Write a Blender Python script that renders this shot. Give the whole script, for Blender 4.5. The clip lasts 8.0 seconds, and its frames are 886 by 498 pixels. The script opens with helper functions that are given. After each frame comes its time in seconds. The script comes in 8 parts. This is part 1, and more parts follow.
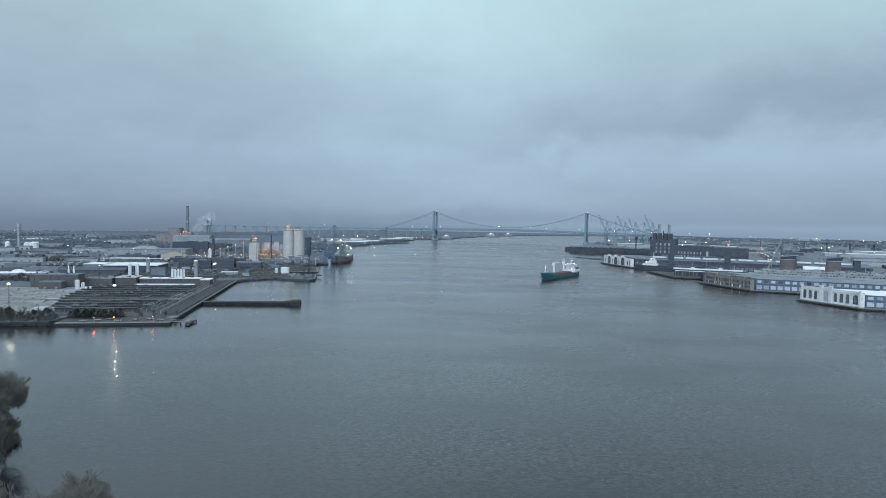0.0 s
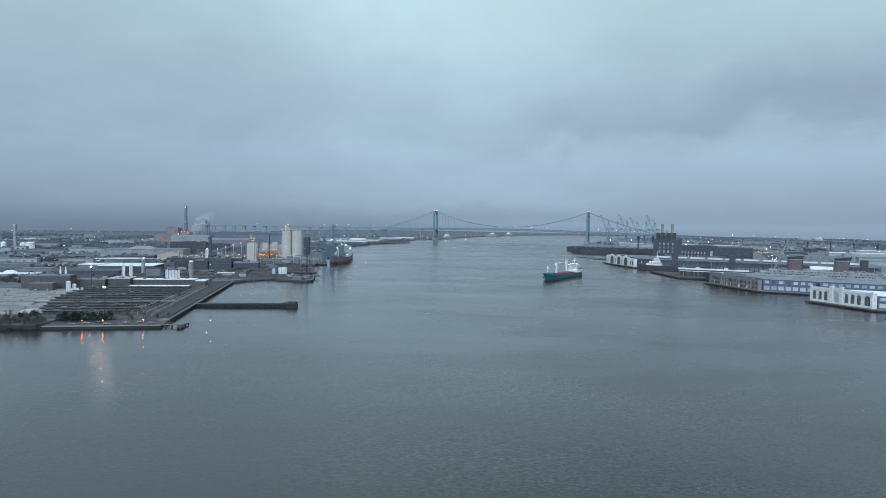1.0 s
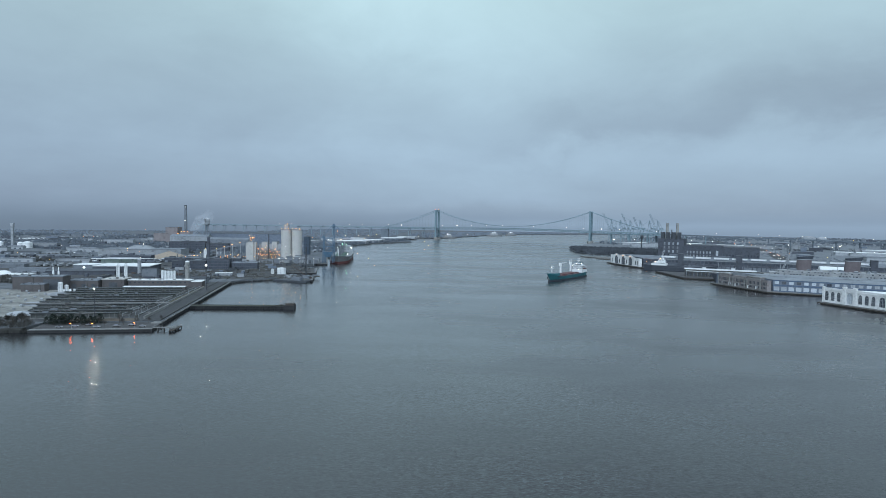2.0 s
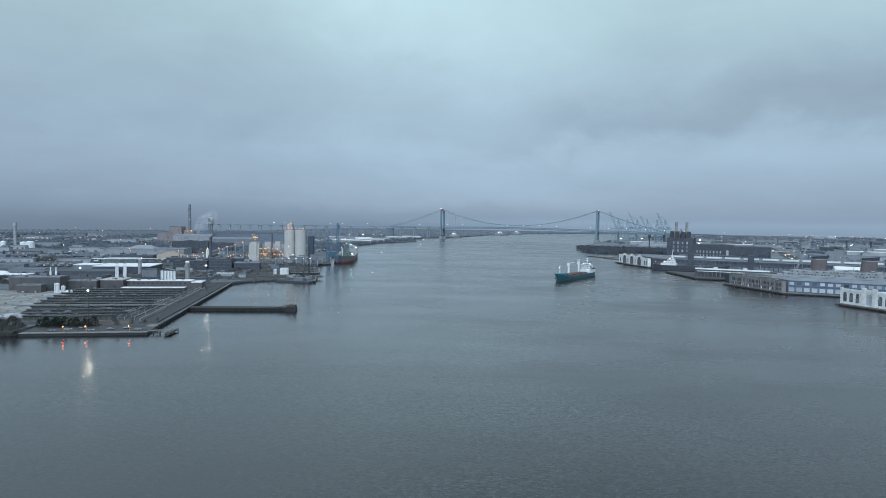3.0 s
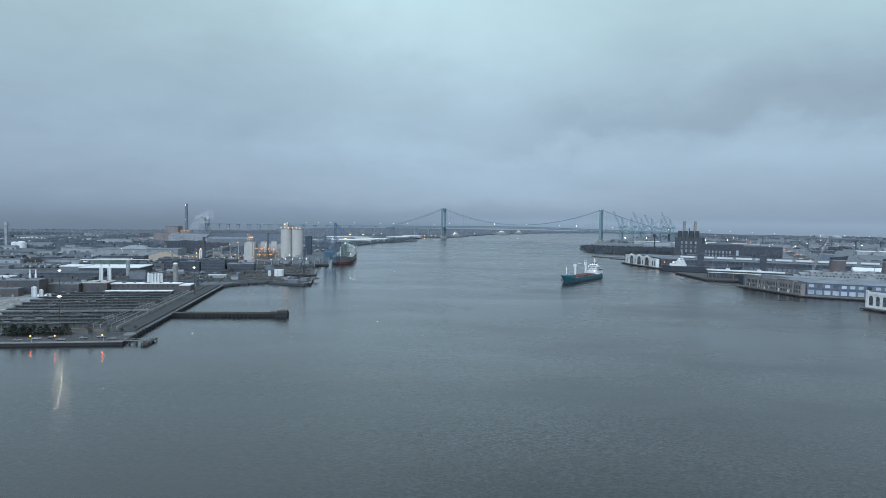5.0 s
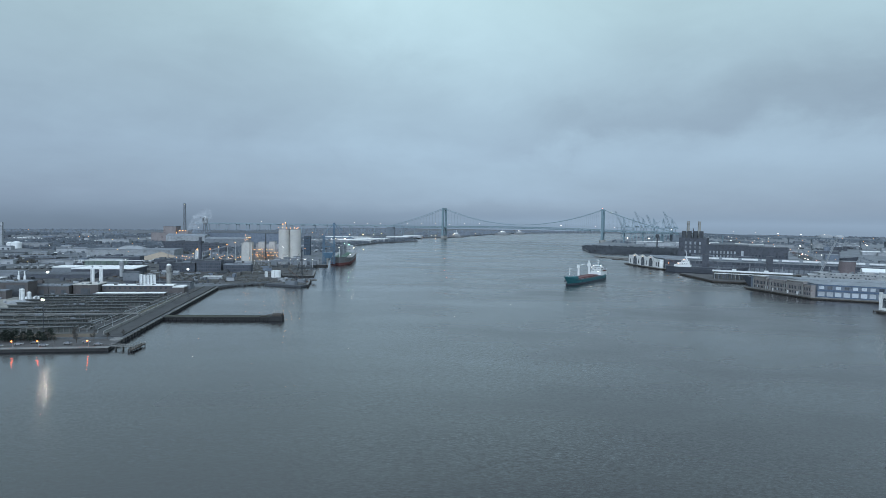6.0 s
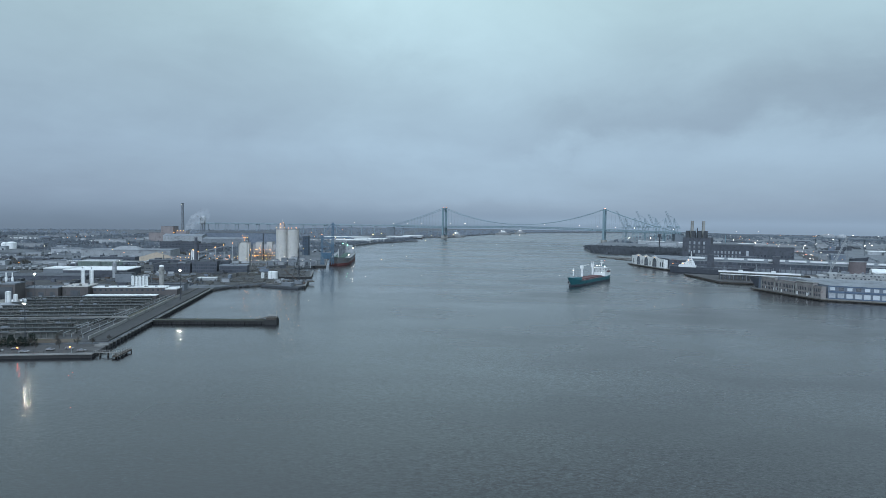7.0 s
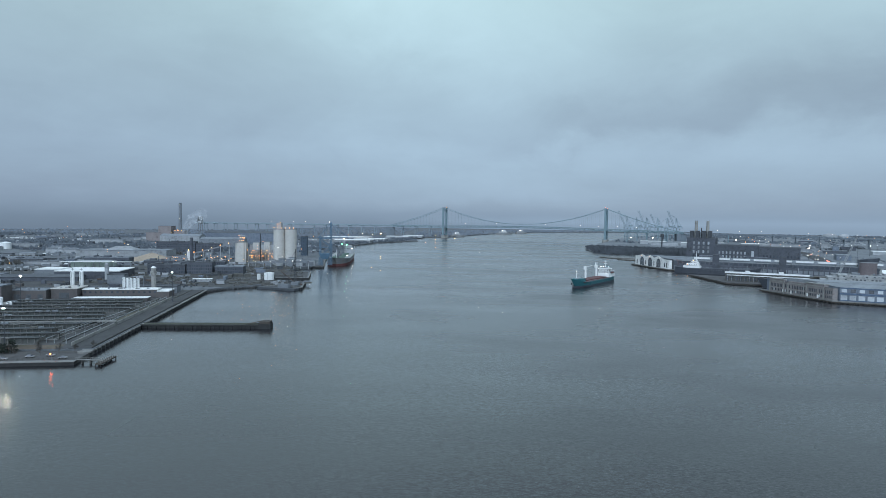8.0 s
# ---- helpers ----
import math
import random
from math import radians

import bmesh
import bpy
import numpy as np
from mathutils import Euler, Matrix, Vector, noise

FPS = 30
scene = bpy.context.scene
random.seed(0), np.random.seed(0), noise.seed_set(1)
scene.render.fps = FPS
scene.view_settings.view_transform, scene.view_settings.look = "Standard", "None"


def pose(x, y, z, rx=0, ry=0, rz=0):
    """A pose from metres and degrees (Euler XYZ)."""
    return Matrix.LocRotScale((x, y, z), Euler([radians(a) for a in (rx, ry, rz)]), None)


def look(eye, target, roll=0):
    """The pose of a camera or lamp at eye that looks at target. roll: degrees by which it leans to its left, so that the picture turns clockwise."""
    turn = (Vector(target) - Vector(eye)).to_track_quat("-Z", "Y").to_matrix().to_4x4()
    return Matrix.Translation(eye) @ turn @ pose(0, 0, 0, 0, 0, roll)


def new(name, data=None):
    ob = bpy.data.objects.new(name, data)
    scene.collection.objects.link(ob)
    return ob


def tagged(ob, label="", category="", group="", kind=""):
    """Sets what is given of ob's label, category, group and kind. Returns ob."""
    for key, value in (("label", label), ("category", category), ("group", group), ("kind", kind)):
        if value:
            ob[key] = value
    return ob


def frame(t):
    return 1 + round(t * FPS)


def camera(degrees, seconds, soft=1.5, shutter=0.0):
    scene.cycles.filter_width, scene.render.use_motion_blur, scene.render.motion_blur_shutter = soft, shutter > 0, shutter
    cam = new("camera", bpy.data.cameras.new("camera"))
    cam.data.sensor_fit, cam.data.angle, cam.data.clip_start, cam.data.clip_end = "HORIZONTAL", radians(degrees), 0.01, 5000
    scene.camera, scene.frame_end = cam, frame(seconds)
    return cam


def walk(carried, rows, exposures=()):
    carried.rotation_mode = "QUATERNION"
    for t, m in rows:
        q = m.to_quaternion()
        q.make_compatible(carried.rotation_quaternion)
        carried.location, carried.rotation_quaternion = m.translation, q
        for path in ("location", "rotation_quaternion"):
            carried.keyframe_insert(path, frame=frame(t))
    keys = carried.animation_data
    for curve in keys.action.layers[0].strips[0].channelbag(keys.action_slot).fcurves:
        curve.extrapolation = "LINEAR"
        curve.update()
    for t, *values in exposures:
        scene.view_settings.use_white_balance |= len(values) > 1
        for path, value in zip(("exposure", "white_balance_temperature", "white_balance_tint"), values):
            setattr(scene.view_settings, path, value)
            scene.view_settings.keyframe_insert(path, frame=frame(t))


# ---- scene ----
cam = camera(70, 8.0, 0.82)
PATH = [
    (0, (1.36, 3.20, 76.03), (3.1, 1002.3, 32.5), 1.00),
    (0.5, (1.42, 10.66, 75.95), (2.7, 1009.7, 32.0), 1.02),
    (1, (1.31, 18.61, 75.93), (2.2, 1017.6, 31.7), 0.95),
    (1.5, (1.03, 26.66, 75.90), (1.4, 1025.7, 31.1), 0.95),
    (1.7, (0.95, 29.90, 75.88), (1.3, 1028.9, 31.0), 0.95),
    (2.8, (0.51, 47.75, 75.74), (-9.3, 1046.6, 29.1), 0.89),
    (3, (0.43, 51.00, 75.71), (-9.4, 1049.9, 29.1), 0.89),
    (3.5, (-0.07, 59.15, 75.60), (-10.5, 1058.0, 28.8), 0.89),
    (4, (-0.22, 67.55, 75.57), (-11.0, 1066.4, 28.5), 0.88),
    (4.5, (-0.21, 76.01, 75.67), (-11.4, 1074.8, 28.1), 0.86),
    (6, (-0.56, 100.75, 75.91), (-13.0, 1099.5, 27.9), 0.86),
    (6.5, (-0.79, 109.09, 75.94), (-13.4, 1107.8, 27.6), 0.84),
    (7, (-0.95, 117.62, 75.92), (-13.8, 1116.4, 27.4), 0.82),
    (7.5, (-1.23, 126.30, 76.01), (-14.1, 1125.0, 27.1), 0.84),
    (8, (-1.45, 134.90, 76.20), (-14.6, 1133.6, 27.1), 0.82),
]
walk(cam, [(t, look(eye, target, roll)) for t, eye, target, roll in PATH])

# ---- world, sun ----
world = bpy.data.worlds.new("overcast_dusk")
scene.world = world
world.use_nodes = True
wt = world.node_tree
wt.nodes.clear()


def wn(kind, **kw):
    n = wt.nodes.new(kind)
    for k, v in kw.items():
        if k == "op":
            n.operation = v
        elif k == "blend":
            n.blend_type = v
    return n


def wmath(op, a, b=None, clamp=False):
    n = wn("ShaderNodeMath", op=op)
    n.use_clamp = clamp
    for i, v in enumerate((a, b)):
        if v is None:
            continue
        if isinstance(v, (int, float)):
            n.inputs[i].default_value = v
        else:
            wt.links.new(v, n.inputs[i])
    return n.outputs[0]


wcoord = wn("ShaderNodeTexCoord")
wsep = wn("ShaderNodeSeparateXYZ")
wt.links.new(wcoord.outputs["Generated"], wsep.inputs[0])
dx, dy, dz = wsep.outputs
up = wmath("MAXIMUM", dz, 0.0)
# clouds lie on a flat layer overhead
lay = wmath("ADD", up, 0.16)
cx, cy = wmath("DIVIDE", dx, lay), wmath("DIVIDE", dy, lay)
ccomb = wn("ShaderNodeCombineXYZ")
wt.links.new(cx, ccomb.inputs[0])
wt.links.new(cy, ccomb.inputs[1])


def wnoise(scale, detail, rough, distort=0.0, vec=None):
    n = wn("ShaderNodeTexNoise")
    n.inputs["Scale"].default_value = scale
    n.inputs["Detail"].default_value = detail
    n.inputs["Roughness"].default_value = rough
    n.inputs["Distortion"].default_value = distort
    wt.links.new(vec or ccomb.outputs[0], n.inputs["Vector"])
    return n.outputs[0]


broad = wnoise(0.55, 5.0, 0.55, 0.3)
fine = wnoise(1.7, 7.0, 0.6, 0.5)
puff = wn("ShaderNodeCombineXYZ")
wt.links.new(dx, puff.inputs[0])
wt.links.new(wmath("MULTIPLY", dz, 1.5), puff.inputs[1])
wob = wmath("MULTIPLY", wmath("SUBTRACT", wnoise(6.5, 7.0, 0.58, 0.3, puff.outputs[0]), 0.5), 0.15)


def bank(x, z, sx, sz, tilt, amount):
    """One cloud bank: an uneven soft patch, x to the side and z up from straight ahead."""
    ax = wmath("SUBTRACT", dx, x)
    az = wmath("SUBTRACT", wmath("ADD", dz, wob), z)
    az = wmath("SUBTRACT", az, wmath("MULTIPLY", ax, tilt))
    qx = wmath("DIVIDE", ax, sx)
    qz = wmath("ADD", wmath("DIVIDE", wmath("MAXIMUM", az, 0.0), sz * 1.45), wmath("DIVIDE", wmath("MINIMUM", az, 0.0), sz * 0.6))
    r2 = wmath("ADD", wmath("MULTIPLY", qx, qx), wmath("MULTIPLY", qz, qz))
    g = wmath("POWER", 2.718, wmath("MULTIPLY", r2, -1.0))
    front = wmath("GREATER_THAN", dy, 0.0)
    return wmath("MULTIPLY", wmath("MULTIPLY", g, front), amount)


BANKS = (
    (0.47, 0.162, 0.26, 0.055, 0.08, -0.20),
    (0.20, 0.130, 0.13, 0.036, 0.22, -0.12),
    (0.60, 0.165, 0.16, 0.05, 0.0, -0.08),
    (0.48, 0.095, 0.20, 0.028, 0.0, 0.02),
    (0.02, 0.27, 0.17, 0.15, -0.2, 0.13),
    (0.30, 0.27, 0.10, 0.08, 0.3, -0.05),
    (-0.50, 0.27, 0.28, 0.12, 0.0, -0.09),
    (-0.13, 0.31, 0.13, 0.10, -0.3, 0.13),
    (-0.04, 0.22, 0.05, 0.08, 0.0, -0.05),
    (-0.42, 0.15, 0.34, 0.08, 0.0, -0.10),
    (0.02, 0.03, 0.30, 0.05, 0.0, 0.14),
    # next two lie unseen above the view, added to brighten and darken reflections
    (-0.45, 0.46, 0.36, 0.12, 0.0, 0.50),
    (0.35, 0.48, 0.36, 0.10, 0.0, -0.20),
    (-0.45, 0.04, 0.30, 0.07, 0.0, -0.11),
    (0.50, 0.04, 0.20, 0.05, 0.0, -0.05),
)
shade = wmath("ADD", wmath("MULTIPLY", wmath("SUBTRACT", broad, 0.5), 0.20), 1.0)
shade = wmath("ADD", shade, wmath("MULTIPLY", wmath("SUBTRACT", fine, 0.5), 0.10))
wisp = wn("ShaderNodeCombineXYZ")
wt.links.new(dx, wisp.inputs[0])
wt.links.new(wmath("MULTIPLY", dz, 1.7), wisp.inputs[1])
wt.links.new(wmath("MULTIPLY", dy, 0.6), wisp.inputs[2])
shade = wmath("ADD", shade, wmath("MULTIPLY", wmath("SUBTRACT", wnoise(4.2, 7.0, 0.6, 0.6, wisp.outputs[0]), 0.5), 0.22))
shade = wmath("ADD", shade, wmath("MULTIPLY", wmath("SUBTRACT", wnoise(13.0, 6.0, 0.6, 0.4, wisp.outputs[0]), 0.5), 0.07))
for b in BANKS:
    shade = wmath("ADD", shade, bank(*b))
ramp = wn("ShaderNodeValToRGB")
STOPS = ((0.0, (0.230, 0.314, 0.425)), (0.03, (0.264, 0.366, 0.496)), (0.10, (0.348, 0.480, 0.616)), (0.20, (0.392, 0.54, 0.645)),
         (0.33, (0.45, 0.63, 0.695)), (0.5, (0.505, 0.645, 0.765)), (1.0, (0.86, 1.10, 1.37)))
els = ramp.color_ramp.elements
els[0].position, els[0].color = STOPS[0][0], (*STOPS[0][1], 1)
els[1].position, els[1].color = STOPS[-1][0], (*STOPS[-1][1], 1)
for p, c in STOPS[1:-1]:
    e = els.new(p)
    e.color = (*c, 1)
wt.links.new(up, ramp.inputs[0])
lit = wn("ShaderNodeVectorMath", op="SCALE")
wt.links.new(ramp.outputs[0], lit.inputs[0])
wt.links.new(shade, lit.inputs["Scale"])
nishita = wn("ShaderNodeTexSky")
nishita.sky_type, nishita.sun_disc = "NISHITA", False
nishita.sun_elevation, nishita.sun_rotation = radians(25), radians(200)
thin = wn("ShaderNodeVectorMath", op="SCALE")
thin.inputs["Scale"].default_value = 0.006
wt.links.new(nishita.outputs[0], thin.inputs[0])
both = wn("ShaderNodeVectorMath", op="ADD")
wt.links.new(lit.outputs[0], both.inputs[0])
wt.links.new(thin.outputs[0], both.inputs[1])
wbg = wn("ShaderNodeBackground")
wbg.inputs["Strength"].default_value = 1.0
# the thick banks turn a little bluer than the thin cloud
deep = wn("ShaderNodeVectorMath", op="SCALE")
deep.inputs[0].default_value = (0.02, 0.0, 0.05)
wt.links.new(wmath("SUBTRACT", 1.0, wmath("MINIMUM", shade, 1.1)), deep.inputs["Scale"])
tint = wn("ShaderNodeVectorMath", op="ADD")
wt.links.new(both.outputs[0], tint.inputs[0])
wt.links.new(deep.outputs[0], tint.inputs[1])
wt.links.new(tint.outputs[0], wbg.inputs["Color"])
wout = wn("ShaderNodeOutputWorld")
wt.links.new(wbg.outputs[0], wout.inputs["Surface"])

sun_data = bpy.data.lights.new("sun", "SUN")
sun_data.energy, sun_data.angle, sun_data.color = 2.35, radians(60), (0.75, 0.905, 1.10)
sun = new("sun", sun_data)
sun.matrix_world = look((-120, -700, 560), (0, 300, 0))


# ---- materials ----
def mat(name, color, rough=0.8, vary=0.25, scale=0.05, fine_scale=1.2, metal=0.0, bump=0.0, stain=None, per_object=0.0, spec=0.3):
    """A weathered surface: broad stains and fine grain over a base colour, sizes in 1/m."""
    m = bpy.data.materials.new(name)
    m.use_nodes = True
    nt = m.node_tree
    bs = nt.nodes["Principled BSDF"]
    bs.inputs["Roughness"].default_value = rough
    bs.inputs["Metallic"].default_value = metal
    bs.inputs["Specular IOR Level"].default_value = spec
    geo = nt.nodes.new("ShaderNodeNewGeometry")

    def tex(s, detail):
        n = nt.nodes.new("ShaderNodeTexNoise")
        n.inputs["Scale"].default_value = s
        n.inputs["Detail"].default_value = detail
        n.inputs["Roughness"].default_value = 0.6
        nt.links.new(geo.outputs["Position"], n.inputs["Vector"])
        return n.outputs[0]

    def m2(op, a, b):
        n = nt.nodes.new("ShaderNodeMath")
        n.operation = op
        for i, v in enumerate((a, b)):
            if isinstance(v, (int, float)):
                n.inputs[i].default_value = v
            else:
                nt.links.new(v, n.inputs[i])
        return n.outputs[0]

    coarse, grain = tex(scale, 5), tex(fine_scale, 4)
    v = m2("ADD", m2("MULTIPLY", m2("SUBTRACT", coarse, 0.5), vary * 2.4), m2("MULTIPLY", m2("SUBTRACT", grain, 0.5), vary * 1.4))
    if per_object:
        info = nt.nodes.new("ShaderNodeObjectInfo")
        v = m2("ADD", v, m2("MULTIPLY", m2("SUBTRACT", info.outputs["Random"], 0.5), per_object))
    v = m2("MAXIMUM", m2("ADD", v, 1.0), 0.25)
    mix = nt.nodes.new("ShaderNodeMix")
    mix.data_type = "RGBA"
    mix.inputs["A"].default_value = (*color, 1)
    mix.inputs["B"].default_value = (*(stain or [c * 0.6 for c in color]), 1)
    rmp = nt.nodes.new("ShaderNodeMapRange")
    rmp.inputs["From Min"].default_value, rmp.inputs["From Max"].default_value = 0.52, 0.72
    nt.links.new(tex(scale * 2.3 + 0.01, 6), rmp.inputs["Value"])
    nt.links.new(rmp.outputs[0], mix.inputs["Factor"])
    sc = nt.nodes.new("ShaderNodeVectorMath")
    sc.operation = "SCALE"
    nt.links.new(mix.outputs["Result"], sc.inputs[0])
    nt.links.new(v, sc.inputs["Scale"])
    nt.links.new(sc.outputs[0], bs.inputs["Base Color"])
    if bump:
        bp = nt.nodes.new("ShaderNodeBump")
        bp.inputs["Strength"].default_value, bp.inputs["Distance"].default_value = 0.6, bump
        nt.links.new(grain, bp.inputs["Height"])
        nt.links.new(bp.outputs[0], bs.inputs["Normal"])
    return m


def glow(name, color, strength):
    m = bpy.data.materials.new(name)
    m.use_nodes = True
    nt = m.node_tree
    bs = nt.nodes["Principled BSDF"]
    bs.inputs["Base Color"].default_value = (*color, 1)
    bs.inputs["Emission Color"].default_value = (*color, 1)
    bs.inputs["Emission Strength"].default_value = strength
    return m


WAVE = 0.225


def water_material():
    m = bpy.data.materials.new("river_water")
    m.use_nodes = True
    nt = m.node_tree
    bs = nt.nodes["Principled BSDF"]
    bs.inputs["Base Color"].default_value = (0.0105, 0.0105, 0.0135, 1)
    bs.inputs["IOR"].default_value = 1.33
    bs.inputs["Specular IOR Level"].default_value = 0.5
    geo = nt.nodes.new("ShaderNodeNewGeometry")

    def tex(sx, sy, detail, rough=0.55):
        mp = nt.nodes.new("ShaderNodeMapping")
        mp.inputs["Scale"].default_value = (sx, sy, 1)
        mp.inputs["Rotation"].default_value = (0, 0, 0.25)
        nt.links.new(geo.outputs["Position"], mp.inputs["Vector"])
        n = nt.nodes.new("ShaderNodeTexNoise")
        n.inputs["Scale"].default_value = 1.0
        n.inputs["Detail"].default_value = detail
        n.inputs["Roughness"].default_value = rough
        nt.links.new(mp.outputs[0], n.inputs["Vector"])
        return n.outputs[0]

    slick = tex(0.006, 0.011, 4)
    mr = nt.nodes.new("ShaderNodeMapRange")
    mr.inputs["From Min"].default_value, mr.inputs["From Max"].default_value = 0.35, 0.65
    mr.inputs["To Min"].default_value, mr.inputs["To Max"].default_value = 0.14, 0.24
    nt.links.new(slick, mr.inputs["Value"])
    # wave slopes: each facet leans a little, steepest along the wind

    def slope(sx, sy, detail, rough=0.55):
        mp = nt.nodes.new("ShaderNodeMapping")
        mp.inputs["Scale"].default_value = (sx, sy, 1)
        mp.inputs["Rotation"].default_value = (0, 0, 0.25)
        nt.links.new(geo.outputs["Position"], mp.inputs["Vector"])
        n = nt.nodes.new("ShaderNodeTexNoise")
        n.inputs["Scale"].default_value = 1.0
        n.inputs["Detail"].default_value = detail
        n.inputs["Roughness"].default_value = rough
        nt.links.new(mp.outputs[0], n.inputs["Vector"])
        half = nt.nodes.new("ShaderNodeVectorMath")
        half.operation = "SUBTRACT"
        half.inputs[1].default_value = (0.5, 0.5, 0.5)
        nt.links.new(n.outputs["Color"], half.inputs[0])
        return half.outputs[0]

    total = nt.nodes.new("ShaderNodeVectorMath")
    total.operation = "ADD"
    nt.links.new(slope(0.7, 1.5, 2), total.inputs[0])
    nt.links.new(slope(2.2, 4.5, 2), total.inputs[1])
    lean = nt.nodes.new("ShaderNodeVectorMath")
    lean.operation = "MULTIPLY"
    lean.inputs[1].default_value = (WAVE * 0.7, WAVE, 0)
    calm = nt.nodes.new("ShaderNodeMapRange")
    calm.inputs["From Min"].default_value, calm.inputs["From Max"].default_value = 0.36, 0.64
    calm.inputs["To Min"].default_value, calm.inputs["To Max"].default_value = 0.6, 1.3
    nt.links.new(tex(0.004, 0.013, 5, 0.6), calm.inputs["Value"])
    # sheltered water lies calmer in the lee of the left bank
    where = nt.nodes.new("ShaderNodeSeparateXYZ")
    nt.links.new(geo.outputs["Position"], where.inputs[0])
    lee = nt.nodes.new("ShaderNodeMapRange")
    lee.interpolation_type = "SMOOTHSTEP"
    lee.inputs["From Min"].default_value, lee.inputs["From Max"].default_value = -260, 120
    lee.inputs["To Min"].default_value, lee.inputs["To Max"].default_value = 0.6, 1.5
    nt.links.new(where.outputs[0], lee.inputs["Value"])
    # open water towards the right bank is rougher
    ruffle = nt.nodes.new("ShaderNodeMapRange")
    ruffle.inputs["From Min"].default_value, ruffle.inputs["From Max"].default_value = 0.6, 1.5
    ruffle.inputs["To Min"].default_value, ruffle.inputs["To Max"].default_value = 1.0, 1.45
    nt.links.new(lee.outputs[0], ruffle.inputs["Value"])
    for source, socket in ((mr.outputs[0], "Roughness"), (0.14, "Coat Roughness")):
        mul = nt.nodes.new("ShaderNodeMath")
        mul.operation = "MULTIPLY"
        nt.links.new(ruffle.outputs[0], mul.inputs[1])
        if isinstance(source, float):
            mul.inputs[0].default_value = source
        else:
            nt.links.new(source, mul.inputs[0])
        nt.links.new(mul.outputs[0], bs.inputs[socket])
    wind = nt.nodes.new("ShaderNodeMath")
    wind.operation = "MULTIPLY"
    nt.links.new(calm.outputs[0], wind.inputs[0])
    nt.links.new(lee.outputs[0], wind.inputs[1])
    gust = nt.nodes.new("ShaderNodeVectorMath")
    gust.operation = "SCALE"
    nt.links.new(total.outputs[0], gust.inputs[0])
    nt.links.new(wind.outputs[0], gust.inputs["Scale"])
    nt.links.new(gust.outputs[0], lean.inputs[0])
    upn = nt.nodes.new("ShaderNodeVectorMath")
    upn.operation = "ADD"
    upn.inputs[1].default_value = (0, 0, 1)
    nt.links.new(lean.outputs[0], upn.inputs[0])
    unit = nt.nodes.new("ShaderNodeVectorMath")
    unit.operation = "NORMALIZE"
    nt.links.new(upn.outputs[0], unit.inputs[0])
    nt.links.new(unit.outputs[0], bs.inputs["Normal"])
    bs.inputs["Coat Weight"].default_value = 0.62
    bs.inputs["Coat IOR"].default_value = 1.33
    nt.links.new(unit.outputs[0], bs.inputs["Coat Normal"])
    return m


WATER = water_material()
PALELAND = mat("paved_plain", (0.165, 0.178, 0.19), 0.95, 0.45, 0.012, 0.12, stain=(0.1, 0.108, 0.115), spec=0.1)
WETWALL = mat("black_wet_wall", (0.026, 0.027, 0.028), 0.7, 0.4, 0.12, 1.2, spec=0.3)
LAND = mat("dry_ground", (0.125, 0.135, 0.145), 0.95, 0.5, 0.02, 0.22, stain=(0.075, 0.08, 0.083), spec=0.1)
GRASS = mat("winter_grass", (0.10, 0.10, 0.08), 0.95, 0.35, 0.03, 0.5, stain=(0.075, 0.06, 0.04), spec=0.1)
ASPHALT = mat("asphalt", (0.06, 0.062, 0.064), 0.9, 0.25, 0.05, 0.8, spec=0.2)
BEIGE = mat("pale_gravel_roof", (0.235, 0.232, 0.215), 0.95, 0.6, 0.06, 0.35, stain=(0.125, 0.125, 0.117), spec=0.1)
CONC = mat("concrete", (0.26, 0.26, 0.25), 0.85, 0.25, 0.08, 1.0, stain=(0.13, 0.13, 0.125), spec=0.2)
DARKCONC = mat("wet_dark_concrete", (0.085, 0.085, 0.08), 0.7, 0.35, 0.12, 1.2, spec=0.3)
PALECAP = mat("worn_cap_concrete", (0.18, 0.18, 0.175), 0.85, 0.25, 0.1, 1.0)
ROOFBLUE = mat("pale_blue_grey_roof", (0.195, 0.213, 0.23), 0.6, 0.35, 0.05, 0.6, stain=(0.13, 0.142, 0.155))
SHEDROOF = mat("black_felt_roof", (0.05, 0.057, 0.06), 0.8, 0.35, 0.1, 0.8, stain=(0.085, 0.09, 0.09), per_object=0.3)
GRIMY = mat("grimy_glazed_wall", (0.088, 0.096, 0.095), 0.5, 0.4, 0.15, 0.9, stain=(0.05, 0.055, 0.053), spec=0.4)
EARTH = mat("brown_bare_earth", (0.115, 0.095, 0.078), 0.95, 0.4, 0.06, 0.6, stain=(0.085, 0.085, 0.06), spec=0.1)
TIMBER = mat("weathered_timber", (0.07, 0.062, 0.055), 0.85, 0.4, 0.2, 1.5, spec=0.15)
ROOFDARK = mat("dark_bitumen_roof", (0.078, 0.086, 0.097), 0.75, 0.3, 0.08, 0.7)
ROOFGREY = mat("grey_sheet_roof", (0.155, 0.172, 0.192), 0.65, 0.35, 0.05, 0.6, stain=(0.085, 0.095, 0.105), per_object=0.4)
ROOFWHITE = mat("white_membrane_roof", (0.68, 0.69, 0.68), 0.6, 0.14, 0.05, 0.7, stain=(0.6, 0.61, 0.6))
ROOFGREEN = mat("grey_green_sheet", (0.24, 0.30, 0.27), 0.6, 0.2, 0.05, 0.7)
BROWN = mat("brown_precast_wall", (0.098, 0.09, 0.09), 0.85, 0.2, 0.06, 0.9, stain=(0.08, 0.073, 0.073))
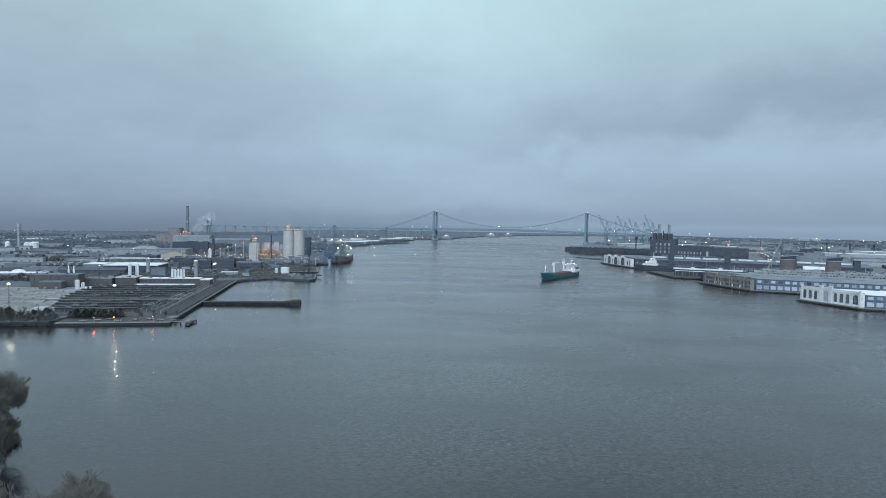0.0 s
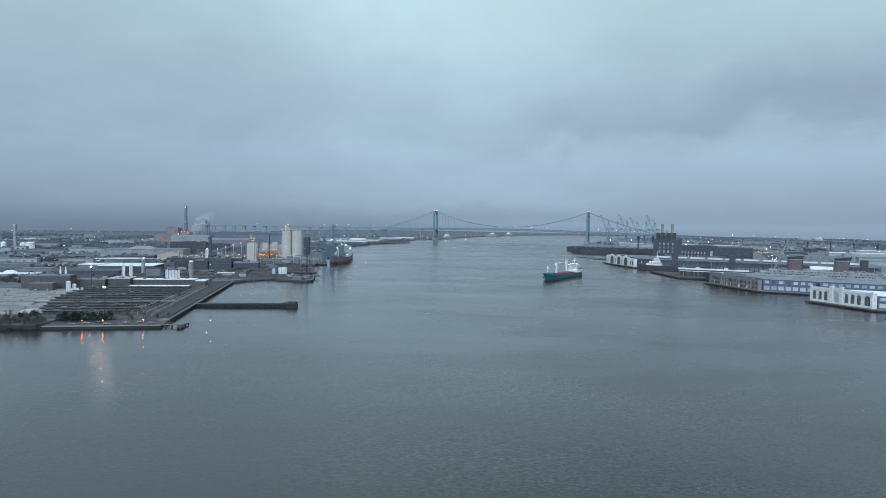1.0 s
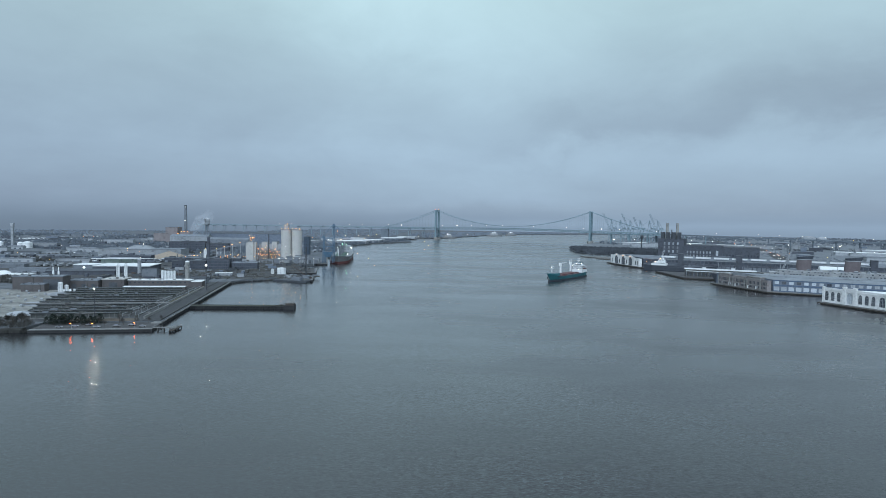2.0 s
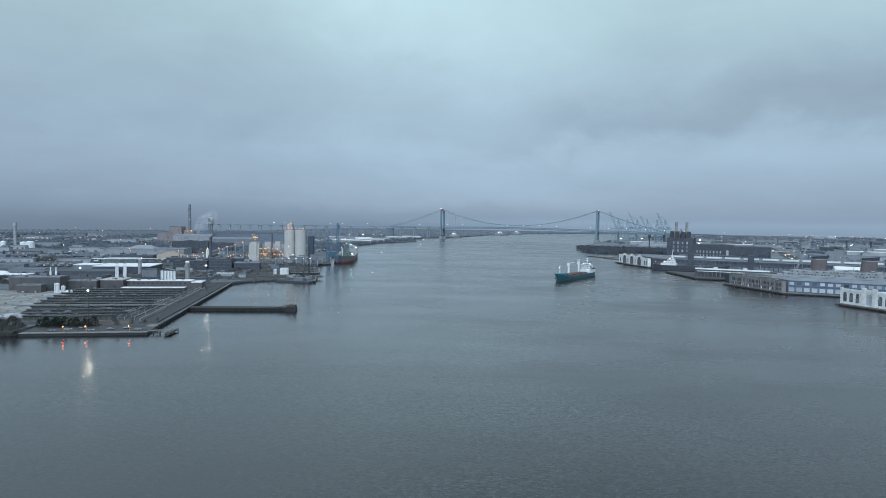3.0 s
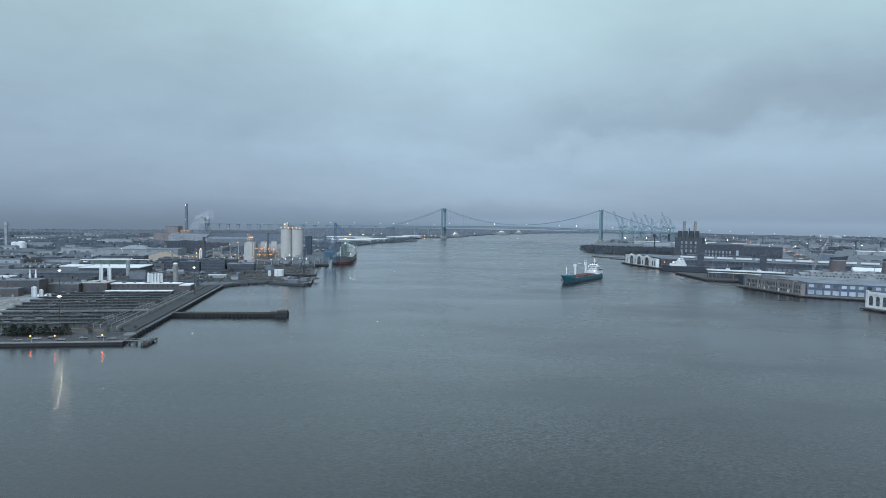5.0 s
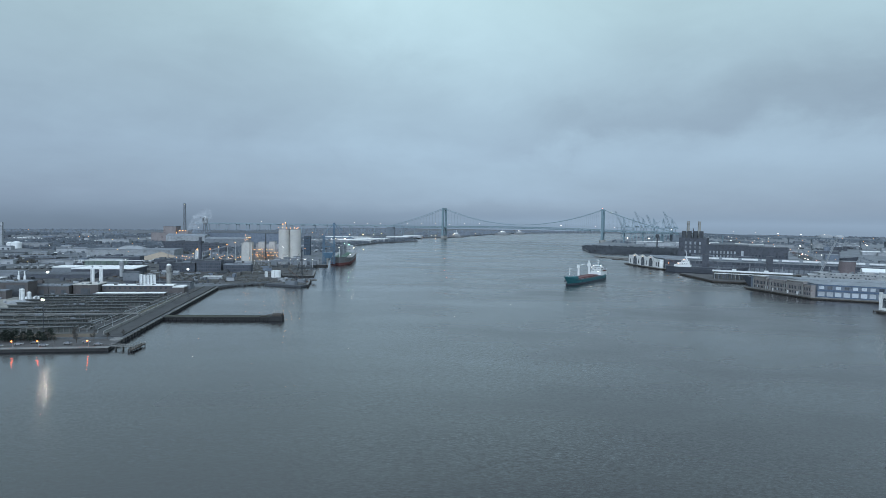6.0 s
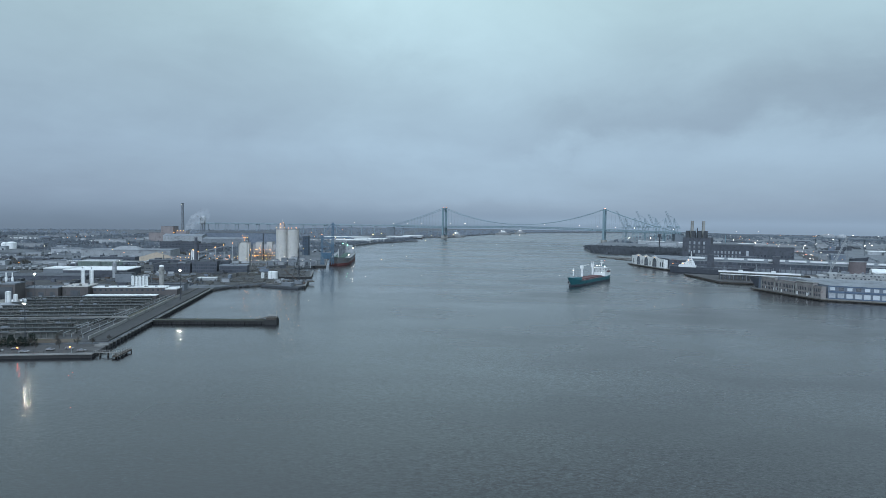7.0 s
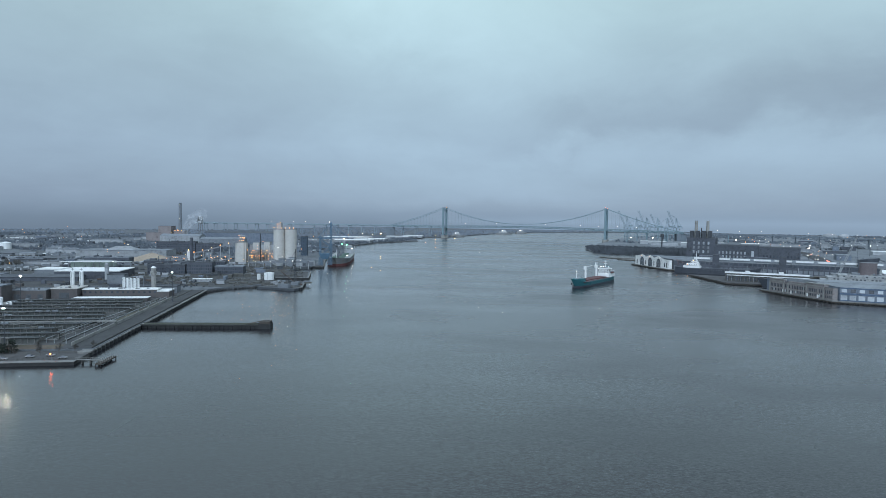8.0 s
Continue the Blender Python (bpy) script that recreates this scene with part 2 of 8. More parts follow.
BRICK = mat("soot_brick", (0.078, 0.086, 0.103), 0.9, 0.3, 0.1, 1.4, stain=(0.05, 0.05, 0.056), per_object=0.3)
BRICKTAN = mat("tan_brick", (0.215, 0.198, 0.195), 0.9, 0.3, 0.12, 1.5, stain=(0.12, 0.10, 0.09))
PINK = mat("faded_red_block", (0.215, 0.192, 0.192), 0.9, 0.2, 0.05, 0.8)
WHITE = mat("white_paint", (0.66, 0.67, 0.67), 0.6, 0.12, 0.1, 0.8, stain=(0.55, 0.56, 0.55))
STUCCO = mat("white_stucco", (0.66, 0.66, 0.65), 0.8, 0.22, 0.15, 1.2, stain=(0.42, 0.42, 0.41))
OFFWHITE = mat("dull_white_sheet", (0.27, 0.285, 0.30), 0.65, 0.28, 0.06, 0.8, per_object=0.4)
SILO = mat("silo_concrete", (0.43, 0.42, 0.40), 0.85, 0.16, 0.06, 0.6, stain=(0.36, 0.35, 0.33))
GREYM = mat("grey_paint", (0.155, 0.172, 0.192), 0.6, 0.2, 0.1, 1.0, per_object=0.2)
STEEL = mat("galvanised_steel", (0.30, 0.32, 0.33), 0.5, 0.2, 0.3, 2.0, metal=0.4)
RUST = mat("rusted_steel", (0.085, 0.066, 0.058), 0.85, 0.4, 0.2, 1.5)
DARK = mat("dark_steel", (0.048, 0.054, 0.062), 0.6, 0.3, 0.2, 1.5)
BLUE = mat("blue_crane_paint", (0.075, 0.135, 0.195), 0.5, 0.2, 0.1, 1.0)
BLUEGREY = mat("blue_grey_panel", (0.135, 0.16, 0.198), 0.6, 0.25, 0.15, 1.2, stain=(0.07, 0.09, 0.12))
DARKBLUE = mat("dark_blue_cladding", (0.045, 0.066, 0.092), 0.6, 0.25, 0.15, 1.2)
BANDBLUE = mat("faded_blue_trim", (0.075, 0.115, 0.18), 0.6, 0.25, 0.15, 1.2)
BRIDGE = mat("pale_green_bridge_paint", (0.155, 0.225, 0.255), 0.6, 0.12, 0.05, 0.5, stain=(0.12, 0.185, 0.21))
TEAL = mat("teal_hull_paint", (0.03, 0.125, 0.145), 0.45, 0.18, 0.1, 1.0)
REDDECK = mat("oxide_red_deck", (0.125, 0.06, 0.06), 0.7, 0.25, 0.2, 1.0)
REDHULL = mat("antifouling_red", (0.135, 0.055, 0.052), 0.7, 0.25, 0.1, 0.8)
GREYHULL = mat("grey_hull_paint", (0.20, 0.215, 0.225), 0.55, 0.25, 0.08, 0.8, stain=(0.2, 0.15, 0.12))
BLACKHULL = mat("black_hull_paint", (0.05, 0.057, 0.07), 0.5, 0.3, 0.08, 0.8)
FUNNEL = mat("faded_red_funnel", (0.125, 0.106, 0.11), 0.8, 0.35, 0.12, 0.8, stain=(0.12, 0.106, 0.106))
LINER = mat("peeling_white_paint", (0.31, 0.32, 0.325), 0.8, 0.35, 0.12, 0.9, stain=(0.2, 0.2, 0.2))
GREEN = mat("green_deck_paint", (0.07, 0.125, 0.10), 0.6, 0.25, 0.1, 1.0)
# far cranes and west approach: base colour paled to paint in haze
HAZESTEEL = mat("haze_paled_steel", (0.205, 0.275, 0.31), 0.6, 0.12, 0.05, 0.5)
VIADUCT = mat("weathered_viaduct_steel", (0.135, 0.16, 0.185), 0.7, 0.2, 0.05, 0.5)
YELLOW = mat("yellow_enamel", (0.34, 0.27, 0.10), 0.5, 0.15, 0.2, 1.0)
SAND = mat("sand_heap", (0.30, 0.25, 0.20), 0.95, 0.15, 0.06, 0.6, spec=0.1)
GLASS = mat("dark_window_glass", (0.062, 0.072, 0.088), 0.15, 0.3, 0.3, 2.0, spec=0.6, per_object=0.5)
PALEPANE = mat("boarded_pale_pane", (0.40, 0.43, 0.46), 0.6, 0.2, 0.2, 1.0, per_object=0.45)
DULLPANE = mat("dusty_factory_glazing", (0.235, 0.255, 0.275), 0.5, 0.3, 0.2, 1.0, per_object=0.9)
# far woods: haze is painted in as a paler, bluer base colour
HAZEWOOD = mat("haze_pale_woods", (0.185, 0.213, 0.25), 0.95, 0.15, 0.006, 0.05, spec=0.05)
FARTWIG = mat("haze_grey_woods", (0.128, 0.147, 0.17), 0.95, 0.2, 0.012, 0.2, spec=0.05)
PAVING = mat("worn_paving", (0.075, 0.074, 0.075), 0.85, 0.3, 0.08, 0.9)
DARKTWIG = mat("dark_scrub_twigs", (0.06, 0.06, 0.056), 0.95, 0.3, 0.03, 0.5, spec=0.05)
FINETWIG = mat("fine_grey_twigs", (0.165, 0.157, 0.14), 0.95, 0.3, 0.03, 0.5, spec=0.05)
TWIG = mat("bare_twigs", (0.105, 0.105, 0.10), 0.95, 0.3, 0.03, 0.5, spec=0.05)
EVERGREEN = mat("dark_evergreen", (0.028, 0.036, 0.030), 0.95, 0.4, 0.08, 0.8, spec=0.05)
BARK = mat("bark", (0.085, 0.076, 0.066), 0.95, 0.3, 0.5, 3.0, spec=0.05)
CARPAINT = mat("car_paint", (0.2, 0.205, 0.21), 0.35, 0.1, 0.3, 2.0, per_object=1.4, spec=0.5)
TYRE = mat("tyre_rubber", (0.02, 0.02, 0.02), 0.9, 0.2, 0.5, 3.0)
LAMP_WARM = glow("sodium_lamp", (1.0, 0.40, 0.11), 5.5)
LAMP_DOCK = glow("bright_sodium_lamp", (1.0, 0.11, 0.02), 26)
LAMP_SHORE = glow("shore_sodium_lamp", (1.0, 0.42, 0.14), 34)
OLIVE = mat("mossy_deck", (0.066, 0.07, 0.056), 0.9, 0.35, 0.1, 1.0, spec=0.15)
LAMP_WHITE = glow("white_lamp", (1.0, 0.93, 0.78), 8)
LAMP_RED = glow("red_beacon", (1.0, 0.18, 0.10), 14)
LAMP_GREEN = glow("green_lamp", (0.25, 1.0, 0.45), 10)
FLOODFAR = glow("far_floodlight", (1.0, 0.93, 0.78), 16)
YARDM = mat("oily_yard_ground", (0.07, 0.072, 0.074), 0.95, 0.5, 0.04, 0.35, stain=(0.11, 0.105, 0.095), spec=0.15)
POINTWOOD = mat("dark_winter_woods", (0.085, 0.095, 0.108), 0.95, 0.35, 0.02, 0.3, spec=0.05)
FLOOD = glow("floodlight", (1.0, 0.93, 0.75), 330)


# ---- builders ----
def box(bm, x0, x1, y0, y1, z0, z1):
    vs = [bm.verts.new(p) for p in ((x0, y0, z0), (x1, y0, z0), (x1, y1, z0), (x0, y1, z0), (x0, y0, z1), (x1, y0, z1), (x1, y1, z1), (x0, y1, z1))]
    for f in ((0, 3, 2, 1), (4, 5, 6, 7), (0, 1, 5, 4), (1, 2, 6, 5), (2, 3, 7, 6), (3, 0, 4, 7)):
        bm.faces.new([vs[i] for i in f])
    return bm


def cyl(bm, x, y, z0, z1, r0, r1=None, n=16, a0=0.0):
    r1 = r0 if r1 is None else r1
    lo = [bm.verts.new((x + r0 * math.cos(a0 + 2 * math.pi * i / n), y + r0 * math.sin(a0 + 2 * math.pi * i / n), z0)) for i in range(n)]
    hi = [bm.verts.new((x + r1 * math.cos(a0 + 2 * math.pi * i / n), y + r1 * math.sin(a0 + 2 * math.pi * i / n), z1)) for i in range(n)]
    for i in range(n):
        bm.faces.new((lo[i], lo[(i + 1) % n], hi[(i + 1) % n], hi[i]))
    bm.faces.new(hi)
    bm.faces.new(lo[::-1])
    return bm


def dome(bm, x, y, z, r, h, n=20, k=5):
    rings = []
    for j in range(k):
        a = math.pi / 2 * j / k
        rings.append([bm.verts.new((x + r * math.cos(a) * math.cos(2 * math.pi * i / n), y + r * math.cos(a) * math.sin(2 * math.pi * i / n), z + h * math.sin(a))) for i in range(n)])
    top = bm.verts.new((x, y, z + h))
    for a, b in zip(rings, rings[1:]):
        for i in range(n):
            bm.faces.new((a[i], a[(i + 1) % n], b[(i + 1) % n], b[i]))
    for i in range(n):
        bm.faces.new((rings[-1][i], rings[-1][(i + 1) % n], top))
    return bm


def beam(bm, p, q, w, h=None):
    """A square bar from p to q."""
    p, q = Vector(p), Vector(q)
    h = h or w
    d = (q - p).normalized()
    side = d.cross(Vector((0, 0, 1)))
    side = side.normalized() if side.length > 1e-4 else Vector((1, 0, 0))
    upv = side.cross(d)
    vs = [bm.verts.new(e + side * a * w / 2 + upv * b * h / 2) for e in (p, q) for a, b in ((-1, -1), (1, -1), (1, 1), (-1, 1))]
    for f in ((0, 1, 2, 3), (7, 6, 5, 4), (0, 4, 5, 1), (1, 5, 6, 2), (2, 6, 7, 3), (3, 7, 4, 0)):
        bm.faces.new([vs[i] for i in f])
    return bm


def prism(bm, pts, z0, z1):
    """A flat outline drawn up from z0 to z1."""
    lo = [bm.verts.new((x, y, z0)) for x, y in pts]
    hi = [bm.verts.new((x, y, z1)) for x, y in pts]
    n = len(pts)
    for i in range(n):
        bm.faces.new((lo[i], lo[(i + 1) % n], hi[(i + 1) % n], hi[i]))
    bm.faces.new(hi)
    bm.faces.new(lo[::-1])
    return bm


def gable(bm, x0, x1, y0, y1, z, rise, over=0.5, along="x"):
    """A thin two-sided roof with overhanging eaves."""
    x0, x1, y0, y1 = x0 - over, x1 + over, y0 - over, y1 + over
    t = 0.3
    if along == "x":
        ym = (y0 + y1) / 2
        sec = [(y0, z), (ym, z + rise), (y1, z), (y1, z + t), (ym, z + rise + t), (y0, z + t)]
        rings = [[bm.verts.new((x, a, b)) for a, b in sec] for x in (x0, x1)]
    else:
        xm = (x0 + x1) / 2
        sec = [(x0, z), (xm, z + rise), (x1, z), (x1, z + t), (xm, z + rise + t), (x0, z + t)]
        rings = [[bm.verts.new((a, y, b)) for a, b in sec] for y in (y1, y0)]
    for i in range(6):
        bm.faces.new((rings[0][i], rings[0][(i + 1) % 6], rings[1][(i + 1) % 6], rings[1][i]))
    for r in (rings[0][::-1], rings[1]):
        bm.faces.new((r[0], r[1], r[4], r[5]))
        bm.faces.new((r[1], r[2], r[3], r[4]))
    return bm


def mesh_of(name, bm, material, smooth=False):
    bmesh.ops.recalc_face_normals(bm, faces=bm.faces)
    me = bpy.data.meshes.new(name)
    bm.to_mesh(me)
    bm.free()
    me.materials.append(material)
    if smooth:
        for p in me.polygons:
            p.use_smooth = True
    return me


def part(name, bm, material, parent, label="", smooth=False):
    ob = new(name, mesh_of(name, bm, material, smooth))
    ob.parent = parent
    return tagged(ob, label)


def share(name, me, parent, x, y, z, rz=0.0):
    ob = new(name, me)
    ob.parent = parent
    ob.matrix_basis = pose(x, y, z, 0, 0, rz)
    return ob


def thing(name, label, category, x, y, z=0.0, rz=0.0, group="", kind=""):
    ob = new(name)
    ob.empty_display_size = 1
    ob.matrix_basis = pose(x, y, z, 0, 0, rz)
    return tagged(ob, label, category, group, kind)


def whole(name, bm, material, label, category="", kind="", group="", smooth=False):
    return tagged(new(name, mesh_of(name, bm, material, smooth)), label, category, group, kind)


PANES = {}


def pane_mesh(w, h, material, t=0.24):
    key = (round(w, 2), round(h, 2), material.name)
    if key not in PANES:
        bm = bmesh.new()
        box(bm, -w / 2, w / 2, -t / 2, t / 2, 0, h)
        PANES[key] = mesh_of("window", bm, material)
    return PANES[key]


def windows(parent, face, w, d, cols, rows, ww, wh, z0, dz, material, x0=None, x1=None, name="window"):
    """Rows of panes on one face of a box: f front, r right, l left."""
    me = pane_mesh(ww, wh, material)
    span = w if face == "f" else d
    a, b = (x0 if x0 is not None else 0, x1 if x1 is not None else span)
    for i in range(cols):
        s = a + (b - a) * (i + 0.5) / cols
        for j in range(rows):
            z = z0 + dz * j
            if face == "f":
                share(name, me, parent, s, -0.06, z)
            elif face == "r":
                share(name, me, parent, w + 0.06, s, z, 90)
            else:
                share(name, me, parent, -0.06, s, z, 90)


def building(name, label, category, x, y, w, d, h, rz, wall, roof, kind="flat", rise=2.0, z=2.8, group="", along="x", parapet=0.5, over=0.5):
    """A block whose front-left corner stands at x, y; w along the front, d to the back."""
    ob = thing(name, label, category, x, y, z, rz, group)
    bm = bmesh.new()
    box(bm, 0, w, 0, d, 0, h)
    if kind == "gable":
        ends = ((0, d / 2), (w, d / 2)) if along == "x" else ((w / 2, 0), (w / 2, d))
        for i, (ex, ey) in enumerate(ends):
            if along == "x":
                vs = [bm.verts.new(p) for p in ((ex, 0, h), (ex, d, h), (ex, d / 2, h + rise - 0.05))]
            else:
                vs = [bm.verts.new(p) for p in ((0, ey, h), (w, ey, h), (w / 2, ey, h + rise - 0.05))]
            bm.faces.new(vs)
    part("wall", bm, wall, ob)
    bm = bmesh.new()
    if kind == "gable":
        gable(bm, 0, w, 0, d, h + 0.02, rise, over, along)
    else:
        box(bm, -0.25, w + 0.25, -0.25, d + 0.25, h + 0.004, h + 0.35)
    part("roof", bm, roof, ob)
    if kind == "flat" and parapet:
        bm = bmesh.new()
        t = 0.35
        for b in ((-0.25, w + 0.25, -0.25, -0.25 + t), (-0.25, w + 0.25, d + 0.25 - t, d + 0.25), (-0.25, -0.25 + t, t - 0.25, d + 0.25 - t), (w + 0.25 - t, w + 0.25, t - 0.25, d + 0.25 - t)):
            box(bm, *b, h + 0.352, h + 0.35 + parapet)
        part("parapet", bm, roof, ob)
    return ob


# ---- ground, water, distance ----
def sheet(name, pts, z0, z1, material, label):
    bm = prism(bmesh.new(), pts, z0, z1)
    bm.normal_update()
    bmesh.ops.triangulate(bm, faces=[f for f in bm.faces if len(f.verts) > 4], ngon_method="EAR_CLIP")
    return whole(name, bm, material, label, kind="structure")


bm = bmesh.new()
vs = [bm.verts.new(p) for p in ((-4900, -900, 0), (4900, -900, 0), (4900, 4900, 0), (-4900, 4900, 0))]
bm.faces.new(vs)
whole("water", bm, WATER, "grey-green rippled river water under an overcast sky", kind="structure")

LEFT = [(-4900, 300), (-900, 340), (-420, 405), (-300, 430), (-268, 436), (-267.6, 459.5), (-194.1, 471.7), (-241, 745), (-236, 762), (-230, 774), (-213, 790), (-203, 804),
        (-200, 798), (-155, 780), (-166, 845), (-206, 852), (-231, 880), (-172, 885), (-187, 965), (-226, 975), (-214, 1040), (-206, 1056), (-189, 1060),
        (-217, 1211), (-232, 1420), (-262, 1600), (-250, 1794), (-215, 1987), (-108, 2143), (-150, 2350), (-106, 2537), (-10, 2610), (195, 3205), (378, 3592),
        (760, 3950), (1500, 4250), (2300, 4900), (-4900, 4900)]
RIGHT = [(354, 1815), (330, 1614), (350, 1570), (387, 1552), (560, 1500), (505, 1330), (560, 1200), (640, 1050), (640, 900), (680, 750), (720, 600), (780, 300), (900, -900),
         (4900, -900), (4900, 4800), (2600, 4800), (1700, 4000), (1000, 3250), (640, 2620), (545, 2330), (470, 2150), (392, 1900)]
ISLE = [(-150, 216), (-140, 207), (-137, 192), (-123, 172), (-98, 150), (-60, 125), (-50, 90), (-60, -60), (-300, -160), (-420, -100), (-420, 190), (-260, 224)]
sheet("ground", LEFT, -4, 2.8, LAND, "grey dry industrial ground along the river bank")
whole("shore_bank", prism(bmesh.new(), [(328.5, 1614), (349, 1568.5), (386.5, 1550.5), (559.5, 1498.5), (560, 1501), (388, 1553), (351.5, 1571), (331, 1615)], -3, 2.9), POINTWOOD, "dark muddy foot of the wooded point", kind="structure")
sheet("ground", RIGHT, -4, 2.8, PALELAND, "grey dry waterfront ground beside the piers")
sheet("ground", ISLE, -4, 1.6, GRASS, "dark grassy river bank under bare trees")


def haze_material():
    """Wooded land lost in mist, the mist painted as emission: dense at the foot, thinning out upwards, paler over the
    downstream plain.
    """
    m = bpy.data.materials.new("distant_haze")
    m.use_nodes = True
    nt = m.node_tree
    nt.nodes.clear()

    def node(kind, **vals):
        n = nt.nodes.new(kind)
        for k, v in vals.items():
            if isinstance(v, (int, float, tuple)):
                n.inputs[int(k[1:])].default_value = v
            else:
                nt.links.new(v, n.inputs[int(k[1:])])
        return n

    def ramp_of(value, *stops):
        n = node("ShaderNodeValToRGB", i0=value)
        e = n.color_ramp.elements
        e[0].position, e[0].color = stops[0][0], (*stops[0][1], 1)
        e[1].position, e[1].color = stops[-1][0], (*stops[-1][1], 1)
        for p, c in stops[1:-1]:
            e.new(p).color = (*c, 1)
        return n.outputs[0]

    def span(value, lo, hi, a=0.0, b=1.0):
        return node("ShaderNodeMapRange", i0=value, i1=lo, i2=hi, i3=a, i4=b).outputs[0]

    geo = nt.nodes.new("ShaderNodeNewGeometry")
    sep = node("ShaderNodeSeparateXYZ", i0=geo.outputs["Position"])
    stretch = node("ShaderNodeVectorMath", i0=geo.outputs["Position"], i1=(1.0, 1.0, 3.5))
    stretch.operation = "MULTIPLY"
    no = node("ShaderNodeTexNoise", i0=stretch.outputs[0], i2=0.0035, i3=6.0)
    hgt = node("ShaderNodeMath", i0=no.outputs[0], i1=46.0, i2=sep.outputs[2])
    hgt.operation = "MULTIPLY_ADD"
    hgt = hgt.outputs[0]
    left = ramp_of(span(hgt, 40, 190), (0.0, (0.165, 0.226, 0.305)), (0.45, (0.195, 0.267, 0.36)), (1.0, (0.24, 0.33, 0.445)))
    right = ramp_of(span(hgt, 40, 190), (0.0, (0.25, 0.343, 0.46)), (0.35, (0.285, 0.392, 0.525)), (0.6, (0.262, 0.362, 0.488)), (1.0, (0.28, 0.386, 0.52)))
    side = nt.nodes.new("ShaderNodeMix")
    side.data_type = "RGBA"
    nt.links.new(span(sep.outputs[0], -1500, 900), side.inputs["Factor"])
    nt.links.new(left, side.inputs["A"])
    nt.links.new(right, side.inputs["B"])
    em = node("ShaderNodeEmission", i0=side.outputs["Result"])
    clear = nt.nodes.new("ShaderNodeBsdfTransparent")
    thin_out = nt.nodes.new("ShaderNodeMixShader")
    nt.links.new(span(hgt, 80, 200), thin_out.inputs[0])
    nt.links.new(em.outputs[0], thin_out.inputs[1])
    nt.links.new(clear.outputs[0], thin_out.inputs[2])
    out = nt.nodes.new("ShaderNodeOutputMaterial")
    nt.links.new(thin_out.outputs[0], out.inputs[0])
    return m


bank_pts = [(-421, 403), (-300, 428), (-267, 434), (-267, 438), (-300, 432), (-421, 407)]
whole("shore_bank", prism(bmesh.new(), bank_pts, -3, 2.7), DARKTWIG, "dark stony foot of the scrub-covered shore", kind="structure")
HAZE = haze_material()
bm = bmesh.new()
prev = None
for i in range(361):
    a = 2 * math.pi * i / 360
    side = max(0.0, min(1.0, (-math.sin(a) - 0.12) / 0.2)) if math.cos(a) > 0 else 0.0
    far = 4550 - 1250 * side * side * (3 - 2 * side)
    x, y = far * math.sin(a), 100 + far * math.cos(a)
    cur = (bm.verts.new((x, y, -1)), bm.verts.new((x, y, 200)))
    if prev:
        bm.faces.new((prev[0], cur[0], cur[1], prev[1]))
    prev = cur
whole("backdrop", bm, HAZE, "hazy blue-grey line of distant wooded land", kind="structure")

# ---- suspension bridge ----
BL, BR = Vector((-28, 2560, 0)), Vector((525, 2303, 0))
BU = (BR - BL).normalized()
BN = Vector((-BU.y, BU.x, 0))
SPAN = (BR - BL).length
bridge = thing("suspension_bridge", "pale green steel suspension bridge with two tall towers over the river", "bridge", 0, 0, 0)


def deck_z(s):
    """Height of the roadway s metres along the bridge from the near-left tower."""
    if 0 <= s <= SPAN:
        return 46 + 4 * (1 - ((s - SPAN / 2) / (SPAN / 2)) ** 2)
    if s > SPAN:
        return max(24.0, 46 - (s - SPAN) * 0.0175)
    return max(20.0, 46 + s * 0.006)


def bp(s, side=0.0, z=0.0):
    p = BL + BU * s + BN * side
    return (p.x, p.y, z)


for base in (0.0, SPAN):
    for sd in (-14, 14):
        bm = bmesh.new()
        beam(bm, bp(base, sd, -2), bp(base, sd, 10), 13, 13)
        part("tower_pier", bm, CONC, bridge, "pale concrete tower pier")
    bm = bmesh.new()
    for sd in (-14, 14):
        beam(bm, bp(base, sd, 10), bp(base, sd * 0.96, 116), 6.6, 5.4)
    for z, hgt in ((112, 7), (104, 3), (40, 6), (12, 4)):
        beam(bm, bp(base, -14, z), bp(base, 14, z), 5.0, hgt)
    tower = part("tower", bm, BRIDGE, bridge)
    for sd in (-13.5, 13.5):
        b2 = bmesh.new()
        cyl(b2, *bp(base, sd)[:2], 117.2, 118.2, 0.6, n=8)
        part("beacon", b2, LAMP_RED, tower, "red aircraft warning light")
bm = bmesh.new()
ab, ab2 = bmesh.new(), bmesh.new()
S0, S1, ST = -1300, 2300, 30
k = S0
while k < S1:
    a, b = k, min(k + ST, S1)
    tb = bm if -250 < k < SPAN + 250 else (ab if k < 0 else ab2)
    for sd in (-13, 13):
        beam(tb, bp(a, sd, deck_z(a)), bp(b, sd, deck_z(b)), 1.2, 1.6)
        low = 6 if tb is bm else 3
        beam(tb, bp(a, sd, deck_z(a) - low), bp(b, sd, deck_z(b) - low), 1.2, 1.8 if tb is bm else 1.2)
        if tb is bm:
            beam(tb, bp(a, sd, deck_z(a) - 6), bp((a + b) / 2, sd, deck_z((a + b) / 2)), 1.1)
            beam(tb, bp((a + b) / 2, sd, deck_z((a + b) / 2)), bp(b, sd, deck_z(b) - 6), 1.1)
    k += ST
part("stiffening_truss", bm, BRIDGE, bridge)
# the west approach takes the steel colour paled for haze
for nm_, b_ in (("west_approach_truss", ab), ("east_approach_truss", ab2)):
    part(nm_, b_, HAZESTEEL if nm_[0] == "w" else VIADUCT, bridge, "grey approach span truss")
bm = bmesh.new()
k = S0
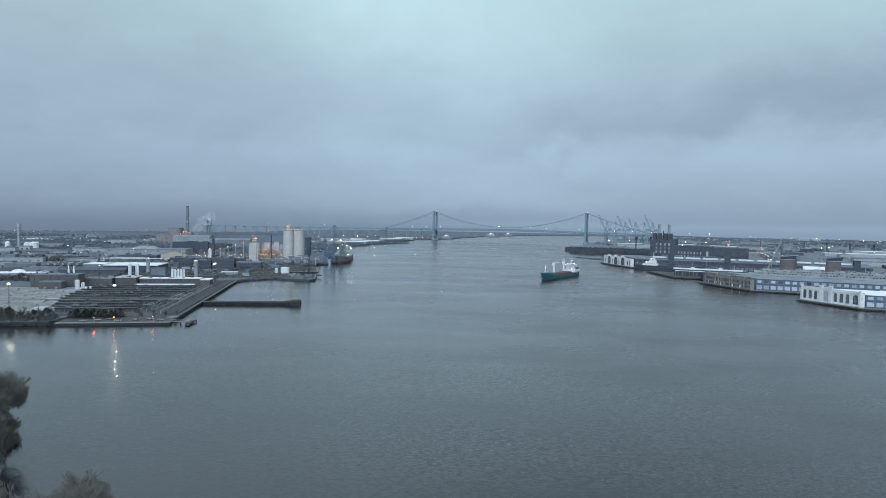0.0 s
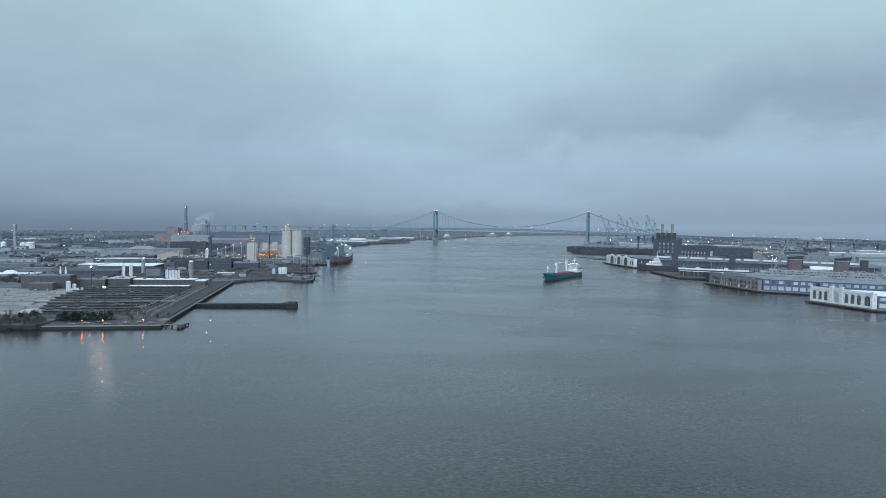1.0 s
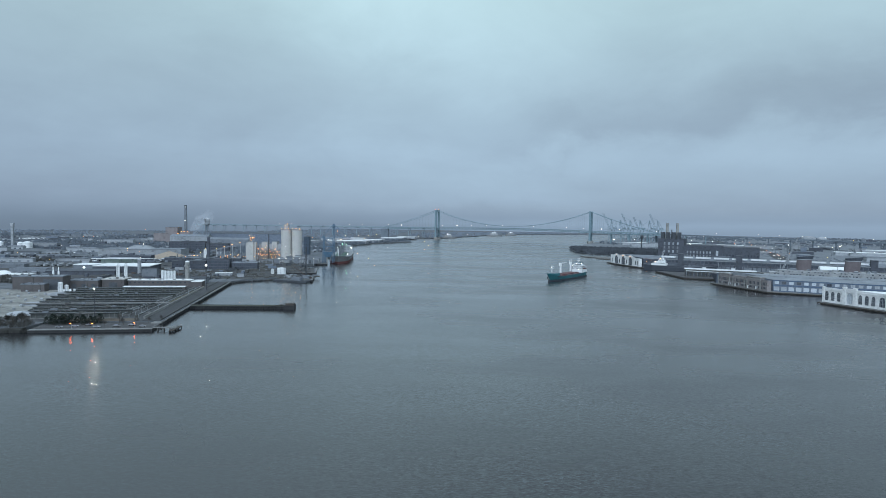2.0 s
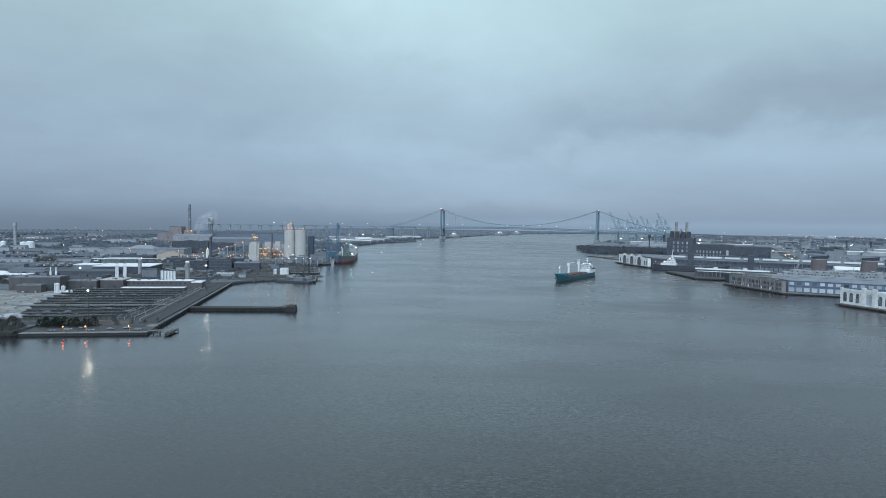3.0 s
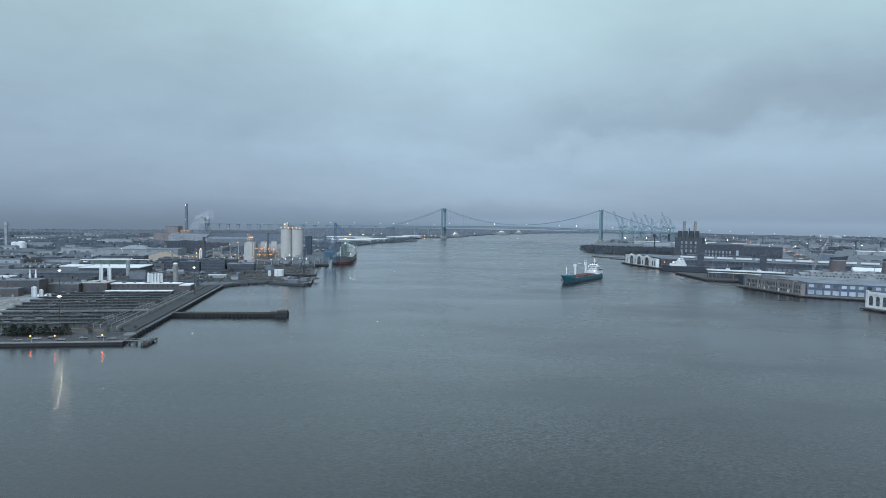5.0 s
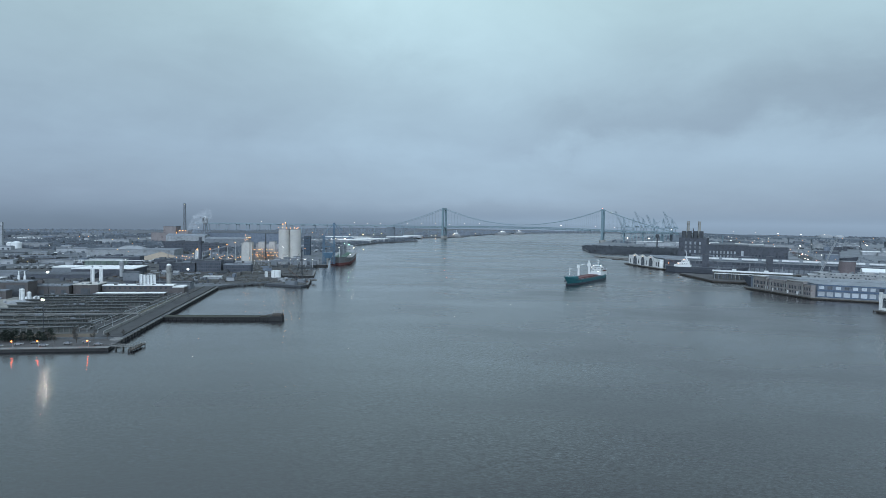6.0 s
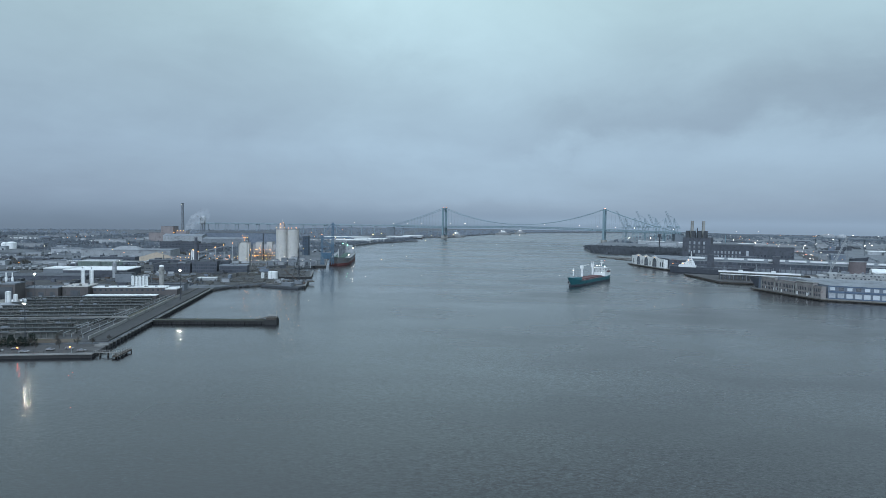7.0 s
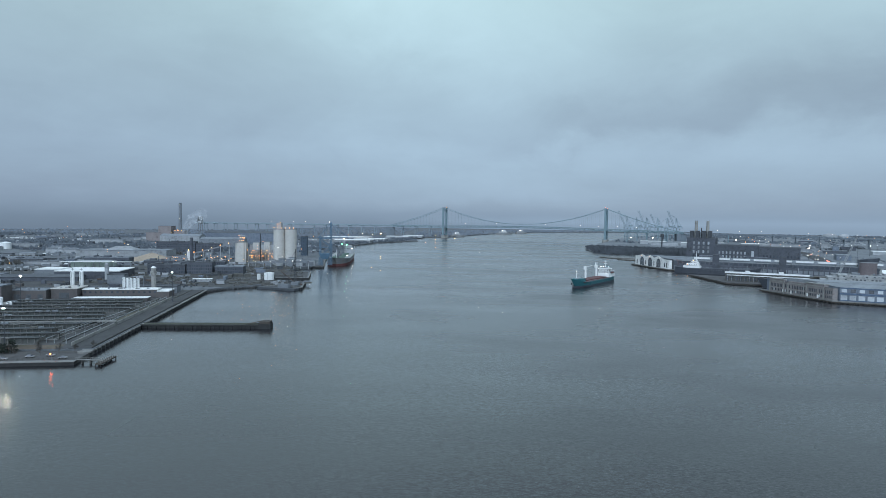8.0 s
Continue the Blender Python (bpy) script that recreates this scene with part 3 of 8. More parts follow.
vd, vd2 = bmesh.new(), bmesh.new()
while k < S1:
    beam(bm if -250 < k < SPAN + 250 else (vd if k < 0 else vd2), bp(k, 0, deck_z(k) - 0.6), bp(k + ST, 0, deck_z(k + ST) - 0.6), 27, 2.6)
    k += ST
part("road_deck", bm, BRIDGE, bridge, "green deck edge under the roadway")
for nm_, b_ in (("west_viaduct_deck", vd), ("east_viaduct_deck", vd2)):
    part(nm_, b_, HAZESTEEL if nm_[0] == "w" else VIADUCT, bridge, "grey approach viaduct deck")


def cable_z(s):
    if 0 <= s <= SPAN:
        return 57 + 58 * ((s - SPAN / 2) / (SPAN / 2)) ** 2
    off = -s if s < 0 else s - SPAN
    t = off / 235
    end = deck_z(-235 if s < 0 else SPAN + 235)
    return 115 + (end - 115) * t - 18 * t * (1 - t)


for sd in (-14, 14):
    bm = bmesh.new()
    pts = [(-235 + (SPAN + 470) * i / 60) for i in range(61)]
    for a, b in zip(pts, pts[1:]):
        beam(bm, bp(a, sd, cable_z(a)), bp(b, sd, cable_z(b)), 1.25)
    part("main_cable", bm, BRIDGE, bridge)
    s = -220
    while s < SPAN + 225:
        if abs(s) > 8 and abs(s - SPAN) > 8 and cable_z(s) > deck_z(s) + 2:
            bm = bmesh.new()
            beam(bm, bp(s, sd, deck_z(s)), bp(s, sd, cable_z(s)), 0.32)
            part("hanger", bm, BRIDGE, bridge)
        s += 13.5
for base in (-240.0, SPAN + 240.0):
    bm = bmesh.new()
    beam(bm, bp(base, 0, 2), bp(base, 0, deck_z(base) - 7), 30, 24)
    part("anchorage", bm, VIADUCT, bridge, "massive concrete anchorage block")
s = -1240
while s < S1:
    if s < -270 or s > SPAN + 270 or (SPAN + 30 < s < SPAN + 220) or (-220 < s < -30):
        bm = bmesh.new()
        for sd in (-9, 9):
            beam(bm, bp(s, sd, 1), bp(s, sd, deck_z(s) - 5), 1.9, 1.9)
        beam(bm, bp(s, -12, deck_z(s) - 4.4), bp(s, 12, deck_z(s) - 4.4), 2.2, 1.6)
        part("viaduct_pier", bm, HAZESTEEL if s < 300 else (BRIDGE if s < 1000 else VIADUCT), bridge)
    s += 62
bm = bmesh.new()
cyl(bm, 0, 0, 0, 9.0, 0.22, 0.14, n=6)
beam(bm, (0, 0, 8.9), (0, -2.4, 9.2), 0.2)
lamp_post = mesh_of("lamp_post", bm, STEEL)
bm = bmesh.new()
cyl(bm, 0, -2.4, 8.85, 9.5, 0.8, 0.5, n=8)
lamp_head_white = mesh_of("lamp_head", bm, LAMP_WHITE)
s = -900
while s < S1:
    p = bp(s, -12.5, deck_z(s))
    o = share("lamp_post", lamp_post, bridge, *p)
    share("lamp_head", lamp_head_white, o, 0, 0, 0)
    s += 62


# ---- lamps ----
def street_lamp(x, y, z, warm=True, hgt=9.0, size=1.0, label=""):
    ob = thing("street_lamp", label or ("lit sodium street lamp on a steel post" if warm else "lit white street lamp on a steel post"), "street lamp", x, y, z, group="street lamps")
    bm = bmesh.new()
    cyl(bm, 0, 0, 0, hgt, 0.16, 0.1, n=6)
    beam(bm, (0, 0, hgt - 0.1), (0, -1.2, hgt), 0.14)
    part("post", bm, STEEL, ob)
    bm = bmesh.new()
    cyl(bm, 0, -1.2, hgt - 0.25, hgt + 0.25, 0.5 * size, 0.3 * size, n=8)
    part("lamp_head", bm, LAMP_WARM if warm else LAMP_WHITE, ob)
    return ob


def light_mast(x, y, z, hgt, label="tall steel floodlight mast with a lit lamp ring", flood=None, size=1.0):
    ob = thing("floodlight_mast", label, "light mast", x, y, z, group="floodlight masts")
    bm = bmesh.new()
    cyl(bm, 0, 0, 0, hgt, 0.3, 0.15, n=10)
    cyl(bm, 0, 0, 0, 0.6, 0.9, n=10)
    part("pole", bm, DARK, ob)
    bm = bmesh.new()
    beam(bm, (-1.4, 0, hgt), (1.4, 0, hgt), 0.3)
    beam(bm, (0, -1.2, hgt), (0, 1.2, hgt), 0.3)
    ring = part("lamp_ring", bm, STEEL, ob)
    for dx_ in (-0.6, 0.0, 0.6):
        b2 = bmesh.new()
        cyl(b2, dx_, -0.3, hgt - 0.55 * size, hgt - 0.3 * size, 0.17 * size, 0.14 * size, n=8)
        part("floodlight", b2, flood or FLOOD, ring)
    return ob


# ---- dock on the near bank ----
SX, SY, SR = -190.0, 447.0, 9.4
SU = Vector((math.cos(radians(SR)), math.sin(radians(SR))))
SV = Vector((-SU.y, SU.x))


def site(x, y):
    p = Vector((SX, SY)) + SU * x + SV * y
    return p.x, p.y


# scalloped sheet-pile cells along the basin side
cell_wall = thing("sheet_pile_wall", "dark scalloped sheet-pile quay wall standing in the river", "quay wall", SX, SY, 0, SR)
cell_bm = bmesh.new()
cyl(cell_bm, 0, 0, -3, 1.9, 3.4, n=16)
cell = mesh_of("cell", cell_bm, WETWALL)
cap_bm = bmesh.new()
cyl(cap_bm, 0, 0, 1.9, 2.6, 3.6, n=16)
cap = mesh_of("cell_cap", cap_bm, PALECAP)
L_SIDE = 302.0
for i in range(46):
    y = 20 + i * (L_SIDE - 22) / 45
    share("cell", cell, cell_wall, -2.6, y, 0)
    share("cell_cap", cap, cell_wall, -2.6, y, 0)
# front quay
quay = thing("quay_wall", "low dark concrete quay wall with a pale coping", "quay wall", SX, SY, 0, SR)
bm = bmesh.new()
box(bm, -74, 0.5, -2.0, 2, -3, 1.646)
part("wall", bm, WETWALL, quay)
bm = bmesh.new()
box(bm, -74, 0.6, -2.2, 2, 1.65, 1.95)
part("coping", bm, PALECAP, quay, "worn concrete coping")

# promenade and road
def patch(name, pts, z, material, label, rz=SR, origin=None):
    w = [site(*p) for p in pts] if origin is None else [(origin[0] + p[0], origin[1] + p[1]) for p in pts]
    bm = prism(bmesh.new(), w, 2.0, z)
    return whole(name, bm, material, label, kind="structure")


patch("road", [(-13.5, 26), (-1.4, 26), (-1.4, 300), (-13.5, 300)], 3.14, ASPHALT, "narrow asphalt service road along the basin")
whole("pavement", prism(bmesh.new(), [site(*p) for p in ((-74, 2.05), (0, 2.05), (0.4, 25.4), (-74.5, 25.4))], -3, 1.9), PAVING, "grey worn waterfront apron with a few parked cars", kind="structure")
rail = thing("railing", "low dark steel railing along the apron edge", "railing", SX, SY, 1.9, SR)
bm = bmesh.new()
for zz in (0.55, 1.05):
    beam(bm, (-73, 2.5, zz), (-1, 2.5, zz), 0.07)
part("rail", bm, DARKCONC, rail)
rail_post = bmesh.new()
box(rail_post, -0.06, 0.06, -0.06, 0.06, 0, 1.1)
rail_post = mesh_of("post", rail_post, DARKCONC)
for k in range(31):
    share("post", rail_post, rail, -73 + 2.4 * k, 2.5, 0)
patch("lawn", [(-22, 120), (-15.5, 120), (-15, 240), (-19, 240)], 2.95, GRASS, "strip of dull winter grass beside the road")
bm = bmesh.new()
prism(bm, [site(*p) for p in [(-300, 30), (-104, 44), (-128, 214), (-300, 226)]], 2.0, 3.6)
gravel = whole("gravel_field", bm, BEIGE, "pale gravel-topped covered tank field", kind="structure")

whole("yard_ground", prism(bmesh.new(), [site(*p) for p in ((-108, 26), (-14.0, 26), (-14.0, 301), (-60, 301), (-126, 240))], 2.0, 2.86), YARDM, "dark ground between the long sheds", kind="structure")
whole("lawn", prism(bmesh.new(), [site(*p) for p in ((-62, 26), (-19, 26), (-19, 37), (-62, 37))], 2.0, 2.92), EARTH, "brown bare earth behind the apron", kind="structure")
# fence wall between the sheds and the road
bm = bmesh.new()
kerb_wall = thing("boundary_wall", "long pale concrete wall beside the service road", "wall", SX, SY, 2.8, SR)
box(bm, -15.0, -14.4, 34, 236, 0, 2.0)
part("wall", bm, CONC, kerb_wall)
for xx, y0, y1 in ((-23.5, 44, 232), (-12.6, 236, 300), (-1.9, 28, 300)):
    bm = bmesh.new()
    box(bm, xx - 0.2, xx + 0.2, y0, y1, 0, 0.9)
    part("low_wall", bm, DARKCONC, kerb_wall)

# long low tank sheds in parallel rows
ROWS = [(-90, 38), (-97, 52), (-101, 68), (-106, 85), (-111, 102), (-114, 119), (-117, 136), (-119, 153), (-120, 170), (-121, 187), (-122, 203)]
pm = bmesh.new()
box(pm, -0.13, 0.13, -0.13, 0.13, 0, 3.7)
post = mesh_of("post", pm, PALECAP)
for i, (x0, y) in enumerate(ROWS):
    w = -34 - x0 + min(8, i) + (4 if i % 3 == 1 else 0) - (7 if i % 4 == 2 else 0)
    ob = thing("long_shed", "long low tank shed with a dark flat roof over grimy glazing", "shed", *site(x0, y), 2.8, SR, group="parallel sheds")
    bm = bmesh.new()
    box(bm, 0, w, 0.9, 1.2, 0, 3.6)
    box(bm, 0, w, 2.2, 2.5, 0, 3.7)
    part("glazed_wall", bm, GRIMY, ob)
    bm = bmesh.new()
    box(bm, -0.5, w + 0.5, -0.5, -0.1, 3.65, 3.98)
    part("fascia", bm, WETWALL, ob, "dark roof edge")
    bm = bmesh.new()
    box(bm, 0, w, -0.3, 0.1, 0, 0.7)
    part("kerb", bm, PALECAP, ob, "pale concrete kerb")
    bm = bmesh.new()
    vs = [bm.verts.new(p) for p in ((-0.8, -0.09, 3.7), (w + 0.8, -0.09, 3.7), (w + 0.8, 2.9, 3.9), (-0.8, 2.9, 3.9), (-0.8, -0.09, 3.98), (w + 0.8, -0.09, 3.98), (w + 0.8, 2.9, 4.15), (-0.8, 2.9, 4.15))]
    for f in ((0, 3, 2, 1), (4, 5, 6, 7), (0, 1, 5, 4), (1, 2, 6, 5), (2, 3, 7, 6), (3, 0, 4, 7)):
        bm.faces.new([vs[k] for k in f])
    part("roof", bm, SHEDROOF, ob)
    for j in range(int(w / 3.4) + 1):
        share("post", post, ob, j * 3.4, 0.3, 0)
    bm = bmesh.new()
    box(bm, 2, w - 2, 8.6, 9.0, 0, 1.9)
    box(bm, 2, w - 2, 12.0, 12.4, 0, 1.9)
    part("tank_channel", bm, DARKCONC, ob, "dark open concrete channel")
    rr = random.Random(i)
    for j in range(7):
        gx = rr.uniform(4, w - 9)
        bm = bmesh.new()
        beam(bm, (gx, 3.1, 4.0 + rr.uniform(-0.6, 0.3)), (gx + rr.uniform(3, 9), 12.2, 2.6), 0.26)
        part("pipe", bm, GREYM, ob)
        bm = bmesh.new()
        gx = rr.uniform(2, w - 16)
        beam(bm, (gx, -0.7, 3.4), (gx + rr.uniform(5, 12), -0.7, 4.7), 0.16)
        part("roof_pipe", bm, PALECAP, ob)
    for j in range(rr.randrange(2, 6)):
        gx = rr.uniform(3, w - 8)
        bm = bmesh.new()
        box(bm, gx, gx + rr.uniform(1.2, 4.5), 0.6, 2.4, 3.9, rr.uniform(4.6, 5.2))
        part("roof_vent", bm, rr.choice((GREYM, DARKCONC, ROOFGREY)), ob)
    if i == 4:
        bm = bmesh.new()
        box(bm, -14, w + 12, -3.4, -1.2, 2.6, 3.3)
        part("walkway", bm, PALECAP, ob, "pale raised concrete walkway")
    if i in (1, 4, 8):
        bm = bmesh.new()
        dome(bm, 0, 0, 0, 1.0, 1.0, n=20, k=5)
        for v_ in bm.verts:
            v_.co = Vector((v_.co.x * 12, v_.co.y * 5.0, v_.co.z * 3.0))
        cov = whole("tank_cover", bm, OFFWHITE, "pale rounded tarpaulin cover at the shed end", "cover", group="tank covers", smooth=True)
        cov.matrix_basis = pose(*site(x0 - 4, y + 2), 3.4, 0, 0, SR)
# gantry walkways slanting beside the sheds
for i, (a, b) in enumerate((((-20, 40), (-17.5, 230)), ((-27, 42), (-21.5, 140)), ((-32, 44), (-24.5, 165)), ((-25.5, 130), (-21.8, 228)), ((-37, 46), (-29, 120)), ((-45, 60), (-33, 128)))):
    p, q = site(*a), site(*b)
    ob = thing("pipe_rack", "pale pipe rack on short legs beside the sheds", "pipe rack", 0, 0, 0, group="pipe racks")
    bm = bmesh.new()
    beam(bm, (*p, 5.2), (*q, 5.2), 0.42, 0.3)
    part("pipe_bed", bm, PALECAP if i % 2 else STEEL, ob)
    for j in range(9):
        t = j / 8
        px, py = p[0] + (q[0] - p[0]) * t, p[1] + (q[1] - p[1]) * t
        b2 = bmesh.new()
        box(b2, px - 0.16, px + 0.16, py - 0.16, py + 0.16, 2.8, 5.05)
        part("leg", b2, STEEL, ob)

# vents on the gravel field
rr = random.Random(3)
vent_bm = bmesh.new()
cyl(vent_bm, 0, 0, 0, 1.0, 0.9, n=10)
dome(vent_bm, 0, 0, 1.0, 1.3, 0.8, n=10, k=3)
vent_me = mesh_of("roof_vent", vent_bm, OFFWHITE)
for i in range(88):
    gx, gy = -122 - 15 * (i % 11) + rr.uniform(-5, 5), 58 + 20 * (i // 11) + rr.uniform(-6, 6)
    v = new("roof_vent", vent_me)
    v.matrix_basis = pose(*site(gx, gy), 3.6)
    tagged(v, "small pale mushroom vent on the gravel field", "vent", "gravel field vents")

# brown process halls
hall = building("process_hall", "large windowless brown precast process hall with a flat roof", "hall", -408, 632, 44, 17, 12.8, 9, BROWN, ROOFGREY)
bm = bmesh.new()
box(bm, 27, 42, -0.3, 0, 0.5, 10.5)
part("loading_door", bm, ROOFDARK, hall, "tall dark loading door")
annex = building("plant_annex", "low brown annex with a flat grey roof", "annex", -390, 617, 20, 10, 7.2, 9, BROWN, ROOFGREY)
hall2 = building("process_hall", "low brown precast process hall with a white roof edge", "hall", -368, 655, 27, 16, 7.6, 9, BROWN, ROOFGREY)
windows(hall2, "f", 27, 16, 3, 1, 4.0, 4.0, 0.5, 1, ROOFDARK, name="door")
block = building("pump_house", "square brown pump house with a pale flat roof", "pump house", -341, 665, 21, 22, 8.2, 9, BROWN, SILO)
windows(block, "f", 21, 22, 1, 1, 8, 5, 0.3, 1, ROOFDARK, name="door")
longb = building("plant_building", "long low brown plant building with a white roof edge", "plant building", -320, 675, 62, 10, 6.8, 9, BROWN, ROOFWHITE)
windows(longb, "f", 62, 10, 14, 1, 1.8, 1.5, 4.0, 1, GLASS)
building("loading_canopy", "long low lean-to with a bright white roof", "canopy", -313.5, 651, 58, 9, 2.6, 9, BROWN, ROOFWHITE, parapet=0)
building("end_building", "small brown end building with a white roof", "building", -258, 682, 10, 16, 5.5, 9, BROWN, ROOFWHITE)


rr = random.Random(64)
for b_, w_, d_, h_, n_ in ((hall, 44, 17, 12.8, 6), (hall2, 27, 16, 7.6, 4), (block, 21, 22, 8.2, 4), (longb, 62, 10, 6.8, 8), (annex, 20, 10, 7.2, 3)):
    for j in range(n_):
        x0, y0 = rr.uniform(1.5, w_ - 5), rr.uniform(1.5, d_ - 4)
        bm = bmesh.new()
        box(bm, x0, x0 + rr.uniform(0.8, 3.2), y0, y0 + rr.uniform(0.8, 2.2), h_ + 0.36, h_ + rr.uniform(0.9, 1.9))
        part("rooftop_unit", bm, rr.choice((GREYM, OFFWHITE, DARKCONC)), b_)
    for j in range(n_):
        bm = bmesh.new()
        xx = w_ * (j + 0.5) / n_
        box(bm, xx - 0.12, xx + 0.12, -0.2, 0.0, 0, h_)
        part("wall_joint", bm, DARKCONC, b_)


def tank(name, label, x, y, z, r, h, material, group="", roof=0.6, ladder=True):
    ob = thing(name, label, "tank", x, y, z, group=group)
    bm = bmesh.new()
    cyl(bm, 0, 0, 0, h, r, n=28)
    part("shell", bm, material, ob, smooth=False)
    bm = bmesh.new()
    cyl(bm, 0, 0, h + 0.004, h + roof, r * 1.02, r * 0.35, n=28)
    part("roof", bm, material, ob)
    for j in range(3):
        bm = bmesh.new()
        cyl(bm, 0, 0, h * (j + 1) / 3.3, h * (j + 1) / 3.3 + 0.25, r * 1.015, n=28)
        part("hoop", bm, material, ob)
    if ladder:
        bm = bmesh.new()
        for sx in (-0.3, 0.3):
            beam(bm, (sx, -r - 0.25, 0), (sx, -r - 0.25, h + 1), 0.12)
        k = 0.5
        while k < h:
            beam(bm, (-0.3, -r - 0.25, k), (0.3, -r - 0.25, k), 0.08)
            k += 0.8
        part("ladder", bm, STEEL, ob)
    return ob


for x, y in ((-338.5, 692), (-331, 693)):
    t = tank("chlorine_tank", "tall white steel silo with a pipe on top", x, y, 2.8, 1.7, 20.5, WHITE, "tall white silos", roof=1.4)
    bm = bmesh.new()
    beam(bm, (0, 0, 21), (0, 0, 24), 0.4)
    beam(bm, (-1.5, 0, 23), (1.5, 0, 23), 0.35)
    part("vent_pipe", bm, STEEL, t)
for i in range(5):
    tank("white_tank", "plain white storage tank in a row beside the plant building", -291 + 2.75 * i, 689 + i * 0.9, 2.8, 1.28, 15.6 + (i == 0) * 0.8, WHITE, "white tank row", roof=0.5)
ob = thing("tank_gantry", "white sloping gantry roof over the tank row", "gantry", -292, 691, 2.8, 14)
bm = bmesh.new()
beam(bm, (-1.5, 0, 15.6), (17, 0, 18.6), 3.4, 0.35)
part("gantry_roof", bm, OFFWHITE, ob)
for j in range(5):
    bm = bmesh.new()
    beam(bm, (-1 + j * 4.2, 1.7, 0), (-1 + j * 4.2, 1.7, 15.6 + j * 0.68), 0.3)
    part("gantry_post", bm, GREYM, ob)
for x, y, r, h in ((-343, 600, 2.0, 11.6), (-338.6, 602, 1.6, 9), (-334, 606, 1.1, 5)):
    tank("white_tank", "white vertical process tank on the gravel field", x, y, 2.8, r, h, WHITE, "process tanks")
for i in range(5):
    bm = bmesh.new()
    dome(bm, 0, 0, 0, 2.2, 2.0, n=14)
    d = whole("cover_dome", bm, WHITE, "small white plastic tank cover", "tank cover", group="tank covers", smooth=True)
    d.matrix_basis = pose(-355 + 4.6 * i, 624 + (i % 2) * 3 + i, 3.5)
# small twin stacks on the hall
for x in (-384, -378.6):
    ob = thing("exhaust_stack", "short white twin exhaust stack behind the hall", "stack", x, 656, 2.8, group="twin exhaust stacks")
    bm = bmesh.new()
    cyl(bm, 0, 0, 0, 17, 1.2, 0.95, n=12)
    cyl(bm, 0, 0, 17, 21, 0.55, 0.5, n=12)
    part("pipe", bm, WHITE, ob)
# round grey tower
ob = thing("surge_tower", "round grey concrete surge tower with a collar near its top", "tower", -270, 701, 2.8)
bm = bmesh.new()
cyl(bm, 0, 0, 0, 24.5, 2.2, n=20)
part("shaft", bm, CONC, ob)
bm = bmesh.new()
cyl(bm, 0, 0, 19.5, 21.5, 2.9, n=20)
part("collar", bm, CONC, ob)
bm = bmesh.new()
dome(bm, 0, 0, 24.5, 2.3, 1.6, n=20)
part("cap", bm, WHITE, ob, "pale domed cap")
# white dome at the far left of the site
ob = thing("storage_dome", "white domed storage tank beside a low hall", "dome", -507, 762, 2.8)
bm = bmesh.new()
cyl(bm, 0, 0, 0, 2.2, 8.2, n=28)
part("ring_wall", bm, WHITE, ob)
bm = bmesh.new()
dome(bm, 0, 0, 2.2, 8.2, 5.0, n=28, k=7)
part("dome_roof", bm, WHITE, ob, smooth=True)
building("site_store", "low white-roofed store beside the storage dome", "store", -560, 735, 92, 16, 3.6, 9, OFFWHITE, ROOFWHITE)

# finger pier in the basin mouth
pier = thing("finger_pier", "narrow dark timber finger pier with a pier-head hut", "pier", -210, 549, 0, 4.5)
bm = bmesh.new()
box(bm, 0, 87, 0, 7.4, 1.7, 2.5)
part("deck", bm, OLIVE, pier)
bm = bmesh.new()
box(bm, 0, 87, -0.25, 0.0, 1.9, 2.75)
box(bm, 0, 87, 7.4, 7.65, 1.9, 2.75)
part("kerb", bm, WETWALL, pier, "dark timber kerb")
bm = bmesh.new()
box(bm, 0, 87, 0.6, 6.8, -3, 1.698)
part("timber_bulkhead", bm, WETWALL, pier)
pl = bmesh.new()
cyl(pl, 0, 0, -3, 1.6, 0.45, n=8)
pile_me = mesh_of("timber_post", pl, WETWALL)
for i in range(30):
    for y in (0.4, 7.0):
        share("timber_post", pile_me, pier, 1 + i * 2.93, y, 0)
bm = bmesh.new()
box(bm, 80, 88, -0.8, 8.2, -3, 3.3)
part("pier_head", bm, WETWALL, pier, "black timber pier head")
bm = bmesh.new()
beam(bm, (72, 3.6, 2.7), (81, 3.6, 4.6), 2.4, 0.3)
box(bm, 80.6, 87.4, -0.2, 7.6, 3.304, 4.6)
part("loading_ramp", bm, TIMBER, pier, "timber ramp and raised fender block")
bm = bmesh.new()
for i in range(6):
    beam(bm, (81 + i * 1.3, 0.2, 4.6), (81 + i * 1.3, 0.2, 6.2), 0.16)
    beam(bm, (81 + i * 1.3, 7.2, 4.6), (81 + i * 1.3, 7.2, 6.2), 0.16)
for yy in (0.2, 7.2):
    beam(bm, (81, yy, 6.15), (87.5, yy, 6.15), 0.16)
beam(bm, (87.2, 3.6, 4.6), (87.2, 3.6, 8.6), 0.3)
part("railing", bm, CONC, pier)
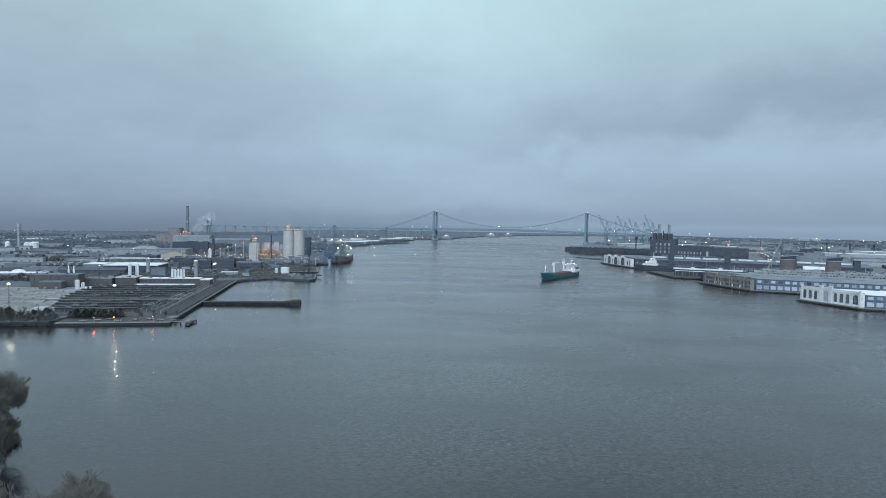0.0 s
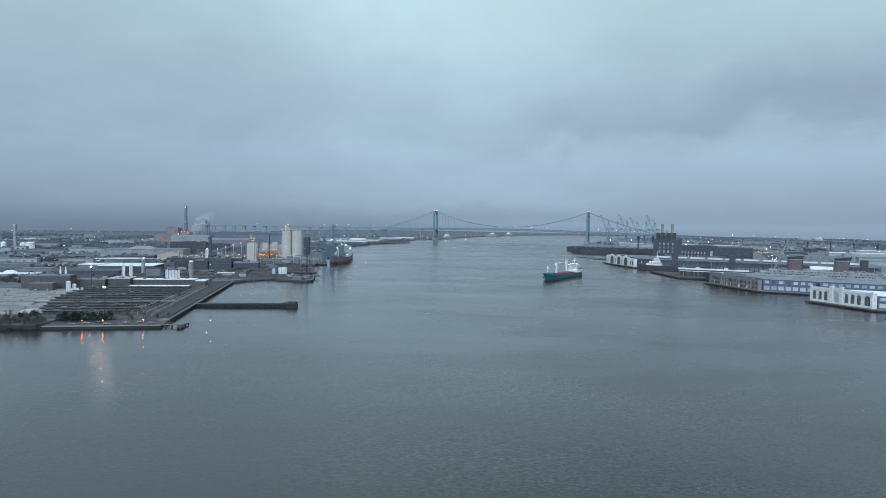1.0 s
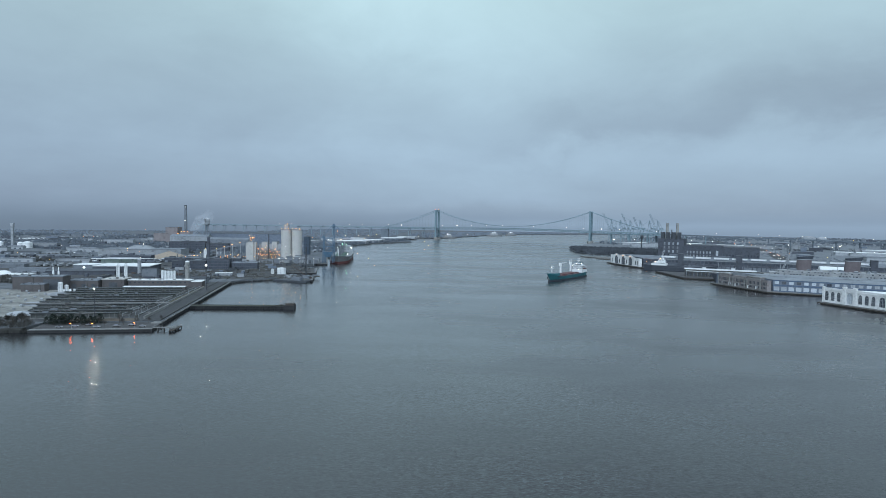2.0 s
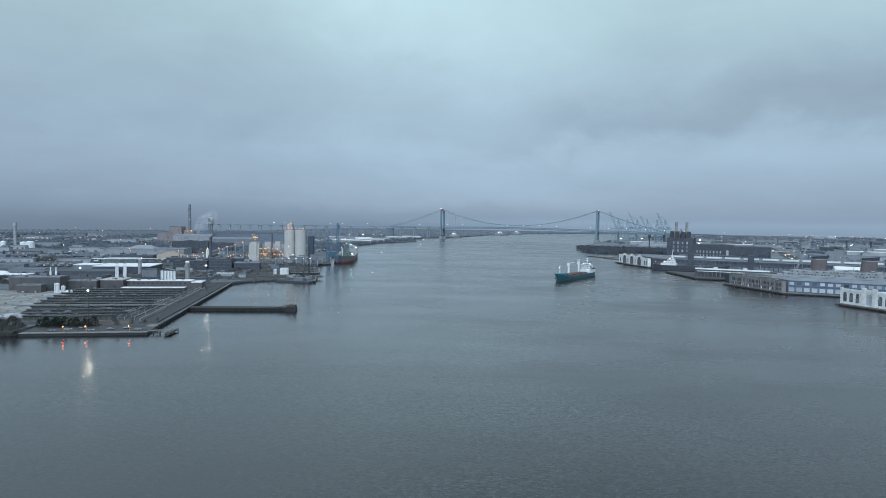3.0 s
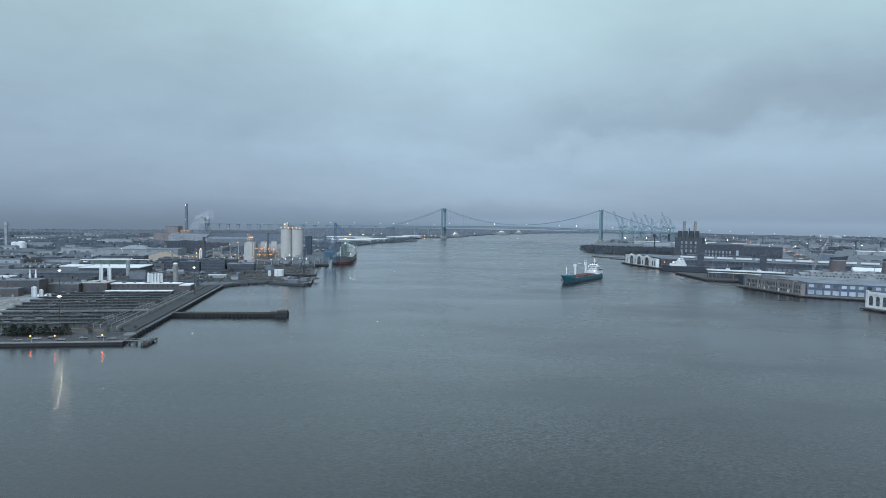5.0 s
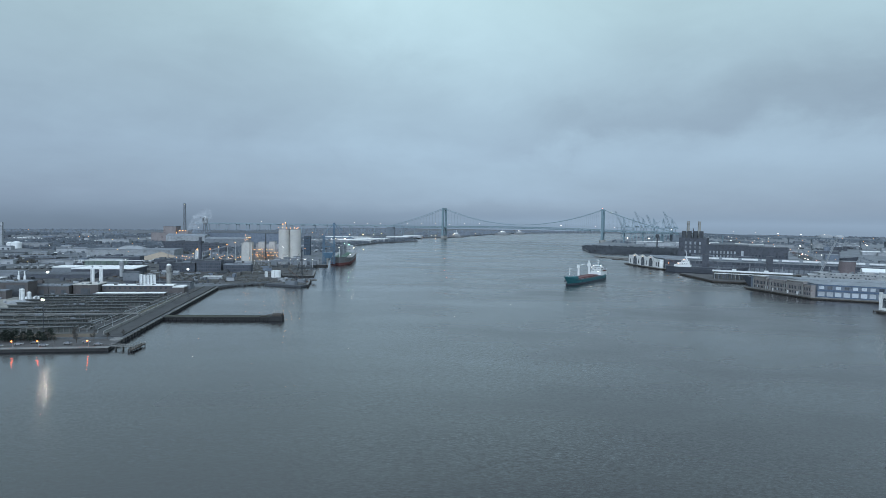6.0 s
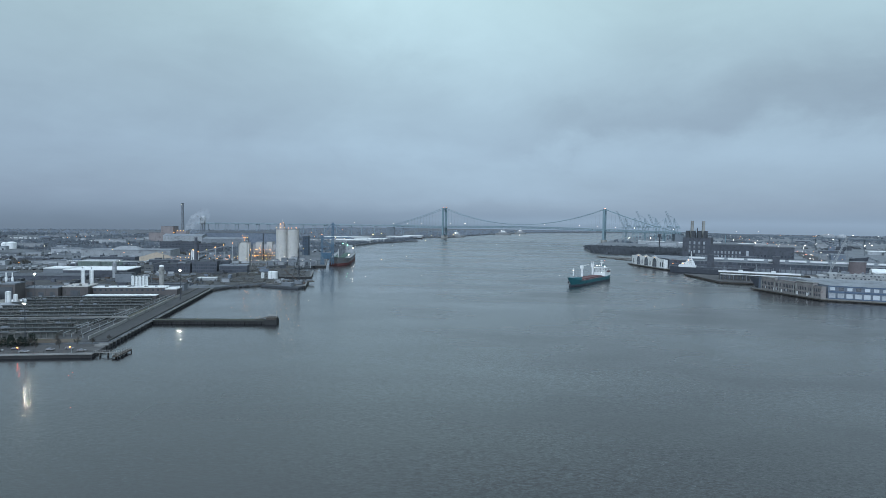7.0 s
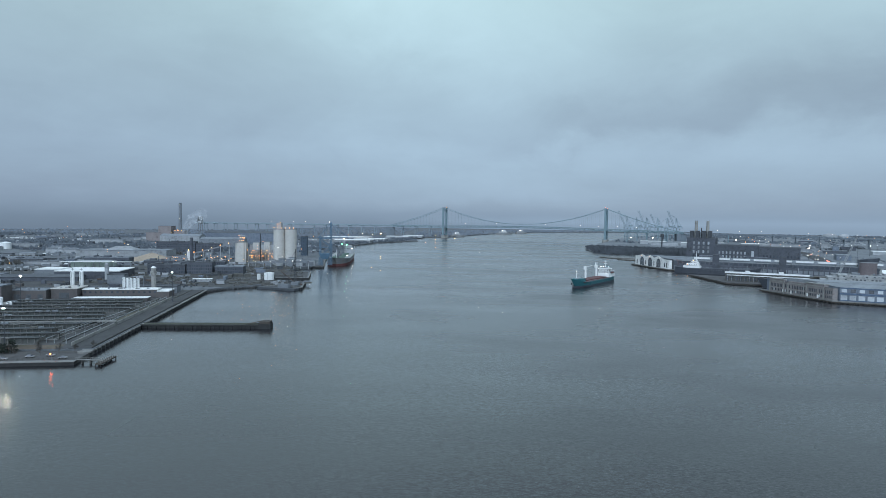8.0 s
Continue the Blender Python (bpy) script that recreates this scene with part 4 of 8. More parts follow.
# small jetty at the dock corner
jetty = thing("small_jetty", "small boat jetty with a gangway and railed landing stage", "jetty", -188, 443, 0, 0)
bm = bmesh.new()
beam(bm, (-2.2, 6.4, 2.0), (10.4, 7.4, 1.7), 1.8, 0.3)
part("gangway", bm, PALECAP, jetty)
bm = bmesh.new()
for sd in (-0.85, 0.85):
    beam(bm, (-2.2, 6.4 + sd, 3.1), (10.4, 7.4 + sd, 2.8), 0.1)
    for j in range(8):
        t = j / 7
        beam(bm, (-2.2 + 12.6 * t, 6.4 + t + sd, 2.1 - 0.3 * t), (-2.2 + 12.6 * t, 6.4 + t + sd, 3.1 - 0.3 * t), 0.09)
part("gangway_rail", bm, CONC, jetty)
STA, STB = Vector((12.0, 0.5, 1.2)), Vector((10.6, 17.5, 1.2))
bm = bmesh.new()
beam(bm, STA, STB, 3.0, 0.6)
part("landing_stage", bm, TIMBER, jetty)
bm = bmesh.new()
for sd in (-1.4, 1.4):
    beam(bm, STA + Vector((sd, 0, 1.5)), STB + Vector((sd, 0, 1.5)), 0.14)
    for j in range(9):
        q = STA.lerp(STB, j / 8)
        beam(bm, q + Vector((sd, 0, 0.3)), q + Vector((sd, 0, 1.5)), 0.12)
part("stage_rail", bm, CONC, jetty, "pale railing")
for j in range(4):
    q = STA.lerp(STB, j / 3)
    for sd in (-1.2, 1.2):
        bm = bmesh.new()
        cyl(bm, q.x + sd, q.y, -3, 0.9, 0.25, n=8)
        part("support_post", bm, WETWALL, jetty)
for j in range(3):
    bm = bmesh.new()
    box(bm, 0.4 + j * 4.0, 0.9 + j * 4.0, 6.0 + j * 0.3, 7.4 + j * 0.3, -3, 1.6)
    part("support_post", bm, DARKCONC, jetty)


# ---- cars ----
def car(x, y, z, rz, k):
    ob = thing("parked_car", "parked car with its body in dull paint on the apron", "car", x, y, z, rz, group="parked cars")
    bm = bmesh.new()
    box(bm, -2.2, 2.2, -0.9, 0.9, 0.35, 0.95)
    bmesh.ops.bevel(bm, geom=bm.edges[:], offset=0.12, segments=1, affect="EDGES")
    part("body", bm, CARPAINT, ob)
    bm = bmesh.new()
    vs = [bm.verts.new(p) for p in ((-1.6, -0.8, 0.95), (1.2, -0.8, 0.95), (1.2, 0.8, 0.95), (-1.6, 0.8, 0.95), (-1.1, -0.7, 1.5), (0.5, -0.7, 1.5), (0.5, 0.7, 1.5), (-1.1, 0.7, 1.5))]
    for f in ((4, 5, 6, 7), (0, 1, 5, 4), (1, 2, 6, 5), (2, 3, 7, 6), (3, 0, 4, 7)):
        bm.faces.new([vs[i] for i in f])
    part("cabin", bm, GLASS, ob)
    for wx in (-1.35, 1.35):
        for wy in (-0.85, 0.85):
            b2 = bmesh.new()
            bmesh.ops.create_cone(b2, cap_ends=True, segments=12, radius1=0.34, radius2=0.34, depth=0.22,
                                  matrix=Matrix.Translation((wx, wy, 0.34)) @ Matrix.Rotation(radians(90), 4, "X"))
            part("wheel", b2, TYRE, ob)
    return ob


rr = random.Random(11)
for i in range(7):
    px, py = site(-58 + i * 8.3 + rr.uniform(-2.8, 2.8), 5 + (i % 3) * 3.5 + rr.uniform(-0.5, 0.5))
    car(px, py, 1.9, SR + rr.choice((0, 6, 90, -8)), i)
for x, y in ((-49.5, 1.6), (-36.5, 1.6), (-11, 1.6)):
    dl = street_lamp(*site(x, y), 1.9, True, 3.6, 0.62)
    for c in dl.children:
        if c.name.startswith("lamp_head"):
            c.data.materials[0] = LAMP_DOCK
light_mast(-236, 462, 1.9, 24.0)
light_mast(-233, 656, 2.8, 25.5)
light_mast(-309, 456, 2.8, 23.5)
light_mast(-320, 597, 2.8, 26.4)


# ---- ships ----
def hull_mesh(bm, length, beam_w, z0, z1, sheer=2.0, stern_w=0.8, rake=6.0, n=24, fore=0.22):
    """A ship's side from z0 to z1, stern at 0, stem at length, rounded in plan, bow raised."""
    rings = []
    for i in range(n + 1):
        t = i / n
        if t < 0.12:
            w = stern_w + (1 - stern_w) * math.sin(t / 0.12 * math.pi / 2)
        elif t > 1 - fore:
            q = (t - (1 - fore)) / fore
            w = max(0.02, 1 - q ** 2.0)
        else:
            w = 1.0
        top = z1 + sheer * max(0.0, (t - 0.78) / 0.22) ** 1.5 + 0.4 * sheer * max(0.0, (0.15 - t) / 0.15)
        x = length * t
        xo = rake * max(0.0, (t - 0.7) / 0.3) ** 2
        lo = 0.93 if 0.1 < t < 0.75 else 0.82
        rings.append([(x - xo * 0.35, -beam_w / 2 * w * lo, z0), (x + xo * 0.65, -beam_w / 2 * w, top), (x + xo * 0.65, beam_w / 2 * w, top), (x - xo * 0.35, beam_w / 2 * w * lo, z0)])
    vr = [[bm.verts.new(p) for p in r] for r in rings]
    for a, b in zip(vr, vr[1:]):
        for j in range(4):
            bm.faces.new((a[j], a[(j + 1) % 4], b[(j + 1) % 4], b[j]))
    bm.faces.new(vr[0])
    bm.faces.new(vr[-1][::-1])
    return bm


def mast_pole(parent, x, y, z, h, r=0.35, arms=2, material=None):
    bm = bmesh.new()
    cyl(bm, x, y, z, z + h, r, r * 0.6, n=8)
    for k in range(arms):
        beam(bm, (x, y - 2.0, z + h * (0.6 + 0.25 * k)), (x, y + 2.0, z + h * (0.6 + 0.25 * k)), 0.25)
    return part("mast", bm, material or WHITE, parent)


def coaster():
    dirv = Vector((138 - 209, 840 - 947))
    rz = math.degrees(math.atan2(dirv.y, dirv.x))
    ob = thing("cargo_ship", "teal cargo ship with red deck and white cranes under way", "ship", 199.5, 937.0, -1.4, rz)
    L, B = 116.0, 16.5
    bm = bmesh.new()
    hull_mesh(bm, L, B * 0.97, -2.5, 3.2, 0.0, rake=3)
    part("boot_top", bm, BLACKHULL, ob, "dark lower hull at the waterline")
    bm = bmesh.new()
    hull_mesh(bm, L, B, 3.15, 7.0, 5.4, rake=11, n=40)
    part("hull", bm, TEAL, ob)
    b2 = bmesh.new()
    box(b2, 24, 102, -7.5, 7.5, 7.0, 7.6)
    part("main_deck", b2, REDDECK, ob, "oxide red main deck")
    for i in range(4):
        b2 = bmesh.new()
        box(b2, 30 + i * 17.5, 44.5 + i * 17.5, -6.2, 6.2, 7.602, 8.6)
        h = part("hatch", b2, REDDECK, ob, "red hatch coaming")
        b2 = bmesh.new()
        for j in range(4):
            box(b2, 30.2 + i * 17.5 + j * 3.5, 33.5 + i * 17.5 + j * 3.5, -6.4, 6.4, 8.602, 9.0)
        part("hatch_cover", b2, REDDECK, h)
    b2 = bmesh.new()
    prism(b2, [(96, -6.6), (106, -5.2), (113, -2.2), (113, 2.2), (106, 5.2), (96, 6.6)], 7.6, 11.2)
    part("forecastle", b2, TEAL, ob)
    b2 = bmesh.new()
    for j in range(3):
        box(b2, 99 + j * 3.6, 101 + j * 3.6, -1.6, 1.6, 11.2, 12.6)
    beam(b2, (97, -6, 12.3), (106, -4.8, 12.3), 0.14)
    beam(b2, (97, 6, 12.3), (106, 4.8, 12.3), 0.14)
    part("windlass", b2, OFFWHITE, ob, "pale windlass and rails on the forecastle")
    b2 = bmesh.new()
    box(b2, 113.5, 115.5, -2.9, -2.2, 4.8, 7.0)
    part("anchor", b2, DARK, ob, "dark anchor in its pocket")
    # accommodation
    b2 = bmesh.new()
    box(b2, 3, 22, -7.4, 7.4, 7.2, 11.5)
    sup = part("deck_house", b2, WHITE, ob, "white accommodation block")
    for k, (x0, x1, y, z) in enumerate(((5, 21.5, 6.6, 11.5), (8, 20.8, 5.8, 14.3))):
        b3 = bmesh.new()
        box(b3, x0, x1, -y, y, z + 0.004, z + 2.55)
        part("house_tier", b3, WHITE, sup)
        b3 = bmesh.new()
        box(b3, x0 - 1.5, x1 + 0.7, -y - 1.1, y + 1.1, z + 2.554, z + 2.75)
        part("deck_edge", b3, OFFWHITE, sup)
        b3 = bmesh.new()
        for sd in (-y - 1.0, y + 1.0):
            beam(b3, (x0 - 1.4, sd, z + 3.75), (x1 + 0.6, sd, z + 3.75), 0.1)
            for j in range(8):
                px = x0 - 1.4 + (x1 - x0 + 2) * j / 7
                beam(b3, (px, sd, z + 2.75), (px, sd, z + 3.75), 0.1)
        part("deck_rail", b3, WHITE, sup)
        for j in range(6):
            b3 = bmesh.new()
            box(b3, x1 - 0.1, x1 + 0.08, -y + 0.9 + j * (2 * y - 2.6) / 5, -y + 1.7 + j * (2 * y - 2.6) / 5, z + 1.0, z + 1.9)
            part("cabin_window", b3, GLASS, sup)
        for j in range(5):
            b3 = bmesh.new()
            box(b3, x0 + 1.5 + j * 2.5, x0 + 2.3 + j * 2.5, y - 0.1, y + 0.08, z + 1.0, z + 1.9)
            part("cabin_window", b3, GLASS, sup)
    b3 = bmesh.new()
    box(b3, 12.5, 19.5, -5.0, 5.0, 17.1, 19.6)
    box(b3, 14.5, 18.5, -8.0, -5.0, 17.1, 18.2)
    box(b3, 14.5, 18.5, 5.0, 8.0, 17.1, 18.2)
    part("wheelhouse", b3, WHITE, sup, "white wheelhouse with open bridge wings")
    for j in range(7):
        b3 = bmesh.new()
        box(b3, 19.45, 19.6, -4.7 + j * 1.36, -3.6 + j * 1.36, 18.2, 19.2)
        part("bridge_window", b3, GLASS, sup)
    b2 = bmesh.new()
    box(b2, 4.5, 9.0, -2.0, 2.0, 14.3, 20.6)
    bmesh.ops.bevel(b2, geom=b2.edges[:], offset=0.6, segments=2, affect="EDGES")
    fun = part("funnel", b2, TEAL, ob, "teal funnel")
    b2 = bmesh.new()
    cyl(b2, 6.0, 0.6, 20.5, 22.0, 0.35, n=8)
    cyl(b2, 7.4, -0.6, 20.5, 21.8, 0.3, n=8)
    part("exhaust_pipe", b2, DARK, fun)
    mast_pole(ob, 15, 0, 19.6, 8.0, 0.45, 2)
    b2 = bmesh.new()
    beam(b2, (15.4, -2.2, 23.8), (15.4, 2.2, 23.8), 0.45)
    cyl(b2, 13.2, 3.4, 19.6, 21.2, 0.7, 0.4, n=10)
    cyl(b2, 13.2, -3.4, 19.6, 20.8, 0.55, 0.3, n=10)
    part("radar", b2, WHITE, ob, "white radar scanner and domes")
    mast_pole(ob, 107, 0, 11.2, 10.5, 0.55, 2)
    # two deck cranes with jibs lying along the deck
    for cxp, jib in ((28.0, 0.0), (63.0, -22.0)):
        b2 = bmesh.new()
        cyl(b2, cxp, -7.0, 7.2, 18.5, 1.45, 1.25, n=14)
        crane = part("deck_crane", b2, WHITE, ob, "white deck crane")
        b2 = bmesh.new()
        box(b2, cxp - 1.7, cxp + 1.7, -8.8, -5.6, 18.504, 22.4)
        part("crane_house", b2, WHITE, crane)
        b2 = bmesh.new()
        for sd in (-8.4, -6.6):
            beam(b2, (cxp, sd, 21.5), (cxp + jib, -7.5 if jib else sd + 0.3, 22.2 if jib else 26.0), 0.55)
        for j in range(6 if jib else 0):
            t = (j + 0.5) / 6
            beam(b2, (cxp + jib * t, -8.4 + 0.9 * t, 21.3), (cxp + jib * t, -6.6 - 0.9 * t, 21.3), 0.3)
        part("jib", b2, WHITE, crane)
    b2 = bmesh.new()
    for j in range(31):
        for sd in (-7.9, 7.9):
            beam(b2, (24 + j * 2.5, sd, 7.0), (24 + j * 2.5, sd, 8.1), 0.12)
    for sd in (-7.9, 7.9):
        beam(b2, (24, sd, 8.1), (100, sd, 8.1), 0.12)
    part("railing", b2, OFFWHITE, ob)
    for sd in (-8.0, 8.0):
        b2 = bmesh.new()
        beam(b2, (9, sd * 1.02, 13.2), (15.5, sd * 1.02, 13.2), 1.7, 1.5)
        part("lifeboat", b2, REDDECK, ob, "orange-red lifeboat")
    for px, py, pz in ((18.4, -4.5, 19.6), (18.4, 4.5, 19.6), (18.4, -1.5, 19.6), (20.9, -6.6, 17.1), (21.9, 3.0, 11.5), (107.6, 0.0, 18.6)):
        b2 = bmesh.new()
        cyl(b2, px, py, pz, pz + 0.4, 0.26, n=8)
        part("deck_light", b2, LAMP_WHITE, ob, "lit deck light")
    return ob


coaster()


def bulk_carrier():
    """Moored at the crane quay, bow towards the camera."""
    p0, p1 = Vector((-195, 1290)), Vector((-177, 1097))
    dv = p1 - p0
    ob = thing("bulk_carrier", "moored grey bulk carrier with a red lower hull and lit cranes", "ship", p0.x, p0.y, -5.0, math.degrees(math.atan2(dv.y, dv.x)))
    L, B = dv.length, 36.0
    bm = bmesh.new()
    hull_mesh(bm, L, B * 0.95, -1, 8.2, 0, rake=1.5, fore=0.17)
    part("lower_hull", bm, REDHULL, ob, "red antifouled lower hull")
    bm = bmesh.new()
    hull_mesh(bm, L, B, 8.15, 15.4, 2.6, rake=6, fore=0.17)
    part("hull", bm, GREYHULL, ob)
    for i in range(6):
        b2 = bmesh.new()
        box(b2, 42 + i * 23, 58 + i * 23, -9, 9, 14.5, 17.0)
        part("hatch", b2, GREEN, ob, "green hatch cover")
    for i in range(4):
        b2 = bmesh.new()
        cyl(b2, 61 + i * 34, 0, 14.5, 27, 1.7, n=12)
        crane = part("deck_crane", b2, GREYM, ob)
        b2 = bmesh.new()
        box(b2, 59 + i * 34, 63 + i * 34, -2.5, 2.5, 27.004, 32)
        part("crane_house", b2, GREYM, crane)
        b2 = bmesh.new()
        for sd in (-1.2, 1.2):
            beam(b2, (61 + i * 34, sd, 29), (84 + i * 34, sd * 0.5, 37 if i % 2 else 31), 0.8)
        part("jib", b2, GREYM, crane)
    b2 = bmesh.new()
    box(b2, 10, 30, -14.5, 14.5, 14.5, 20)
    house = part("deck_house", b2, OFFWHITE, ob, "dull white accommodation block")
    for k in range(3):
        b2 = bmesh.new()
        box(b2, 12, 29 - k * 0.5, -13 + k * 0.7, 13 - k * 0.7, 20.004 + 3 * k, 22.95 + 3 * k)
        part("house_tier", b2, OFFWHITE, house)
        for j in range(7):
            b3 = bmesh.new()
            box(b3, 28.5 - k * 0.5, 29.15 - k * 0.5, -9.4 + j * 2.8, -8.2 + j * 2.8, 20.9 + 3 * k, 22.0 + 3 * k)
            part("cabin_window", b3, GLASS, house)
    b2 = bmesh.new()
    box(b2, 9, 15, -3, 3, 20, 32)
    part("funnel", b2, GREEN, ob, "green funnel")
    mast_pole(ob, 20, 0, 29, 11, 0.5, 2)
    mast_pole(ob, L - 9, 0, 17, 13, 0.5, 1)
    for px, py, pz, m in ((30, -13, 24, LAMP_WHITE), (30, 13, 24, LAMP_WHITE), (61, -2, 33, LAMP_GREEN), (140, 13, 18, LAMP_WHITE), (30, 4, 30, LAMP_GREEN)):
        b2 = bmesh.new()
        cyl(b2, px, py, pz, pz + 1.0, 0.9, n=8)
        part("deck_light", b2, m, ob, "lit deck floodlight")
    return ob


bulk_carrier()


def gantry_crane(x, y, z, rz, hgt=46.0, material=HAZESTEEL, label="pale steel quay crane with a raised boom", boom_up=True, reach=38.0, group=""):
    ob = thing("quay_crane", label, "crane", x, y, z, rz, group)
    for lx in (-8, 8):
        for ly in (-7, 7):
            b2 = bmesh.new()
            beam(b2, (lx, ly, 0), (lx, ly, hgt * 0.75), 1.15)
            part("leg", b2, material, ob)
    b2 = bmesh.new()
    for lx in (-8, 8):
        for zz in (hgt * 0.22, hgt * 0.75):
            beam(b2, (lx, -7, zz), (lx, 7, zz), 1.0)
        beam(b2, (lx, -7, hgt * 0.22), (lx, 7, hgt * 0.75), 0.7)
    for ly in (-7, 7):
        for zz in (hgt * 0.22, hgt * 0.75):
            beam(b2, (-8, ly, zz), (8, ly, zz), 1.0)
        beam(b2, (-8, ly, hgt * 0.22), (8, ly, hgt * 0.75), 0.45)
        beam(b2, (8, ly, hgt * 0.22), (-8, ly, hgt * 0.75), 0.45)
    part("portal_frame", b2, material, ob)
    b2 = bmesh.new()
    for ly in (-3, 3):
        beam(b2, (8, ly, hgt * 0.75), (4, ly * 0.3, hgt * 1.28), 1.1)
        beam(b2, (-8, ly, hgt * 0.75), (4, ly * 0.3, hgt * 1.28), 0.8)
    beam(b2, (4, -1.2, hgt * 1.28), (4, 1.2, hgt * 1.28), 0.9)
    part("apex_frame", b2, material, ob)
    b2 = bmesh.new()
    for ly in (-3, 3):
        beam(b2, (-26, ly, hgt * 0.75), (9, ly, hgt * 0.75), 1.1, 1.8)
    part("back_girder", b2, material, ob)
    b2 = bmesh.new()
    tip = (9 + reach * 0.5, 0, hgt * 0.75 + reach * 0.87) if boom_up else (9 + reach, 0, hgt * 0.75)
    for ly in (-3, 3):
        beam(b2, (9, ly, hgt * 0.75), (tip[0], ly, tip[2]), 0.7, 1.2)
    for j in range(6):
        t = (j + 0.5) / 6
        beam(b2, (9 + (tip[0] - 9) * t, -3, hgt * 0.75 + (tip[2] - hgt * 0.75) * t), (9 + (tip[0] - 9) * t, 3, hgt * 0.75 + (tip[2] - hgt * 0.75) * t), 0.6)
    part("boom", b2, material, ob)
    for ly in (-2.5, 2.5):
        for foot in ((9 + (tip[0] - 9) * 0.8, ly, hgt * 0.75 + (tip[2] - hgt * 0.75) * 0.8), (-25, ly, hgt * 0.77)):
            b2 = bmesh.new()
            beam(b2, (4, ly * 0.3, hgt * 1.28), foot, 0.35)
            part("stay", b2, material, ob)
    b2 = bmesh.new()
    box(b2, -20, -9, -3.5, 3.5, hgt * 0.78, hgt * 0.78 + 5)
    part("machinery_house", b2, material, ob)
    return ob


def ship_unloader(x, y, z, rz):
    """Tall twin-tower grab crane: a lattice mast at the water side, stays to a level boom, hopper below."""
    ob = thing("quay_crane", "blue steel grab crane with a tall mast and a hopper", "crane", x, y, z, rz)

    def tower(name, cx_, half, top, w):
        bm = bmesh.new()
        for a, b in ((-1, -1), (1, -1), (1, 1), (-1, 1)):
            beam(bm, (cx_ + a * half, b * 4.5, 0), (cx_ + a * half * 0.7, b * 3.0, top), w)
        steps = int(top / 8)
        for k in range(steps):
            z0, z1 = k * top / steps, (k + 1) * top / steps
            f0, f1 = 1 - 0.3 * k / steps, 1 - 0.3 * (k + 1) / steps
            for b in (-1, 1):
                yb = b * (4.5 - 1.5 * k / steps)
                beam(bm, (cx_ - half * f0, yb, z0), (cx_ + half * f1, yb, z1), w * 0.5)
                beam(bm, (cx_ - half * f1, yb, z1), (cx_ + half * f1, yb, z1), w * 0.5)
        part(name, bm, BLUE, ob)

    tower("rear_tower", -8.0, 1.3, 44.0, 0.5)
    tower("mast", 8.0, 1.3, 64.0, 0.55)
    bm = bmesh.new()
    for zz in (14.0, 27.0, 40.0):
        for yy in (-3.6, 3.6):
            beam(bm, (-8, yy, zz), (8, yy, zz), 0.7)
    for yy in (-3.6, 3.6):
        beam(bm, (-8, yy, 14), (8, yy, 27), 0.5)
        beam(bm, (8, yy, 27), (-8, yy, 40), 0.5)
    part("portal_frame", bm, BLUE, ob)
    bm = bmesh.new()
    for yy in (-1.8, 1.8):
        beam(bm, (-12, yy, 41.5), (36, yy, 41.5), 0.5, 0.8)
    for k in range(12):
        beam(bm, (-12 + 4 * k, -1.8, 41.5), (-8 + 4 * k, 1.8, 41.5), 0.4)
    part("boom", bm, BLUE, ob)
    for foot in ((34, 41.5), (22, 41.5), (-11, 41.5)):
        bm = bmesh.new()
        beam(bm, (8, 0, 63.5), (foot[0], 0, foot[1]), 0.6)
        part("stay", bm, BLUE, ob)
    bm = bmesh.new()
    lo = [bm.verts.new(p) for p in ((-5, -3, 9), (4, -3, 9), (4, 3, 9), (-5, 3, 9))]
    hi = [bm.verts.new(p) for p in ((-9, -5, 18), (7, -5, 18), (7, 5, 18), (-9, 5, 18))]
    for i in range(4):
        bm.faces.new((lo[i], lo[(i + 1) % 4], hi[(i + 1) % 4], hi[i]))
    bm.faces.new(hi)
    bm.faces.new(lo[::-1])
    for a, b in ((-5, -3), (4, -3), (4, 3), (-5, 3)):
        beam(bm, (a, b, 0), (a, b, 9.2), 0.5)
    part("hopper", bm, BLUE, ob, "blue discharge hopper")
    bm = bmesh.new()
    box(bm, 9.6, 13, -1.5, 1.5, 36.5, 39.5)
    part("driver_cab", bm, OFFWHITE, ob, "pale driver's cab")
    return ob


ship_unloader(-190, 1080, 2.8, 4)
# ---- right bank: piers ----
PU = Vector((0.90, -0.436))
PR = math.degrees(math.atan2(PU.y, PU.x))
PN = Vector((-PU.y, PU.x))


